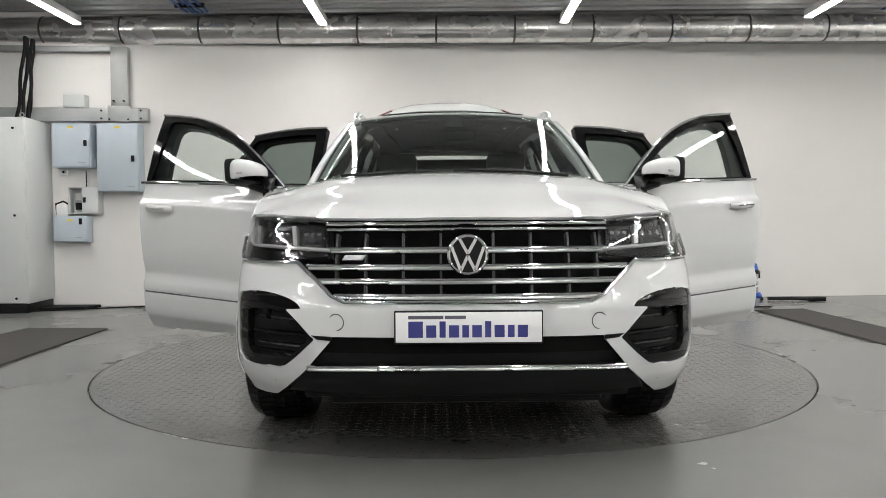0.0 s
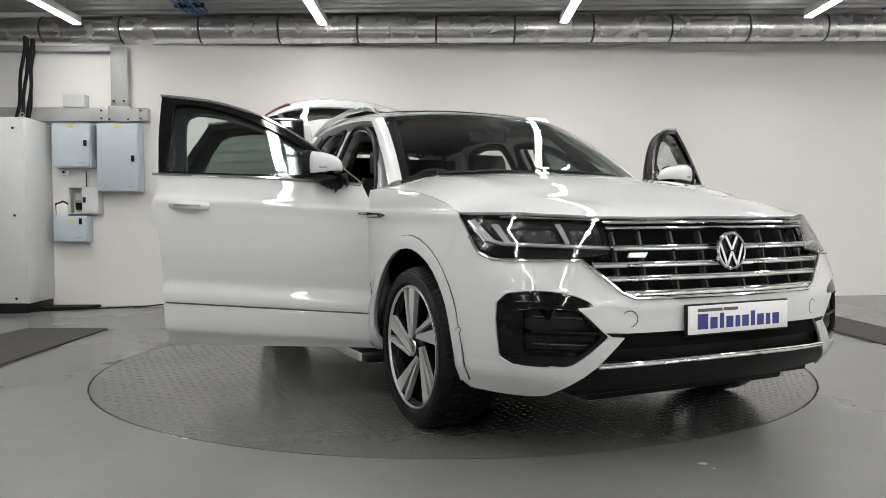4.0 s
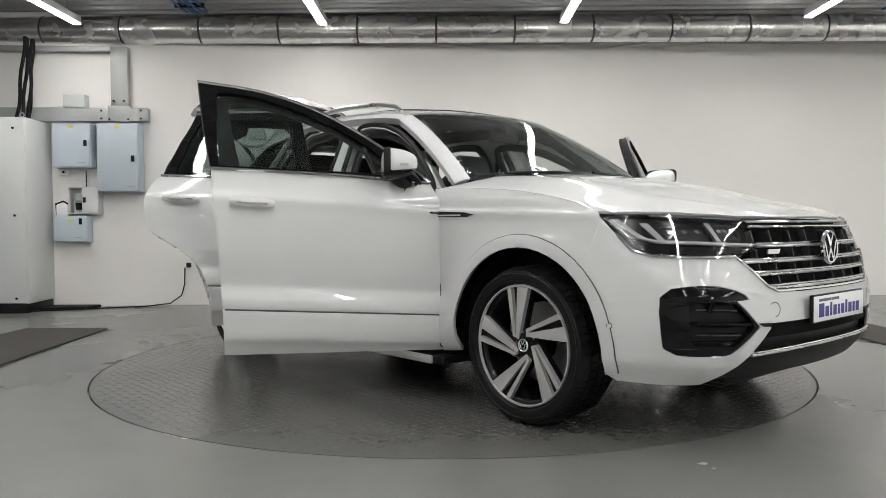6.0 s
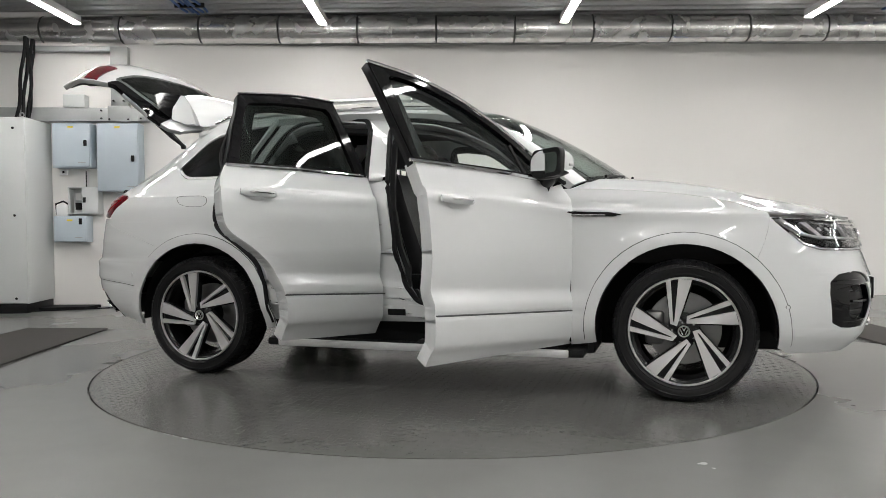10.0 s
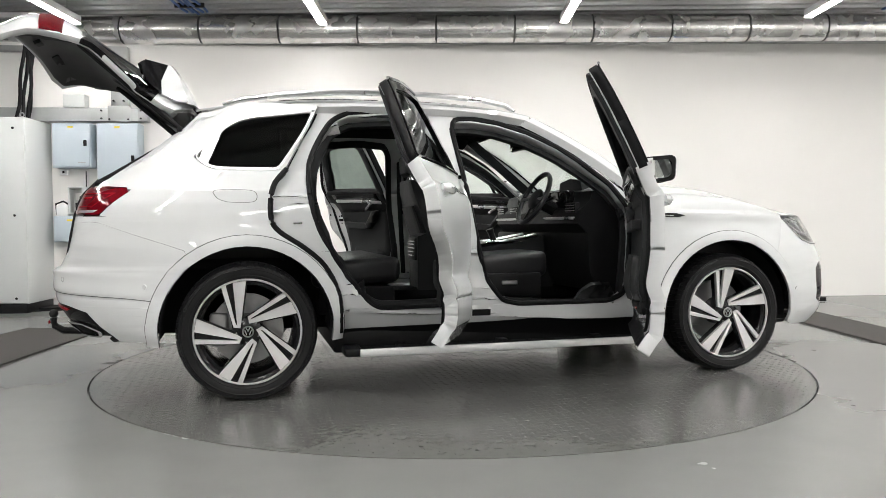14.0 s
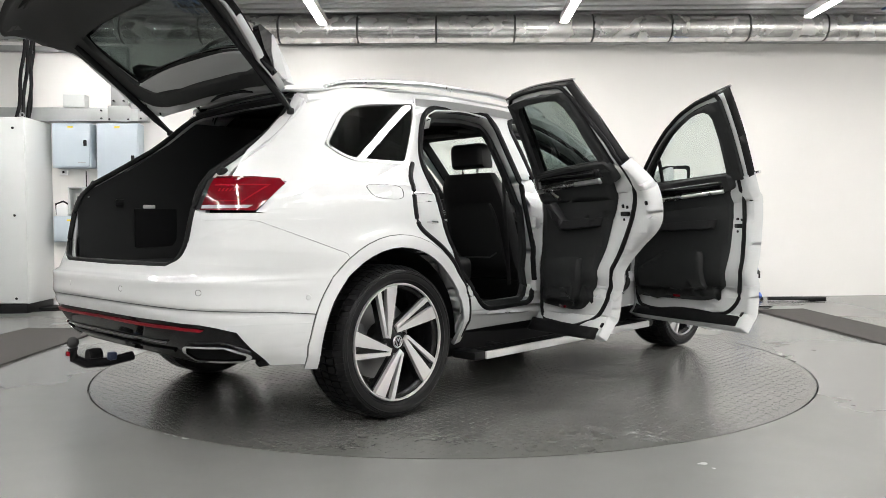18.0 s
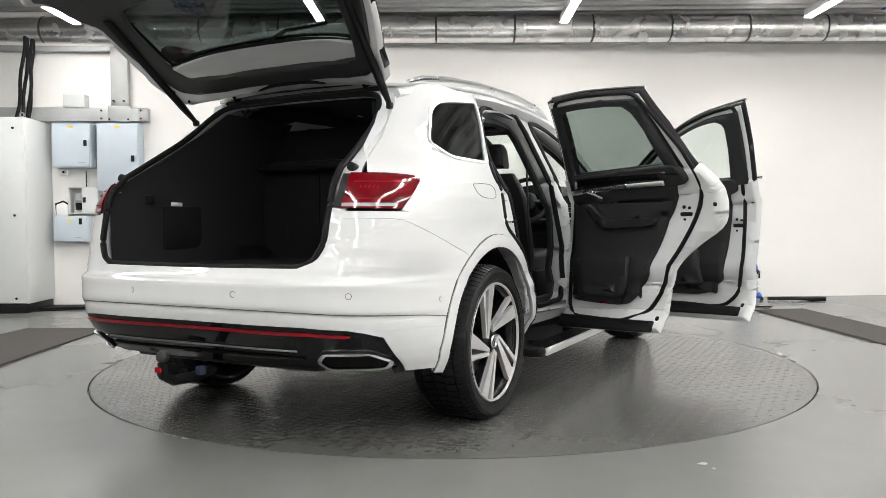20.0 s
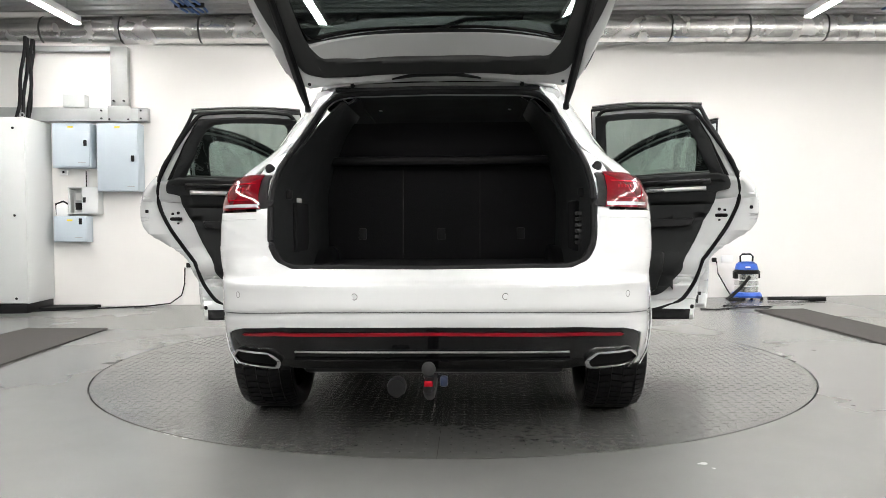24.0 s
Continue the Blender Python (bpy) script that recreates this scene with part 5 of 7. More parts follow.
part("tow_socket", lathe([(0.0, -0.03), (0.035, -0.03), (0.038, 0.0), (0.035, 0.03), (0.0, 0.03)], 16, "x", m=pose(-2.43, 0.13, 0.30)), BLACKPL, tb)
part("tow_lock", box(-2.44, -2.40, -0.065, -0.035, 0.30, 0.338, 0.008), NAVY, tb, "dark blue locking knob")
part("tow_mark", box(-2.603, -2.594, -0.016, 0.016, 0.335, 0.356, 0.003), REDBAR, tb, "red marking on the tow neck")

# ---- tailgate: built shut about its hinge, then swung up ----
HINGE = Vector((-1.70, 0, 1.600))
GATE = Matrix.Translation(HINGE) @ Matrix.Rotation(radians(71), 4, "Y") @ Matrix.Translation(-HINGE)
GH = curve((0.0, 0.575), (0.09, 0.62), (0.15, 0.65), (0.35, 0.71), (0.55, 0.768), (0.75, 0.79), (1.0, 0.80))        # half width from the hinge down


def gate_pt(v, w):
    """v 0..1 from hinge to lower lip, w -1..1 across."""
    px = curve((0.0, -1.712), (0.10, -1.798), (0.22, -1.895), (0.30, -1.965), (0.45, -2.10), (0.62, -2.285), (0.68, -2.36), (0.76, -2.445), (0.85, -2.475), (1.0, -2.46))
    pz = curve((0.0, 1.603), (0.10, 1.552), (0.22, 1.480), (0.30, 1.424), (0.45, 1.318), (0.62, 1.178), (0.68, 1.128), (0.76, 1.04), (0.85, 0.93), (1.0, 0.765))
    return Vector((px(v) + (0.10 + 0.13 * min(1.0, max(0.0, (v - 0.55) / 0.2))) * abs(w) ** 3, w * GH(v), pz(v) - 0.02 * w * w * (1 if v < 0.3 else 0.3) - 0.075 * abs(w) ** 3 * max(0.0, min(1.0, (0.62 - v) / 0.32))))


GC = (-1.6, 0, 0.9)
gate = part("tailgate", panel(with_holes([(0.0, 0.0), (0.018, -0.50), (0.045, -0.76), (0.085, -0.95), (0.14, -1.0), (0.39, -1.0), (0.62, -0.98), (0.70, -1.0), (0.97, -0.92), (1.0, -0.8), (1.0, 0.8), (0.97, 0.92), (0.70, 1.0), (0.62, 0.98), (0.39, 1.0), (0.14, 1.0), (0.085, 0.95), (0.045, 0.76), (0.018, 0.50)],
                                         [rounded([(0.285, -0.82), (0.61, -0.84), (0.61, 0.84), (0.285, 0.82)], 0.04)]), gate_pt, 0.04, 0.08, 0.032, GC), PAINT, car, "raised white tailgate", at=GATE)
part("rear_glass", panel(rounded([(0.265, -0.86), (0.625, -0.89), (0.625, 0.89), (0.265, 0.86)], 0.04), gate_pt, 0.04, 0.08, 0.005, GC, 0.003), REARTINT, gate, "tinted rear window")

# tailgate trim, lamps, wiper, struts (in the tailgate's own shut position, swung with it)
def on_gate(poly, off, thick, du=0.04, dv=0.08):
    return panel(poly, gate_pt, du, dv, thick, GC, off)


def gate_in(v, w):
    """The smooth inner face of the tailgate."""
    gx = curve((0.0, -1.715), (0.10, -1.785), (0.30, -1.942), (0.62, -2.262), (0.72, -2.355), (0.80, -2.405), (0.88, -2.425), (1.0, -2.41))
    gz = curve((0.0, 1.570), (0.10, 1.515), (0.30, 1.386), (0.62, 1.140), (0.72, 1.052), (0.80, 0.97), (0.88, 0.885), (1.0, 0.775))
    return Vector((gx(v) + (0.07 + 0.13 * min(1.0, max(0.0, (v - 0.55) / 0.2))) * abs(w) ** 3, w * GH(v), gz(v) - 0.012 * w * w - 0.065 * abs(w) ** 3 * max(0.0, min(1.0, (0.62 - v) / 0.32))))


part("gate_trim", panel(with_holes(rounded([(0.062, -0.62), (0.10, -0.83), (0.15, -0.905), (0.42, -0.945), (0.62, -0.955), (0.70, -0.955), (0.95, -0.88), (0.98, -0.74), (0.98, 0.74), (0.95, 0.88), (0.70, 0.955), (0.62, 0.955), (0.42, 0.945), (0.15, 0.905), (0.10, 0.83), (0.062, 0.62), (0.052, 0.2), (0.052, -0.2)], 0.03),
                                   [rounded([(0.145, 0.0), (0.152, -0.50), (0.20, -0.76), (0.30, -0.80), (0.50, -0.785), (0.585, -0.73), (0.585, 0.73), (0.50, 0.785), (0.30, 0.80), (0.20, 0.76), (0.152, 0.50)], 0.03)]), gate_in, 0.03, 0.05, 0.03, GC, 0.012), DARKTRIM, gate, "charcoal plastic inner trim")
part("glass_band_upper", panel(rounded([(0.13, -0.78), (0.295, -0.83), (0.282, -0.70), (0.292, -0.4), (0.30, 0.0), (0.292, 0.4), (0.282, 0.70), (0.295, 0.83), (0.13, 0.78)], 0.01), gate_in, 0.03, 0.05, 0.004, GC, 0.018), BLACKPL, gate, "black upper glass band")
part("glass_band", on_gate(with_holes(rounded([(0.27, -0.85), (0.62, -0.88), (0.62, 0.88), (0.27, 0.85)], 0.04), [rounded([(0.30, -0.80), (0.58, -0.79), (0.58, 0.79), (0.30, 0.80)], 0.05)]), -0.003, 0.002), GLOSSBLK, gate, "black printed glass border")
SPOILER = [(-1.715, 1.606), (-1.80, 1.602), (-1.90, 1.586), (-1.97, 1.567), (-1.990, 1.556), (-1.987, 1.546), (-1.93, 1.541), (-1.83, 1.546), (-1.74, 1.566)]
rings = []
for k in range(-10, 11):
    w = k / 10
    tuck = 0.028 * abs(w) ** 3
    rings.append([(x + tuck * (1.5 if x < -1.88 else 0.4), w * 0.515, z - 0.018 * abs(w) ** 2.6) for x, z in SPOILER])
part("spoiler", loft(rings), PAINT, gate, "white roof spoiler")
for s in (-1, 1):
    fin = rounded([(-1.725, 1.580), (-1.85, 1.568), (-1.940, 1.545), (-1.952, 1.530), (-1.872, 1.468), (-1.80, 1.446), (-1.745, 1.510)], 0.010)
    part("spoiler_fin", panel(fin, lambda x, z: Vector((x, s * (0.508 + 0.75 * (1.57 - z)), z)), 0.05, 0.05, 0.03, GC), PAINT, gate, "white spoiler end fin")
    part("fin_blade", panel([(-1.953, 1.528), (-1.874, 1.466), (-1.802, 1.444), (-1.89, 1.395), (-1.99, 1.40), (-2.0, 1.43)], lambda x, z: Vector((x, s * (0.504 + 0.75 * (1.57 - z)), z)), 0.05, 0.05, 0.03, GC), GLOSSBLK, gate, "gloss black blade under the spoiler")
for s in (-1, 1):
    part("gate_side_blade", on_gate([(0.20, s * 0.86), (0.60, s * 0.895), (0.625, s * 0.985), (0.20, s * 1.004)], 0.006, 0.030), GLOSSBLK, gate, "gloss black window side blade")
    gl = part("gate_lamp", on_gate([(0.70, s * 0.68), (0.705, s * 0.985), (0.79, s * 0.965), (0.79, s * 0.70)], 0.008, 0.015), REDLENS, gate, "red tail lamp section")
    part("grab_cup", panel(rounded([(0.86, s * 0.42), (0.86, s * 0.62), (0.91, s * 0.60), (0.91, s * 0.44)], 0.01), gate_in, 0.04, 0.08, 0.006, GC, -0.019), BLACKPL, gate)
    for v, w in ((0.12, 0.90), (0.20, 0.91), (0.28, 0.92)):
        p = gate_pt(v, s * w) + Vector((0.03, 0, -0.035))
        part("gate_bolt", lathe([(0.0, 0.0), (0.008, 0.0), (0.008, 0.004)], 8, "z", m=Matrix.Translation(p)), BLACKPL, gate)
part("gate_latch", panel(rounded([(0.885, -0.06), (0.885, 0.06), (0.93, 0.05), (0.93, -0.05)], 0.01), gate_in, 0.04, 0.08, 0.02, GC, -0.018), BLACKPL, gate)
part("gate_emblem", lathe([(0.0, 0.012), (0.055, 0.010), (0.06, 0.0)], 24, "x", m=pose(-2.405, 0, 0.96, 0, 180, 0)), CHROME, gate)
part("rear_wiper", sweep([gate_pt(0.255, 0.02) + Vector((-0.01, 0, -0.03)), gate_pt(0.30, -0.2) + Vector((-0.02, 0, 0.012)), gate_pt(0.33, -0.55) + Vector((-0.015, 0, 0.012))], 0.010, 6), BLACKPL, gate)
part("sticker_mark", panel([(0.215, 0.20), (0.215, 0.28), (0.226, 0.28), (0.226, 0.20)], gate_in, 0.04, 0.08, 0.001, GC, 0.0125), WHITEPL, gate)
part("sticker_mark", panel([(0.217, 0.18), (0.217, -0.08), (0.224, -0.08), (0.224, 0.18)], gate_in, 0.04, 0.08, 0.001, GC, 0.0125), SATIN, gate)
for s in (-1, 1):
    strut = sweep([(-1.792, s * 0.594, 1.461), (-1.87, s * 0.605, 1.529), (-2.28, s * 0.660, 1.884)], [0.011, 0.019, 0.019], 10)
    part("gas_strut", strut, BLACKPL, car, "black tailgate strut")
    part("strut_mount", box(-1.807, -1.777, s * 0.594 - 0.014, s * 0.594 + 0.014, 1.440, 1.472, 0.008), BLACKPL, car)
    part("gate_buffer", lathe([(0.0, 0.03), (0.018, 0.028), (0.022, 0.0), (0.012, -0.02)], 10, "x", m=pose(-2.185, s * 0.668, 1.145, 0, 200, 0)), RUBBER, car)
    part("hinge_arm", sweep([(-1.67, s * 0.40, 1.588), (-1.70, s * 0.40, 1.572), (-1.725, s * 0.40, 1.60)], 0.010, 6), BLACKPL, car)
part("gate_wiper_cover", panel(rounded([(0.012, -0.36), (0.035, -0.20), (0.035, 0.20), (0.012, 0.36), (0.004, 0.36), (0.020, 0.15), (0.020, -0.15), (0.004, -0.36)], 0.004), gate_in, 0.04, 0.08, 0.02, GC, 0.010), BLACKPL, gate)

# boot opening: body-coloured flange, black seal, dark lining
BO = [(0.640, 1.04), (0.632, 0.84), (0.59, 0.772), (0.53, 0.752), (0.0, 0.748)]
BU = [(0.615, 1.20), (0.560, 1.38), (0.525, 1.475), (0.48, 1.525), (0.40, 1.540), (0.0, 1.548)]


def boot_x(z):
    return curve((0.70, -2.39), (0.80, -2.345), (1.0, -2.300), (1.12, -2.24), (1.20, -2.12), (1.36, -1.875), (1.48, -1.745), (1.56, -1.672))(z)


ring_in = [(y, z) for y, z in reversed(BO)] + BU
ring_in = ring_in + [(-y, z) for y, z in reversed(ring_in[1:-1])]
fl_out = [(0.0, 0.738), (0.56, 0.742), (0.665, 0.80), (0.70, 0.96), (0.715, 1.12), (0.700, 1.16), (0.662, 1.255), (0.616, 1.38), (0.578, 1.485), (0.53, 1.58), (0.40, 1.60), (0.0, 1.605)]
fl_out = fl_out + [(-y, z) for y, z in reversed(fl_out[1:-1])]
def boot_fn(y, z):
    """The rim of the boot opening, just inside the tail's skin."""
    k = TAIL_K(z)
    p = min(0.999, abs(y) / WIDTH(z))
    return Vector((max(boot_x(z), -1.0 + (TAIL(z) + 1.0) * (1 - p ** k) ** (1 / k) + 0.006), y, z))



part("boot_flange", panel(with_holes(fl_out, [rounded(ring_in, 0.04)]), boot_fn, 0.06, 0.05, 0.02, (-1.2, 0, 1.0), -0.004), PAINT, car)
part("boot_seal", sweep([boot_fn(y, z) + Vector((-0.012, 0, 0)) for y, z in rounded(ring_in, 0.05)], 0.014, 8, closed=True), RUBBER, car, "black rubber boot seal")
for s in (-1, 1):
    part("lamp_back", panel(ty((0.648, 0.992), (0.709, 0.986), (0.706, 1.127), (0.655, 1.127)), lambda u, z: skin(u, z, s), 0.03, 0.03, 0.02, INSIDE, -0.004), BLACKPL, car, "black lamp backing")


# ---- doors: built shut, then swung about their hinges ----
def prism_pts(poly, s, off):
    return [skin(u, z, s, off) for u, z in poly]


def make_door(s, front_door, angle):
    D, F, G, P, SL, top = (DOOR_F, FRAME_F, GLASS_F, PANE_F, SEAL_F, TOP_F) if front_door else (DOOR_R, FRAME_R, GLASS_R, PANE_R, SEAL_R, TOP_R)
    hx = 0.845 if front_door else -0.25
    hinge = Vector((hx, s * 0.905, 0))
    swing = Matrix.Translation(hinge) @ Matrix.Rotation(radians(-s * angle), 4, "Z") @ Matrix.Translation(-hinge)
    fn = lambda u, z: skin(u, z, s)

    def pn(poly, off, thick, du=0.06, dv=0.05):
        return panel(poly, fn, du, dv, thick, INSIDE, off)
    nm = "front_door" if front_door else "rear_door"
    door = part(nm, pn(inset(sx(*D), 0.0025), 0, 0.062, 0.06, 0.0125), PAINT, car, "white %s standing open" % nm.replace("_", " "), at=swing)

    def dp(name, bm, m, label=""):
        return part(name, bm, m, door, label)
    Gp, Pp = sx(*G), sx(*P)
    Fc = sx(*[(x, z - 0.016 if z < 1.24 else z) for x, z in F])
    Fi = sx(*[(x, z - 0.05 if z < 1.24 else z) for x, z in F])
    dp("window_frame", pn(with_holes(inset(Fc, 0.002), [Gp]), -0.008, 0.040), BLACKPL, "black window frame")
    dp("frame_flange", pn(with_holes(inset(Fc, 0.010), [Gp]), -0.0485, 0.004), PAINT, "white painted inner flange")
    dp("frame_cover", pn(with_holes(inset(Fc, 0.006), [inset(Gp, 0.004)]), 0.001, 0.026), GLOSSBLK, "gloss black window surround")
    dp("inner_frame", pn(with_holes(inset(Fi, 0.034), [Pp]), -0.055, 0.018), SOFT, "black inner window trim")
    dp("inner_edge", pn(with_holes(inset(Gp, -0.004), [inset(Pp, 0.002)]), -0.030, 0.026), BLACKPL, "black glass channel")
    dp("door_glass", pn(inset(Gp, -0.006), -0.012, 0.004), CLEAR if front_door else DOORTINT, "clear side window" if front_door else "dark tinted side window")
    dp("frame_strip", sweep([skin(at_x(x, z), z, s, 0.004) for x, z in top], 0.0075, 6), CHROME, "bright window strip")
    x0, x1 = (0.775, -0.33) if front_door else (-0.35, -1.222)
    zb = curve((-1.3, 1.226), (-0.8, 1.217), (-0.34, 1.20), (0.30, 1.172), (0.79, 1.134))
    n = 10
    dp("belt_strip", sweep([skin(at_x(x0 + (x1 - x0) * i / n, 1.2), zb(x0 + (x1 - x0) * i / n) - 0.004, s, 0.006) for i in range(n + 1)], 0.0085, 6), CHROME, "bright belt strip")
    lo0, lo1 = (0.85, -0.245) if front_door else (-0.25, -0.965)
    dp("sill_strip", sweep([skin(2 - x, 0.507 - 0.062 * x, s, 0.0035) for x in [lo0 + (lo1 - lo0) * i / 12 for i in range(13)]], 0.0045, 6), GREYTRIM, "thin dark lower moulding line")
    # handle: cup, grip and bright insert
    ha, hb = (-0.01, -0.215) if front_door else (-1.005, -1.205)
    hz = 1.022 if front_door else 1.075
    grip = [skin(at_x(ha + (hb - ha) * i / 6, hz), hz + 0.002 * i, s, 0.012 + 0.026 * math.sin(math.pi * min(1, max(0, (i - 0.3) / 5.4))) ** 0.5) for i in range(7)]
    hd = dp("handle", sweep(grip, [0.010, 0.015, 0.016, 0.016, 0.016, 0.015, 0.010], 10, flat=1.45), PAINT, "white pull handle with a bright strip")
    dp("handle_strip", sweep([p + Vector((0, s * 0.019, 0.0)) for p in grip[1:6]], 0.0035, 5), CHROME)
    cup = rounded(sx((ha - 0.03, hz + 0.012), (hb + 0.05, hz + 0.012), (hb + 0.06, hz - 0.032), (ha - 0.05, hz - 0.032)), 0.02)
    dp("handle_cup", pn(cup, 0.001, 0.002), PAINT)
    # inner side: seal, card, latch
    sealp = rounded(sx(*SL), 0.05, 3)
    dp("door_seal", sweep([skin(u, z, s, -0.066) for u, z in sealp], 0.012, 7, closed=True), RUBBER, "black rubber door seal")
    if front_door:
        card = [(0.78, 0.45), (0.79, 0.75), (0.79, 1.08), (0.72, 1.165), (0.30, 1.200), (-0.20, 1.218), (-0.20, 1.135), (-0.135, 1.125), (-0.122, 0.95), (-0.09, 0.7), (-0.06, 0.56), (0.0, 0.475), (0.11, 0.445), (0.70, 0.43)]
        strip, arm = [(0.74, 1.075), (-0.12, 1.120), (-0.12, 1.140), (0.74, 1.095)], [(0.56, 0.95), (0.46, 0.868), (0.0, 0.885), (-0.02, 0.940), (0.48, 0.915), (0.60, 1.03), (0.66, 1.03)]
        gloss, pull = [(0.70, 1.10), (-0.125, 1.147), (-0.125, 1.188), (0.58, 1.155), (0.70, 1.13)], [(0.56, 1.055), (0.46, 1.02)]
        pocket = [(0.70, 0.60), (0.42, 0.74), (0.10, 0.74), (0.06, 0.50), (0.70, 0.47)]
        low = (0.80, -0.20)
    else:
        card = [(-0.33, 0.46), (-0.345, 0.75), (-0.36, 1.02), (-0.37, 1.215), (-0.8, 1.238), (-1.16, 1.246), (-1.17, 1.165), (-1.085, 1.155), (-1.05, 1.02), (-0.99, 0.90), (-0.89, 0.68), (-0.80, 0.52), (-0.74, 0.465), (-0.66, 0.445)]
        strip, arm = [(-0.38, 1.12), (-1.03, 1.160), (-1.03, 1.183), (-0.38, 1.142)], [(-0.52, 0.95), (-0.60, 0.885), (-0.93, 0.905), (-0.95, 0.955), (-0.62, 0.935), (-0.50, 1.06), (-0.45, 1.06)]
        gloss, pull = [(-0.40, 1.148), (-1.06, 1.190), (-1.06, 1.230), (-0.42, 1.205)], [(-0.50, 1.095), (-0.60, 1.055)]
        pocket = [(-0.40, 0.70), (-0.78, 0.72), (-0.72, 0.50), (-0.40, 0.50)]
        low = (-0.26, -0.92)
    dp("door_card", pn(rounded(sx(*card), 0.04, 3), -0.058, 0.030), SOFT, "charcoal door card")
    dp("card_trim", pn(sx(*strip), -0.088, 0.010), SATIN, "satin silver trim strip")
    dp("card_panel", pn(sx(*gloss), -0.088, 0.005), GLOSSBLK)
    dp("armrest", pn(rounded(sx(*arm), 0.012, 2), -0.086, 0.045), LEATHER, "padded armrest")
    dp("door_pocket", pn(rounded(sx(*pocket), 0.03), -0.086, 0.035), SOFT)
    pa, pb = [skin(at_x(x, z), z, s, -0.115) for x, z in pull]
    dp("release_handle", sweep([pa, pa.lerp(pb, 0.5) + Vector((0, 0, 0.004)), pb], [0.010, 0.012, 0.016], 8), CHROME, "chrome release lever")
    rl = 0.32 if front_door else -0.60
    dp("courtesy_reflector", pn(sx((rl, 0.452), (rl + 0.07, 0.452), (rl + 0.07, 0.466), (rl, 0.466)), -0.089, 0.004), REDLENS, "red courtesy reflector")
    # latch and bolt heads on the flange
    lx, lz = (-0.168, 0.90) if front_door else (-1.105, 0.97)
    for ddx, ddz, w, h in ((0, 0, 0.036, 0.012), (0.012, 0.04, 0.009, 0.009), (-0.02, 0.035, 0.008, 0.008), (0.012, -0.032, 0.007, 0.007)):
        dp("latch" if w > 0.03 else "latch_bolt", pn(rounded(sx((lx + ddx - w, lz + ddz - h), (lx + ddx + w, lz + ddz - h), (lx + ddx + w, lz + ddz + h), (lx + ddx - w, lz + ddz + h)), 0.006, 2), -0.063, 0.003), BLACKPL)
    for x, z in (((-0.268, 1.06), (-0.205, 0.36)) if front_door else ((-1.275, 1.02), (-0.93, 0.37))):
        dp("plug", pn(rounded(sx((x - 0.010, z - 0.010), (x + 0.010, z - 0.010), (x + 0.010, z + 0.010), (x - 0.010, z + 0.010)), 0.006, 2), -0.063, 0.003), BLACKPL)
    dp("door_flap", pn(sx((low[0], 0.270), (low[1], 0.300), (low[1], 0.350), (low[0], 0.336)), -0.056, 0.020), RUBBER, "black rubber flap along the lower edge")
    for z in (0.55, 0.92):
        dp("door_hinge", box(hx - 0.03, hx + 0.05, s * 0.86 - 0.02, s * 0.86 + 0.02, z - 0.03, z + 0.03, 0.006), PAINT)
    if front_door:
        # quarter-light bar and mirror
        dp("quarter_bar", sweep([skin(at_x(0.50, 1.18), 1.175, s, -0.016), skin(at_x(0.455, 1.32), 1.315, s, -0.016)], 0.012, 6), BLACKPL)
        dp("vent_blade", pn(sx((0.76, 0.976), (0.852, 0.966), (0.852, 0.984), (0.765, 0.983)), 0.006, 0.006), GLOSSBLK, "gloss black vent blade")
        dp("vent_trim", pn(sx((0.775, 0.9775), (0.852, 0.9725), (0.852, 0.978), (0.775, 0.981)), 0.010, 0.006), CHROME)
        dp("mirror_sail", pn(sx((0.775, 1.137), (0.60, 1.155), (0.60, 1.262)), 0.003, 0.01), GLOSSBLK)
        cx, cy, cz = 0.553, 0.985, 1.218
        bm = bmesh.new()
        bmesh.ops.create_uvsphere(bm, u_segments=28, v_segments=18, radius=1)
        lowp = bm.copy()
        for b, k in ((bm, 1.0), (lowp, 1.012)):
            for v in b.verts:
                c = v.co
                x, y, z = (math.copysign(abs(q) ** 0.72, q) for q in c)
                x = x * 0.135 if x > 0 else max(x, -0.6) * 0.045
                v.co = Vector((cx + x * k, s * (cy + y * 0.102 * k), cz + (z * (0.076 - 0.016 * max(0.0, x) / 0.135) + 0.010 * y) * k))
        cut = cz - 0.036
        for b, keep in ((bm, 1), (lowp, -1)):
            bmesh.ops.bisect_plane(b, geom=b.verts[:] + b.edges[:] + b.faces[:], plane_co=(cx, 0, cut), plane_no=(0.12, 0, -keep), clear_outer=True)
        mh = dp("mirror_housing", bm, PAINT, "white door mirror housing")
        dp("mirror_base", lowp, BLACKPL, "black lower mirror shell")
        dp("mirror_stalk", sweep([(0.645, s * 0.895, 1.132), (0.625, s * 0.925, 1.137), (0.59, s * 0.96, 1.150), (0.58, s * 0.985, 1.172)], [0.046, 0.042, 0.038, 0.034], 10, flat=0.7), BLACKPL)
        dp("mirror_glass", panel(rounded([(cy - 0.083, cz - 0.054), (cy + 0.078, cz - 0.044), (cy + 0.082, cz + 0.058), (cy - 0.080, cz + 0.048)], 0.03), lambda y, z: Vector((cx - 0.0285 - 0.22 * (y - cy), s * y, z)), 0.1, 0.1, 0.003, (cx, s * cy, cz)), MIRROR, "mirror glass")
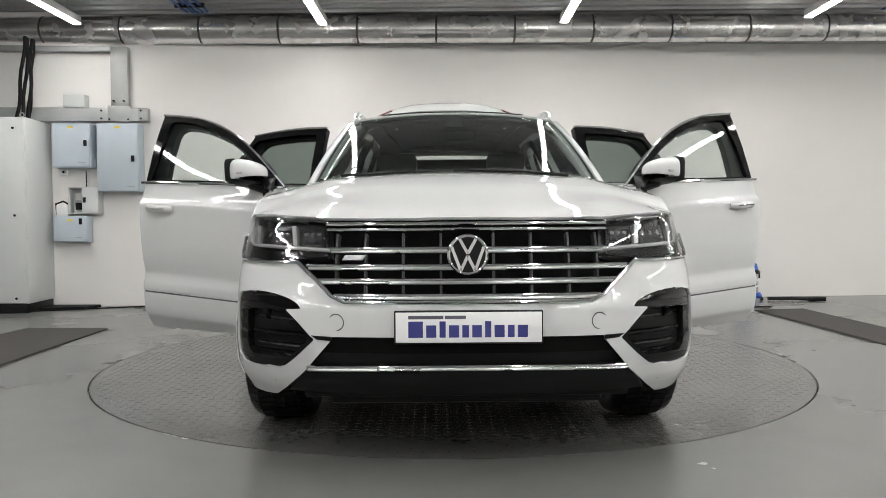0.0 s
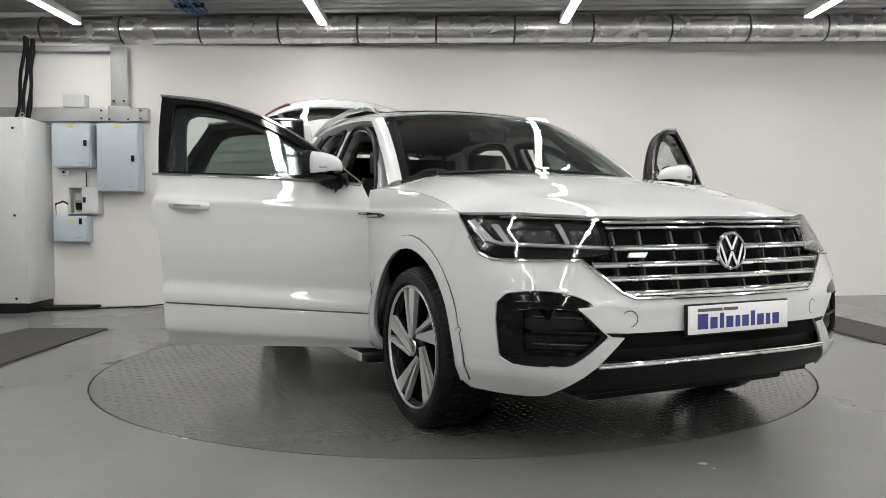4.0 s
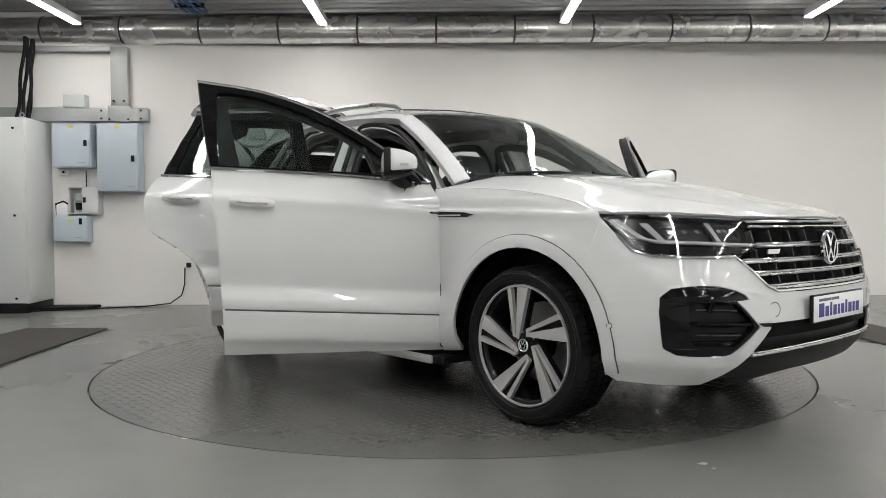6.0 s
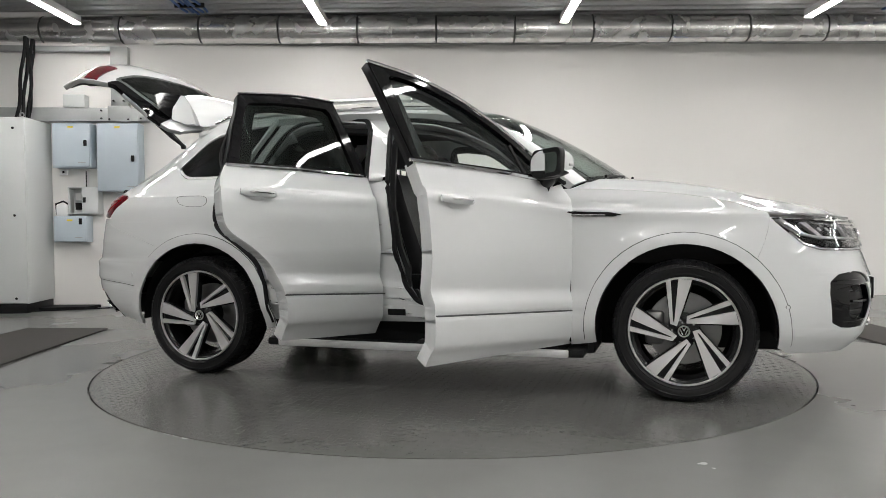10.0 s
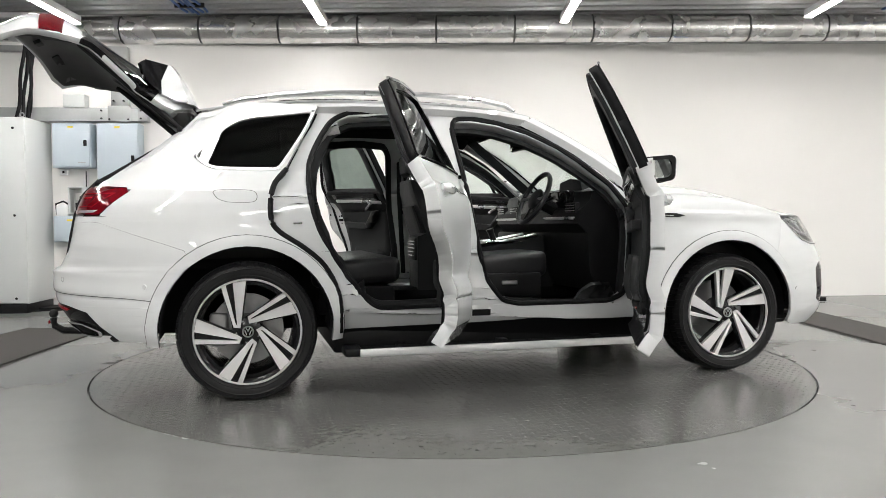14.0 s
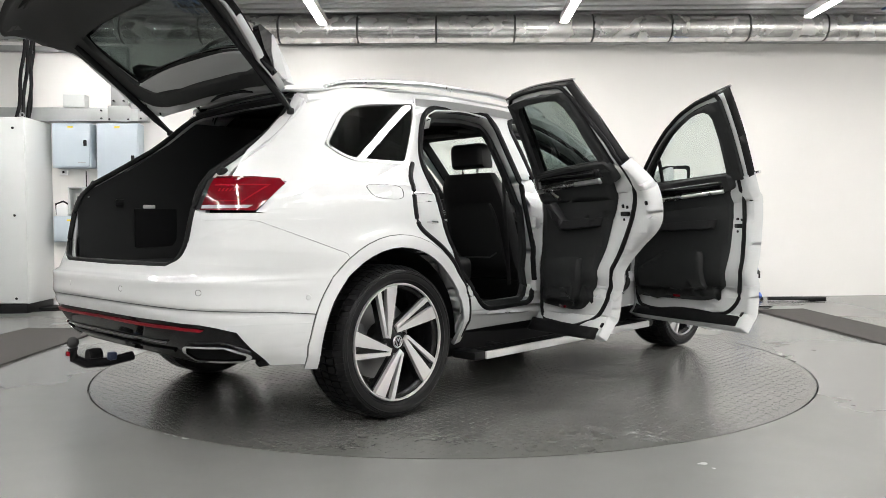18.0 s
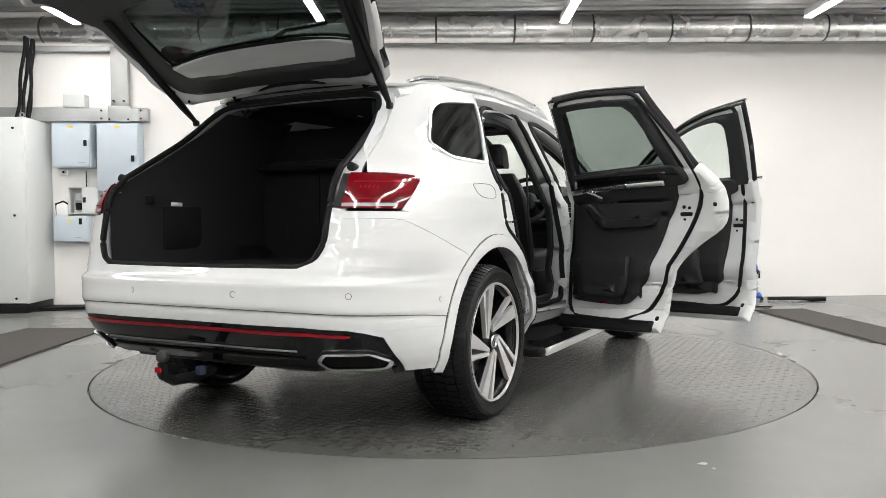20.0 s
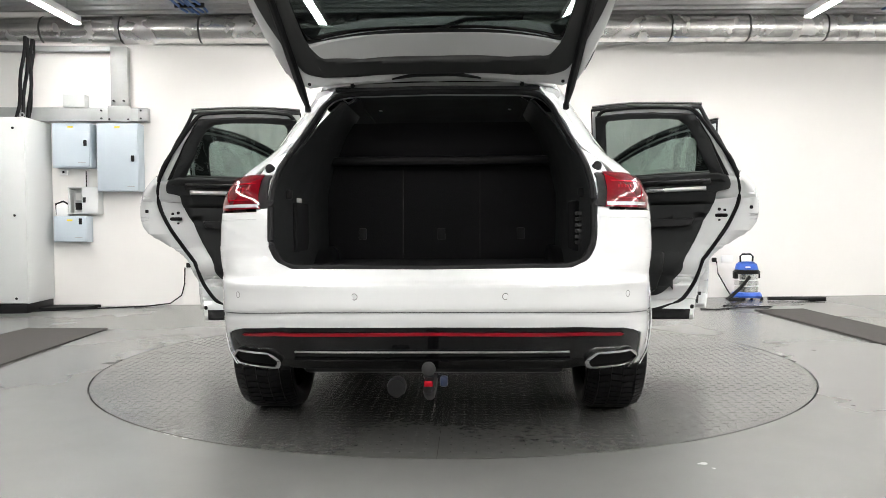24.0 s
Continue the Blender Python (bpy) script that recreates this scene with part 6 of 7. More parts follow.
        dp("mirror_rim", panel(with_holes(rounded([(cy - 0.101, cz - 0.074), (cy + 0.097, cz - 0.062), (cy + 0.103, cz + 0.080), (cy - 0.099, cz + 0.070)], 0.035), [rounded([(cy - 0.083, cz - 0.054), (cy + 0.078, cz - 0.044), (cy + 0.082, cz + 0.058), (cy - 0.080, cz + 0.048)], 0.03)]), lambda y, z: Vector((cx - 0.031 - 0.22 * (y - cy), s * y, z)), 0.1, 0.1, 0.034, (cx + 0.3, s * cy, cz)), BLACKPL, "black mirror rim")
        dp("repeater", box(cx + 0.03, cx + 0.07, s * (cy + 0.095), s * (cy + 0.104), cz - 0.012, cz + 0.0, 0.003), CLEARLENS)
    return door


make_door(-1, True, 64.8)
make_door(1, True, 62)
make_door(-1, False, 66)
make_door(1, False, 66)

# ---- body sides inside the doorways ----
AP_F = [(0.79, 0.56), (0.80, 0.85), (0.79, 1.02), (0.70, 1.155), (0.54, 1.285), (0.40, 1.385), (0.22, 1.475), (0.04, 1.532), (-0.12, 1.556), (-0.235, 1.55), (-0.262, 1.48), (-0.225, 1.17), (-0.155, 0.75), (-0.10, 0.58), (-0.02, 0.475), (0.08, 0.452), (0.66, 0.452), (0.75, 0.49)]
AP_R = [(-0.425, 1.572), (-0.385, 1.50), (-0.355, 1.17), (-0.305, 0.75), (-0.30, 0.55), (-0.35, 0.462), *spline([(-0.66, 0.455), (-0.78, 0.48), (-0.93, 0.67), (-1.06, 0.87), (-1.115, 1.05), (-1.115, 1.25), (-1.05, 1.40), (-0.96, 1.52), (-0.86, 1.572)], 3), (-0.62, 1.59)]
SIDE = [(0.862, 0.345), (0.862, 1.0), (0.80, 1.11), (0.62, 1.268), (0.42, 1.388), (0.25, 1.483), (0.08, 1.55), (-0.1, 1.595), (-0.33, 1.623), (-0.6, 1.635), (-0.82, 1.628), (-1.03, 1.605), (-1.12, 1.44)] + \
       [(x - 0.012, z - 0.004) for x, z in SHUT]
for s in (-1, 1):
    fn = lambda u, z: skin(u, z, s)
    f_, r_ = rounded(sx(*AP_F), 0.03, 2), rounded(sx(*AP_R), 0.03, 2)
    sf = part("side_frame", panel(with_holes(sx(*SIDE), [f_, r_]), fn, 0.06, 0.05, 0.06, INSIDE, -0.052), PAINT, car, "white sill and door pillars")
    for ap in (f_, r_):
        part("aperture_seal", sweep([skin(u, z, s, -0.058) for u, z in inset(ap, 0.004)], 0.016, 7, closed=True), RUBBER, sf, "black rubber aperture seal")
        part("aperture_trim", panel(with_holes(inset(ap, -0.012), [inset(ap, 0.028)]), fn, 0.06, 0.05, 0.03, INSIDE, -0.114), SOFT, sf)
    shut = [(x - 0.004, z) for x, z in SHUT[:-1]]
    sh = [skin(at_x(x, z), z, s, -0.006) for x, z in shut]
    part("shut_seal", sweep(sh, 0.0155, 7), RUBBER, sf, "black rubber seal along the rear shut line")
    part("shut_seal", sweep([skin(at_x(0.858, z), z, s, -0.02) for z in (0.30, 0.6, 0.9, 1.0)] + [skin(at_x(0.80, 1.1), 1.1, s, -0.02)], 0.014, 7), RUBBER, sf, "black rubber seal along the front shut line")
    for x, z in ((-1.185, 0.93), (-0.255, 0.92)):
        p = skin(at_x(x, z), z, s, -0.045)
        part("striker", sweep([p + Vector((0.02, 0, 0)), p + Vector((0.02, s * 0.03, 0)), p + Vector((-0.02, s * 0.03, 0)), p + Vector((-0.02, 0, 0))], 0.006, 6), STEEL, sf)
    for x in (-0.30, 0.80):
        for z in (0.56, 0.93):
            p = skin(at_x(x, z), z, s, -0.05)
            part("hinge_leaf", box(p.x - 0.025, p.x + 0.03, p.y - 0.02, p.y + 0.02, z - 0.03, z + 0.03, 0.005), PAINT, sf)
    part("pillar_label", panel(sx((-0.20, 0.385), (-0.09, 0.385), (-0.09, 0.425), (-0.20, 0.425)), fn, 0.2, 0.2, 0.002, INSIDE, -0.049), BLACKPL, sf)
    part("rocker", panel(sx((0.95, 0.20), (0.95, 0.346), (-0.965, 0.346), (-0.965, 0.20)), fn, 0.1, 0.05, 0.03, INSIDE, -0.070), BLACKPL, car, "black sill skirt")
    st = part("side_step", box(-0.93, 0.93, s * 0.84, s * 0.985, 0.222, 0.240, 0.006), BLACKPL, car, "black running board with a silver edge")
    part("step_edge", box(-0.86, 0.86, s * 0.985, s * 1.005, 0.208, 0.250, 0.007), BRUSHED, st, "brushed silver step edge")
    for k in range(6):
        part("step_rib", box(-0.85, 0.85, s * (0.87 + 0.018 * k) - 0.003, s * (0.87 + 0.018 * k) + 0.003, 0.2402, 0.244), RUBBER, st)
    for x in (-0.89, 0.89):
        part("step_end", box(x - 0.05, x + 0.05, s * 0.82, s * 0.99, 0.205, 0.252, 0.015), BLACKPL, st)
    for x in (-0.6, 0.0, 0.6):
        part("step_bracket", box(x - 0.03, x + 0.03, s * 0.70, s * 0.86, 0.222, 0.25, 0.006), BLACKPL, st)

# ---- wheels ----
def wheel(cx, s):
    tyre = lathe([(0.262, -0.104), (0.279, -0.118), (0.290, -0.130), (0.312, -0.139), (0.338, -0.135), (0.349, -0.122), (0.3545, -0.098), (0.356, -0.05), (0.356, 0.05), (0.3545, 0.098), (0.349, 0.122), (0.338, 0.135), (0.312, 0.139), (0.290, 0.130), (0.262, 0.104)], 72, "y")
    m = pose(cx, s * 0.83, HUB_Z)
    if s > 0:
        m = m @ Matrix.Rotation(math.pi, 4, "Z")
    w = part("wheel", tyre, TYRE, car, "black tyre on a split-spoke black and machined alloy wheel", at=m)
    o = -0.118      # outer face towards -y
    part("rim", lathe([(0.272, o - 0.006), (0.268, o + 0.012), (0.252, o + 0.022), (0.238, o + 0.06), (0.236, 0.10)], 72, "y"), RIMBLK, w, "gloss black rim barrel")
    part("rim_lip", lathe([(0.269, o - 0.002), (0.272, o - 0.013), (0.277, o - 0.013), (0.281, o - 0.004), (0.280, o + 0.010)], 72, "y"), MACHINED, w, "bright machined rim lip")
    part("brake_disc", lathe([(0.08, 0.02), (0.19, 0.02), (0.19, 0.045), (0.08, 0.045)], 40, "y"), BRAKE, w, "grey brake disc")
    part("hub", lathe([(0.0, o + 0.012), (0.045, o + 0.014), (0.075, o + 0.03), (0.085, 0.02), (0.0, 0.03)], 32, "y"), RIMBLK, w)
    cap = part("hub_cap", lathe([(0.0, o + 0.000), (0.026, o + 0.001), (0.032, o + 0.006), (0.034, o + 0.02)], 28, "y"), GLOSSBLK, w, "round hub cap")
    part("cap_ring", lathe([(0.023, o + 0.001), (0.027, o - 0.003), (0.031, o + 0.003)], 28, "y"), SATIN, w)
    for x0, z0, x1, z1 in ((-0.018, 0.010, -0.006, -0.018), (0.018, 0.010, 0.006, -0.018), (-0.009, 0.020, 0.0, 0.002), (0.009, 0.020, 0.0, 0.002)):
        part("cap_mark", sweep([(x0, o - 0.001, z0), (x1, o - 0.001, z1)], 0.0028, 6), SATIN, w)
    part("caliper", box(-0.20, -0.10, 0.0, 0.07, -0.09, 0.09, 0.02), BRAKE, w)

    def blade(poly, front0, front1, thick, grow=0.0):
        """A flat spoke over an outline in units of the rim, dished towards the hub."""
        bm = bmesh.new()
        pts = inset(poly, -grow) if grow else poly
        lo, hi = [], []
        for a, b in pts:
            r = min(1.0, math.hypot(a, b))
            dep = front0 + (front1 - front0) * r
            lo.append(bm.verts.new((a * 0.2755, dep, b * 0.2755)))
            hi.append(bm.verts.new((a * 0.2755, dep + thick, b * 0.2755)))
        bm.faces.new(lo)
        bm.faces.new(hi)
        for k in range(len(lo)):
            bm.faces.new((lo[k - 1], lo[k], hi[k], hi[k - 1]))
        bmesh.ops.recalc_face_normals(bm, faces=bm.faces)
        return bm
    NARROW = [(-0.468, 0.866), (-0.384, 0.895), (-0.222, 0.150), (-0.196, 0.115), (-0.205, 0.082), (-0.262, 0.090)]
    WIDE = [(-0.252, 0.945), (-0.010, 0.975), (-0.022, 0.86), (-0.138, 0.068), (-0.205, 0.082), (-0.196, 0.115)]
    FLANK = [(-0.49, 0.86), (-0.25, 0.955), (0.03, 0.985), (0.0, 0.80), (-0.085, 0.20), (-0.12, 0.02), (-0.28, 0.04), (-0.33, 0.30)]
    for k in range(5):
        a = radians((-9 if cx > 0 else 1) + 72 * k)
        spin = lambda poly: [(x * math.cos(a) - z * math.sin(a), x * math.sin(a) + z * math.cos(a)) for x, z in poly]
        part("spoke", blade(spin(FLANK), o + 0.030, o + 0.016, 0.030), RIMBLK, w, "black spoke carrier")
        part("spoke_face", merge(blade(spin(NARROW), o + 0.012, o - 0.007, 0.022), blade(spin(WIDE), o + 0.012, o - 0.007, 0.022)), MACHINED, w, "bright machined split spoke face")
        b_ = a + radians(48)
        part("wheel_nut", lathe([(0.0, o + 0.020), (0.010, o + 0.020), (0.011, o + 0.04)], 6, "y", m=pose(0.056 * math.cos(b_), 0, 0.056 * math.sin(b_))), BRAKE, w)
    # tread: two rows of shoulder blocks and three ribs of blocks
    vv_, ff_ = [], []
    for y0, y1, r0, r1, cnt, skew in ((-0.131, -0.088, 0.347, 0.3640, 76, 0.010), (-0.080, -0.030, 0.3645, 0.3650, 60, 0.018), (-0.024, 0.024, 0.3650, 0.3650, 60, -0.018), (0.030, 0.080, 0.3650, 0.3645, 60, 0.018), (0.088, 0.131, 0.3640, 0.347, 76, -0.010)):
        for q in range(cnt):
            t0, t1 = 2 * math.pi * q / cnt, 2 * math.pi * (q + 0.80) / cnt
            base = len(vv_)
            for yy, rr_, sk in ((y0, r0, 0.0), (y1, r1, skew)):
                for tt in (t0 + sk, t1 + sk):
                    for dr in (-0.012, 0.0):
                        vv_.append(((rr_ + dr) * math.cos(tt), yy, (rr_ + dr) * math.sin(tt)))
            for f_ in ((1, 3, 7, 5), (0, 1, 5, 4), (2, 6, 7, 3), (0, 2, 3, 1), (4, 5, 7, 6)):
                ff_.append(tuple(base + v for v in f_))
    me_ = bpy.data.meshes.new("tread")
    me_.from_pydata(vv_, [], ff_)
    me_.materials.append(TYRE)
    tb_ = new("tread", me_)
    tb_.parent = w
    tagged(tb_, kind="stuff")
    for rr_ in (0.296, 0.330):
        part("sidewall_ring", lathe([(rr_ - 0.004, -0.1345 if rr_ < 0.31 else -0.1375), (rr_, -0.1375 if rr_ < 0.31 else -0.1400), (rr_ + 0.004, -0.1365 if rr_ < 0.31 else -0.1365)], 72, "y"), TYRE, w)
    return w


for cx in (HUB_X, -HUB_X):
    for s in (-1, 1):
        wheel(cx, s)
        # wheel housing liner
        bm = bmesh.new()
        rings = []
        for yy in (0.90, 0.55):
            rings.append([bm.verts.new((cx + 0.448 * math.cos(radians(a)), s * yy, HUB_Z + 0.448 * math.sin(radians(a)))) for a in range(-5, 186, 10)])
        for i in range(len(rings[0]) - 1):
            bm.faces.new((rings[0][i], rings[0][i + 1], rings[1][i + 1], rings[1][i]))
        bm.faces.new(rings[1])
        part("wheel_liner", bm, BLACKPL, car, "black wheel housing liner")

# underbody
part("underbody", merge(box(-0.98, 0.98, -0.80, 0.80, 0.20, 0.34, 0.02), box(-2.25, -0.98, -0.53, 0.53, 0.315, 0.45, 0.02), box(0.98, 2.20, -0.53, 0.53, 0.22, 0.60, 0.02), box(1.95, 2.25, -0.62, 0.62, 0.26, 0.30, 0.01)), BLACKPL, car, "black underbody")
for s in (-1, 1):
    for cx in (HUB_X, -HUB_X):
        part("axle_arm", sweep([(cx, s * 0.80, 0.34), (cx, s * 0.4, 0.30)], 0.035, 8), BLACKPL, car)

# ---- cabin ----
part("cabin_floor", box(-1.0, 0.95, -0.80, 0.80, 0.345, 0.40, 0.01), CARPET, car, "black carpeted cabin floor")
part("tunnel", box(-0.95, 0.85, -0.14, 0.14, 0.40, 0.50, 0.04), CARPET, car)
outline = [(x * 0.97, y * 0.93) for x, y in RO]
outline = outline + [(x, -y) for x, y in reversed(outline[1:-1])]
part("headliner", panel(outline, lambda x, y: roof_pt(x, y) - Vector((0, 0, 0.035)), 0.1, 0.1, 0.012, INSIDE), HEADLINER, car, "dark headliner")
for s in (-1, 1):
    part("reading_lamp", box(-0.58, -0.52, s * 0.42 - 0.03, s * 0.42 + 0.03, 1.628, 1.64, 0.004), WHITEPL, car)
    part("sun_visor", box(0.05, 0.24, s * 0.38 - 0.19, s * 0.38 + 0.19, 1.565, 1.585, 0.008), HEADLINER, car)
    part("grab_handle", sweep([(-0.15, s * 0.585, 1.585), (-0.12, s * 0.57, 1.56), (0.05, s * 0.565, 1.545), (0.08, s * 0.58, 1.565)], 0.011, 6), HEADLINER, car)
    part("kick_panel", panel(sx((0.90, 0.42), (0.90, 1.08), (0.80, 1.10), (0.78, 0.42)), lambda u, z: skin(u, z, s), 0.1, 0.1, 0.03, INSIDE, -0.14), CARPET, car)
    part("pillar_trim", loft([[(0.80, s * 0.745, 1.12), (0.86, s * 0.70, 1.13), (0.78, s * 0.70, 1.10)], [(0.20, s * 0.585, 1.555), (0.26, s * 0.55, 1.57), (0.18, s * 0.54, 1.55)]]), HEADLINER, car)
part("bulkhead", box(0.93, 0.97, -0.80, 0.80, 0.34, 1.10), BLACKPL, car)
part("inner_wing", merge(box(0.97, 1.95, -0.72, -0.55, 0.70, 0.85), box(0.97, 1.95, 0.55, 0.72, 0.70, 0.85), box(0.97, 2.10, -0.60, 0.60, 0.84, 0.86)), BLACKPL, car)
part("nose_backing", box(2.08, 2.12, -0.62, 0.62, 0.32, 0.92), BLACKPL, car)

# dashboard: a swept section across the car
sec = [(0.90, 0.50), (0.66, 0.50), (0.60, 0.62), (0.58, 0.86), (0.52, 0.92), (0.53, 1.00), (0.60, 1.06), (0.62, 1.12), (0.72, 1.155), (0.92, 1.145)]
rings = [[(x - 0.03 * (1 - (y / 0.74) ** 2), y, z) for x, z in sec] for y in [-0.76 + 1.52 * i / 12 for i in range(13)]]
dash = part("dashboard", loft(rings), BLACKPL, car, "black soft dashboard")
part("cluster_hood", loft([[(0.64 + 0.16 * k, -0.38 + a, 1.14 + b) for a, b in ((-0.19, -0.02), (-0.16, 0.055), (0.0, 0.075), (0.16, 0.055), (0.19, -0.02))] for k in (0, 0.5, 1)]), SOFT, dash)
part("instrument_cluster", box(0.535, 0.60, -0.55, -0.22, 1.02, 1.13, 0.01), GLOSSBLK, dash, "dark instrument display")
part("centre_display", box(0.50, 0.53, -0.16, 0.24, 0.97, 1.125, 0.01), GLOSSBLK, dash, "dark central touchscreen")
for y0, y1 in ((-0.73, -0.58), (0.28, 0.44), (0.58, 0.73)):
    v = part("air_vent", box(0.515, 0.55, y0, y1, 0.985, 1.05, 0.008), BLACKPL, dash)
    for k in range(3):
        part("vent_slat", box(0.510, 0.516, y0 + 0.01, y1 - 0.01, 0.998 + 0.016 * k, 1.002 + 0.016 * k), SATIN, dash)
part("dash_trim", box(0.498, 0.520, -0.72, 0.72, 0.945, 0.962, 0.004), SATIN, dash, "satin silver dash trim")
part("parcel_note", box(0.80, 0.96, -0.02, 0.42, 1.157, 1.162), PLATEW, dash, "white sheet lying on the dashboard")
part("glovebox", box(0.50, 0.56, 0.25, 0.70, 0.66, 0.86, 0.02), SOFT, dash)

# steering wheel, tilted towards the driver
SW = Matrix.Translation((0.385, -0.38, 1.085)) @ Matrix.Rotation(radians(-62), 4, "Y")
ring = [SW @ Vector((0.178 * math.cos(a), 0.185 * math.sin(a), 0)) for a in (2 * math.pi * i / 36 for i in range(36))]
sw = part("steering_wheel", sweep(ring, 0.0165, 9, closed=True), LEATHER, car, "black leather steering wheel")
bm = bmesh.new()
bmesh.ops.create_uvsphere(bm, u_segments=20, v_segments=10, radius=1, matrix=SW @ pose(0, 0, -0.012) @ Matrix.Diagonal((0.075, 0.085, 0.03, 1)))
part("airbag_cover", bm, SOFT, sw)
for a in (90, 270, 180):
    c, q = math.cos(radians(a)), math.sin(radians(a))
    part("wheel_spoke", sweep([SW @ Vector((0.06 * c, 0.06 * q, -0.01)), SW @ Vector((0.172 * c, 0.178 * q, -0.002))], 0.016, 6, flat=0.6), SATIN if a != 180 else BLACKPL, sw)
part("steering_column", sweep([SW @ Vector((0, 0, -0.02)), SW @ Vector((0, 0, -0.30))], 0.045, 10), BLACKPL, sw)
for s in (-1, 1):
    part("stalk", sweep([SW @ Vector((0.0, s * 0.04, -0.06)), SW @ Vector((0.03, s * 0.20, -0.05))], 0.010, 6), BLACKPL, sw)

# centre console
cons = part("centre_console", loft([[(x, -0.13, 0.45), (x, -0.13, z), (x, 0.13, z), (x, 0.13, 0.45)] for x, z in ((0.62, 0.86), (0.40, 0.80), (0.10, 0.76), (-0.02, 0.84), (-0.28, 0.86), (-0.34, 0.84))]), SOFT, car, "black centre console")
part("gear_lever", sweep([(0.25, 0.02, 0.78), (0.22, 0.02, 0.86), (0.21, 0.02, 0.885)], [0.02, 0.022, 0.028], 10), LEATHER, cons)
part("console_trim", box(0.02, 0.42, -0.11, 0.11, 0.785, 0.80, 0.004), GLOSSBLK, cons)
for s in (-1, 1):
    part("console_rail", sweep([(0.50, s * 0.125, 0.85), (0.25, s * 0.128, 0.805), (0.02, s * 0.128, 0.79)], 0.008, 6), SATIN, cons)
rv = part("rear_vents", box(-0.355, -0.335, -0.10, 0.10, 0.68, 0.83, 0.006), BLACKPL, cons, "rear air vents and climate panel")
for z in (0.71, 0.735, 0.76, 0.785, 0.805):
    part("vent_blade", box(-0.362, -0.355, -0.09, 0.09, z, z + 0.006), SATIN, cons)


# seats
def cushion(x0, x1, y0, y1, z0, z1, dip=0.02, tilt=0.03, rnd=0.05):
    bm = box(x0, x1, y0, y1, z0, z1, rnd, 3)
    for v in bm.verts:
        k = (v.co.x - x0) / (x1 - x0)
        v.co.z += tilt * k
        if v.co.z > (z0 + z1) / 2:
            v.co.z += dip * ((2 * (v.co.y - y0) / (y1 - y0) - 1) ** 2 - 0.5)
    return bm


def backrest(x, z0, z1, lean, yc, hw, th=0.13, top=0.75):
    rings = []
    n = 8
    for i in range(n + 1):
        k = i / n
        z = z0 + (z1 - z0) * k
        w = hw * (1.0 if k < 0.65 else 1.0 - (1 - top) * ((k - 0.65) / 0.35) ** 2)
        t = th * (1 - 0.35 * k) * (0.55 if i in (0, n) else 1)
        cx = x - lean * k
        ring = []
        for j in range(16):
            a = 2 * math.pi * j / 16
            c, s = math.cos(a), math.sin(a)
            bolster = 0.03 * (abs(s) ** 3) * (1 if c > 0 else 0)
            ring.append((cx + t / 2 * math.copysign(abs(c) ** 0.5, c) + bolster, yc + w * math.copysign(abs(s) ** 0.45, s), z))
        rings.append(ring)
    return loft(rings)


def front_seat(yc, side):
    seat = part("front_seat", cushion(-0.12, 0.38, yc - 0.26, yc + 0.26, 0.56, 0.72), LEATHER, car, "black leather front seat")
    part("seat_base", merge(box(-0.10, 0.34, yc - 0.25, yc + 0.25, 0.42, 0.57, 0.03)), BLACKPL, seat)
    part("seat_valance", box(-0.14, 0.32, yc + side * 0.255, yc + side * 0.285, 0.47, 0.62, 0.014), BLACKPL, seat)
    part("seat_switch", box(0.06, 0.16, yc + side * 0.285, yc + side * 0.296, 0.55, 0.575, 0.004), SATIN, seat)
    for x in (-0.02, 0.22):
        part("seat_rail", box(x - 0.16, x + 0.16, yc + side * 0.20 - 0.02, yc + side * 0.20 + 0.02, 0.40, 0.43), BLACKPL, seat)
    part("backrest", backrest(-0.10, 0.62, 1.235, 0.20, yc, 0.255), LEATHER, seat, "black leather backrest")
    part("seat_back_panel", backrest(-0.165, 0.66, 1.05, 0.13, yc, 0.20, 0.06, 0.85), SOFT, seat)
    part("headrest", backrest(-0.275, 1.27, 1.42, 0.03, yc, 0.135, 0.12, 0.85), LEATHER, seat, "black leather headrest")
    for k in (-0.06, 0.06):
        part("headrest_post", sweep([(-0.285, yc + k, 1.20), (-0.285, yc + k, 1.30)], 0.007, 6), CHROME, seat)
    part("seat_seam", sweep([(-0.232, yc - 0.17, 0.74), (-0.245, yc - 0.12, 0.71), (-0.245, yc + 0.12, 0.71), (-0.232, yc + 0.17, 0.74)], 0.005, 5), GREYTRIM, seat)


front_seat(-0.38, -1)
front_seat(0.38, 1)
rs = part("rear_seat", cushion(-1.08, -0.56, -0.66, 0.66, 0.55, 0.70, 0.01), LEATHER, car, "black leather rear bench seat")
part("rear_seat_base", box(-1.05, -0.60, -0.66, 0.66, 0.40, 0.56, 0.02), CARPET, rs)
for y0, y1 in ((-0.66, -0.20), (-0.195, 0.195), (0.20, 0.66)):
    part("rear_backrest", backrest(-1.07, 0.66, 1.24, 0.11, (y0 + y1) / 2, (y1 - y0) / 2, 0.14, 0.92), LEATHER, rs)
for yc in (-0.42, 0.42):
    part("rear_headrest", backrest(-1.165, 1.25, 1.37, 0.02, yc, 0.125, 0.10, 0.85), LEATHER, rs)
for s in (-1, 1):
    part("seat_belt", sweep([(-0.30, s * 0.66, 1.45), (-0.30, s * 0.665, 1.15), (-0.27, s * 0.68, 0.55)], 0.018, 6, flat=0.15), BLACKPL, car, "black seat belt")
    part("belt_buckle", box(-0.20, -0.15, s * 0.13 - 0.02, s * 0.13 + 0.02, 0.70, 0.78, 0.008), BLACKPL, car)
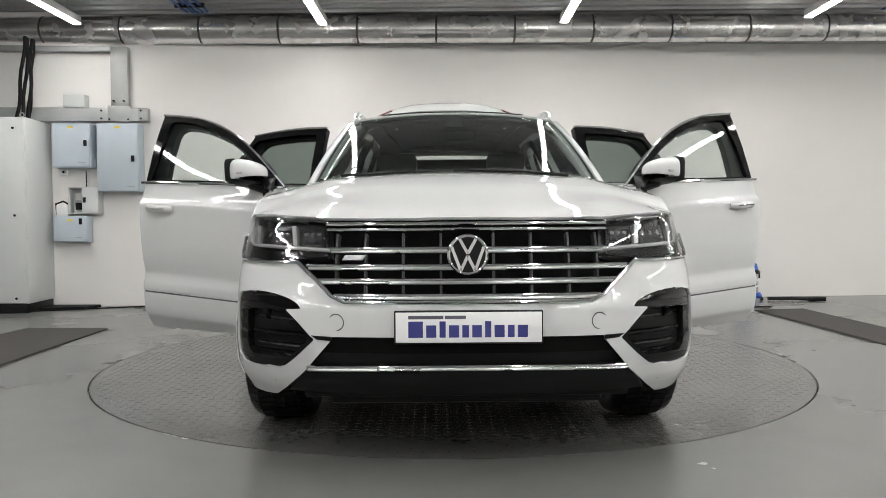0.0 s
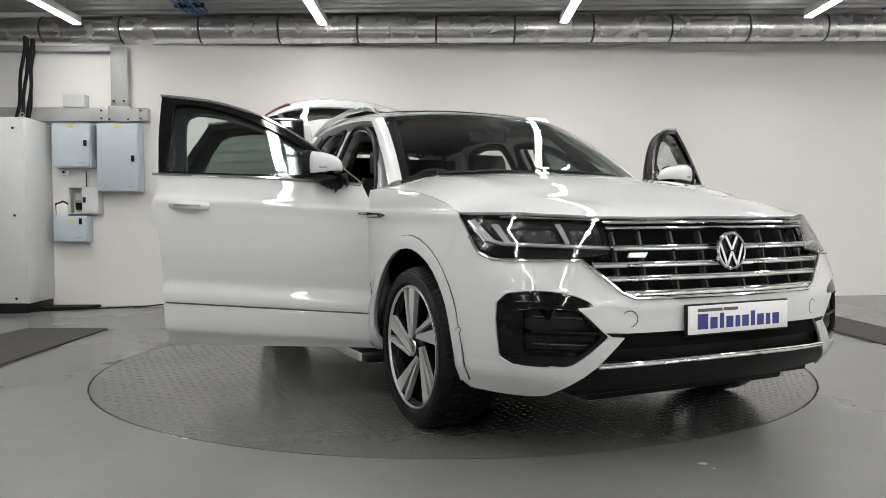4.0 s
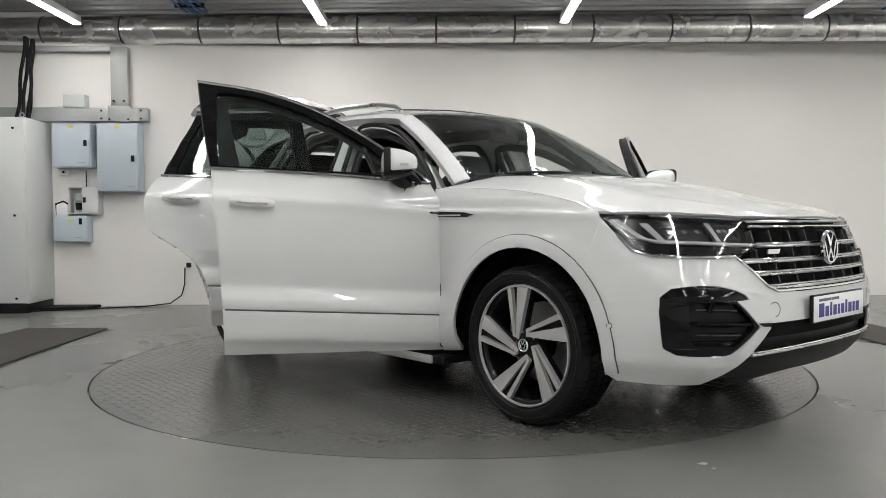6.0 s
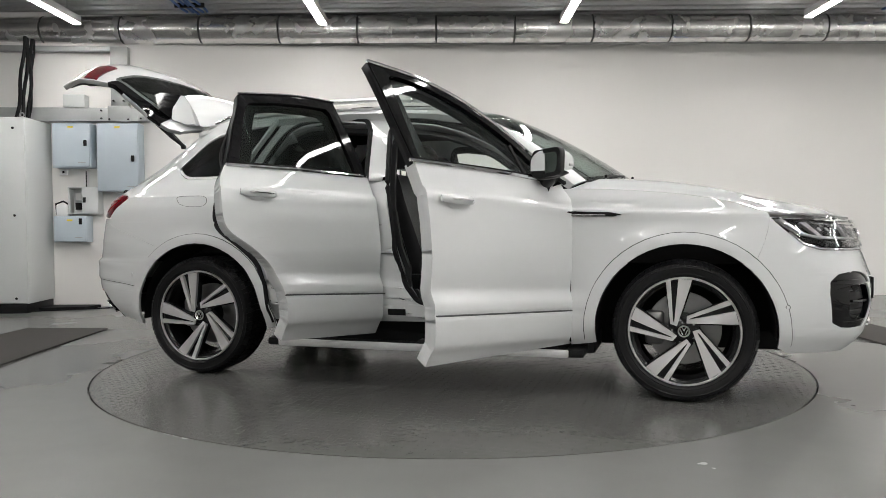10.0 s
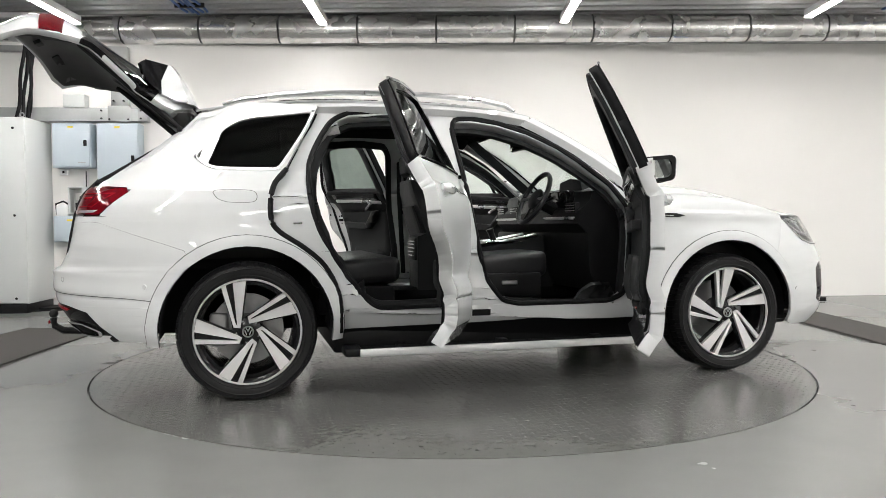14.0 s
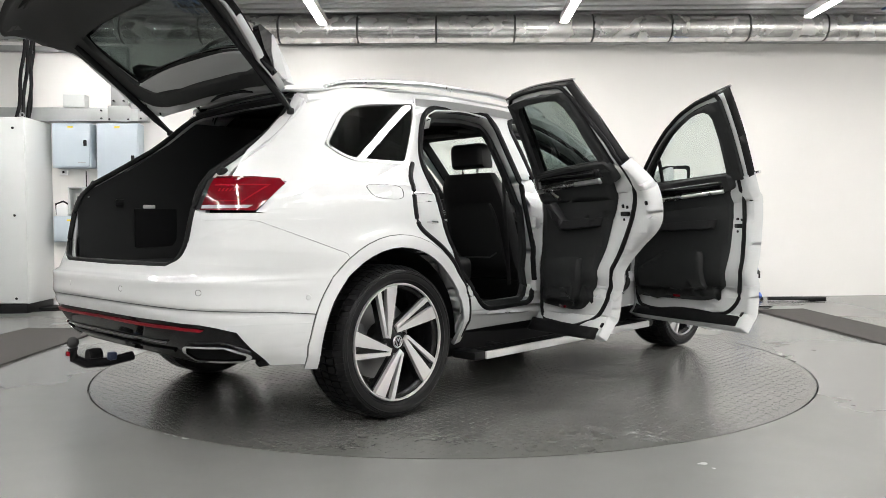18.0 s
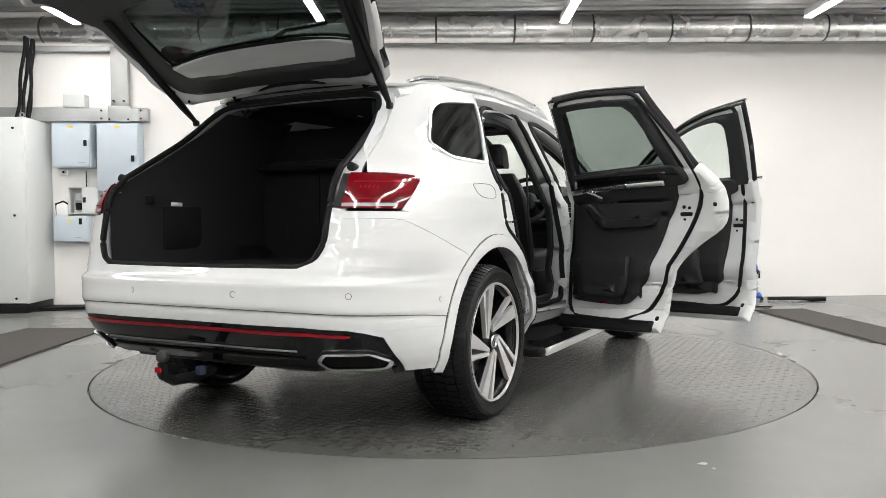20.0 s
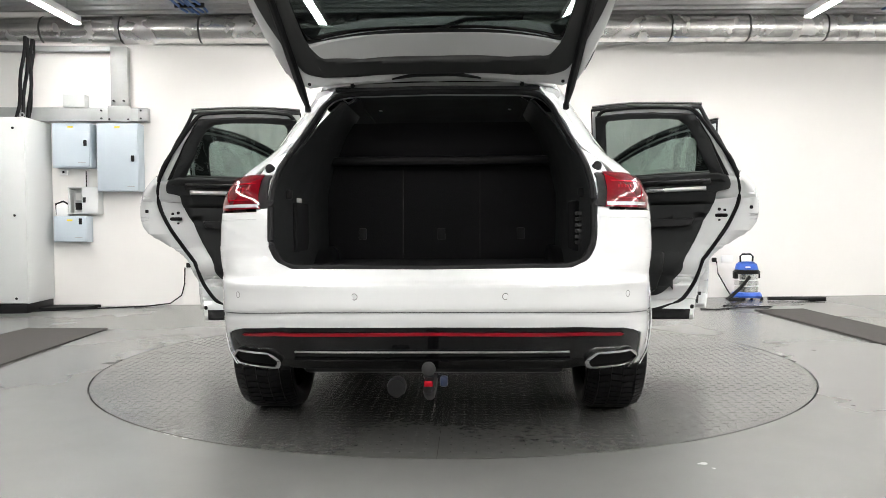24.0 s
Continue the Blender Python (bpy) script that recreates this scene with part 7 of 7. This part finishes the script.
part("interior_mirror", box(0.405, 0.425, -0.13, 0.13, 1.43, 1.50, 0.02), BLACKPL, car, "black interior mirror")
part("mirror_face", box(0.402, 0.405, -0.115, 0.115, 1.44, 1.49), MIRROR, car)
part("mirror_arm", sweep([(0.42, 0, 1.48), (0.40, 0, 1.53), (0.34, 0, 1.575)], 0.014, 6), BLACKPL, car)
part("roof_console", box(0.02, 0.28, -0.12, 0.12, 1.575, 1.60, 0.012), HEADLINER, car)

# ---- boot ----
part("boot_floor", box(-2.36, -1.18, -0.62, 0.62, 0.68, 0.735, 0.006), CARPET, car, "black carpeted boot floor")
part("boot_sill", box(-2.375, -2.22, -0.58, 0.58, 0.736, 0.750, 0.004), BLACKPL, car, "black plastic loading sill")
for s in (-1, 1):
    wallr = []
    for x, k in ((-2.30, 0.975), (-2.05, 0.965), (-1.7, 0.93), (-1.2, 0.93)):
        wallr.append([(x if z < 1.15 else max(x, boot_x(z) + 0.02), s * min(y * k, WIDTH(z) - 0.06), z) for y, z in ((0.64, 0.72), (0.65, 0.90), (0.65, 1.08), (0.615, 1.22), (0.55, 1.38), (0.47, 1.50))])
    part("boot_side", loft(wallr, cap=False, closed=False), SOFT, car, "black boot side trim")
    part("boot_pocket", box(-2.0, -1.75, s * 0.615 - 0.01, s * 0.615 + 0.01, 0.80, 1.02, 0.008), CARPET, car)
    part("boot_hook", box(-2.10, -2.06, s * 0.62 - 0.012, s * 0.62 + 0.012, 1.03, 1.07, 0.006), BLACKPL, car)
    part("roof_hook", sweep([(-1.60, s * 0.40, 1.55), (-1.61, s * 0.41, 1.525), (-1.60, s * 0.435, 1.512), (-1.59, s * 0.46, 1.53), (-1.59, s * 0.46, 1.55)], 0.007, 7), CHROME, car)
for k in range(6):
    part("boot_vent_slat", box(-2.06, -1.88, -0.628, -0.606, 0.83 + 0.025 * k, 0.845 + 0.025 * k, 0.003), GREYTRIM, car)
part("boot_lamp", box(-1.95, -1.88, 0.608, 0.618, 1.02, 1.04, 0.003), WHITEPL, car, "small white boot lamp")
bs = part("seat_back_rear", box(-1.26, -1.225, -0.66, 0.66, 0.72, 1.235, 0.015), CARPET, car, "black carpeted seat backs in the boot")
for y0 in (-0.205, 0.205):
    part("seat_split", box(-1.266, -1.26, y0 - 0.004, y0 + 0.004, 0.74, 1.22), BLACKPL, bs)
for yc in (-0.42, 0.0, 0.42):
    part("child_anchor", box(-1.272, -1.26, yc - 0.02, yc + 0.02, 0.84, 0.90, 0.004), BLACKPL, bs)
part("load_cover", box(-1.36, -1.26, -0.63, 0.63, 1.225, 1.275, 0.02), BLACKPL, car, "black rolled load cover")
part("load_guard", box(-1.245, -1.235, -0.60, 0.60, 1.27, 1.46, 0.003), CARPET, car, "black luggage guard net")
part("boot_header", box(-1.69, -1.55, -0.49, 0.49, 1.550, 1.572, 0.010), SOFT, car)
part("roof_recess", box(-1.545, -1.30, -0.30, 0.30, 1.572, 1.578, 0.003), HEADLINER, car, "dark recessed roof panel")
for s in (-1, 1):
    part("d_pillar_trim", panel(sx((-1.68, 1.23), (-1.72, 1.30), (-1.60, 1.44), (-1.42, 1.545), (-1.50, 1.57), (-1.70, 1.46), (-2.04, 1.22), (-2.0, 1.16)), lambda u, z: skin(u, z, s), 0.08, 0.06, 0.02, INSIDE, -0.05), SOFT, car)
    part("quarter_trim", panel(sx((-1.24, 0.80), (-1.34, 0.90), (-1.34, 1.10), (-1.30, 1.22), (-2.02, 1.20), (-2.02, 0.76), (-1.90, 0.80), (-1.45, 0.85)), lambda u, z: skin(u, z, s), 0.08, 0.06, 0.02, INSIDE, -0.10), SOFT, car)



# ---- what moves: the turntable, and the car on it ----
def motions():
    rows, disc = [], []
    for t, a in TURN:
        r = Matrix.Rotation(radians(a), 4, "Z")
        disc.append((t, r))
        rows.append((t, r @ Matrix.Translation((CAR_AT[0], CAR_AT[1], 0.003))))
    walk(turntable, disc)
    walk(car, rows)


motions()
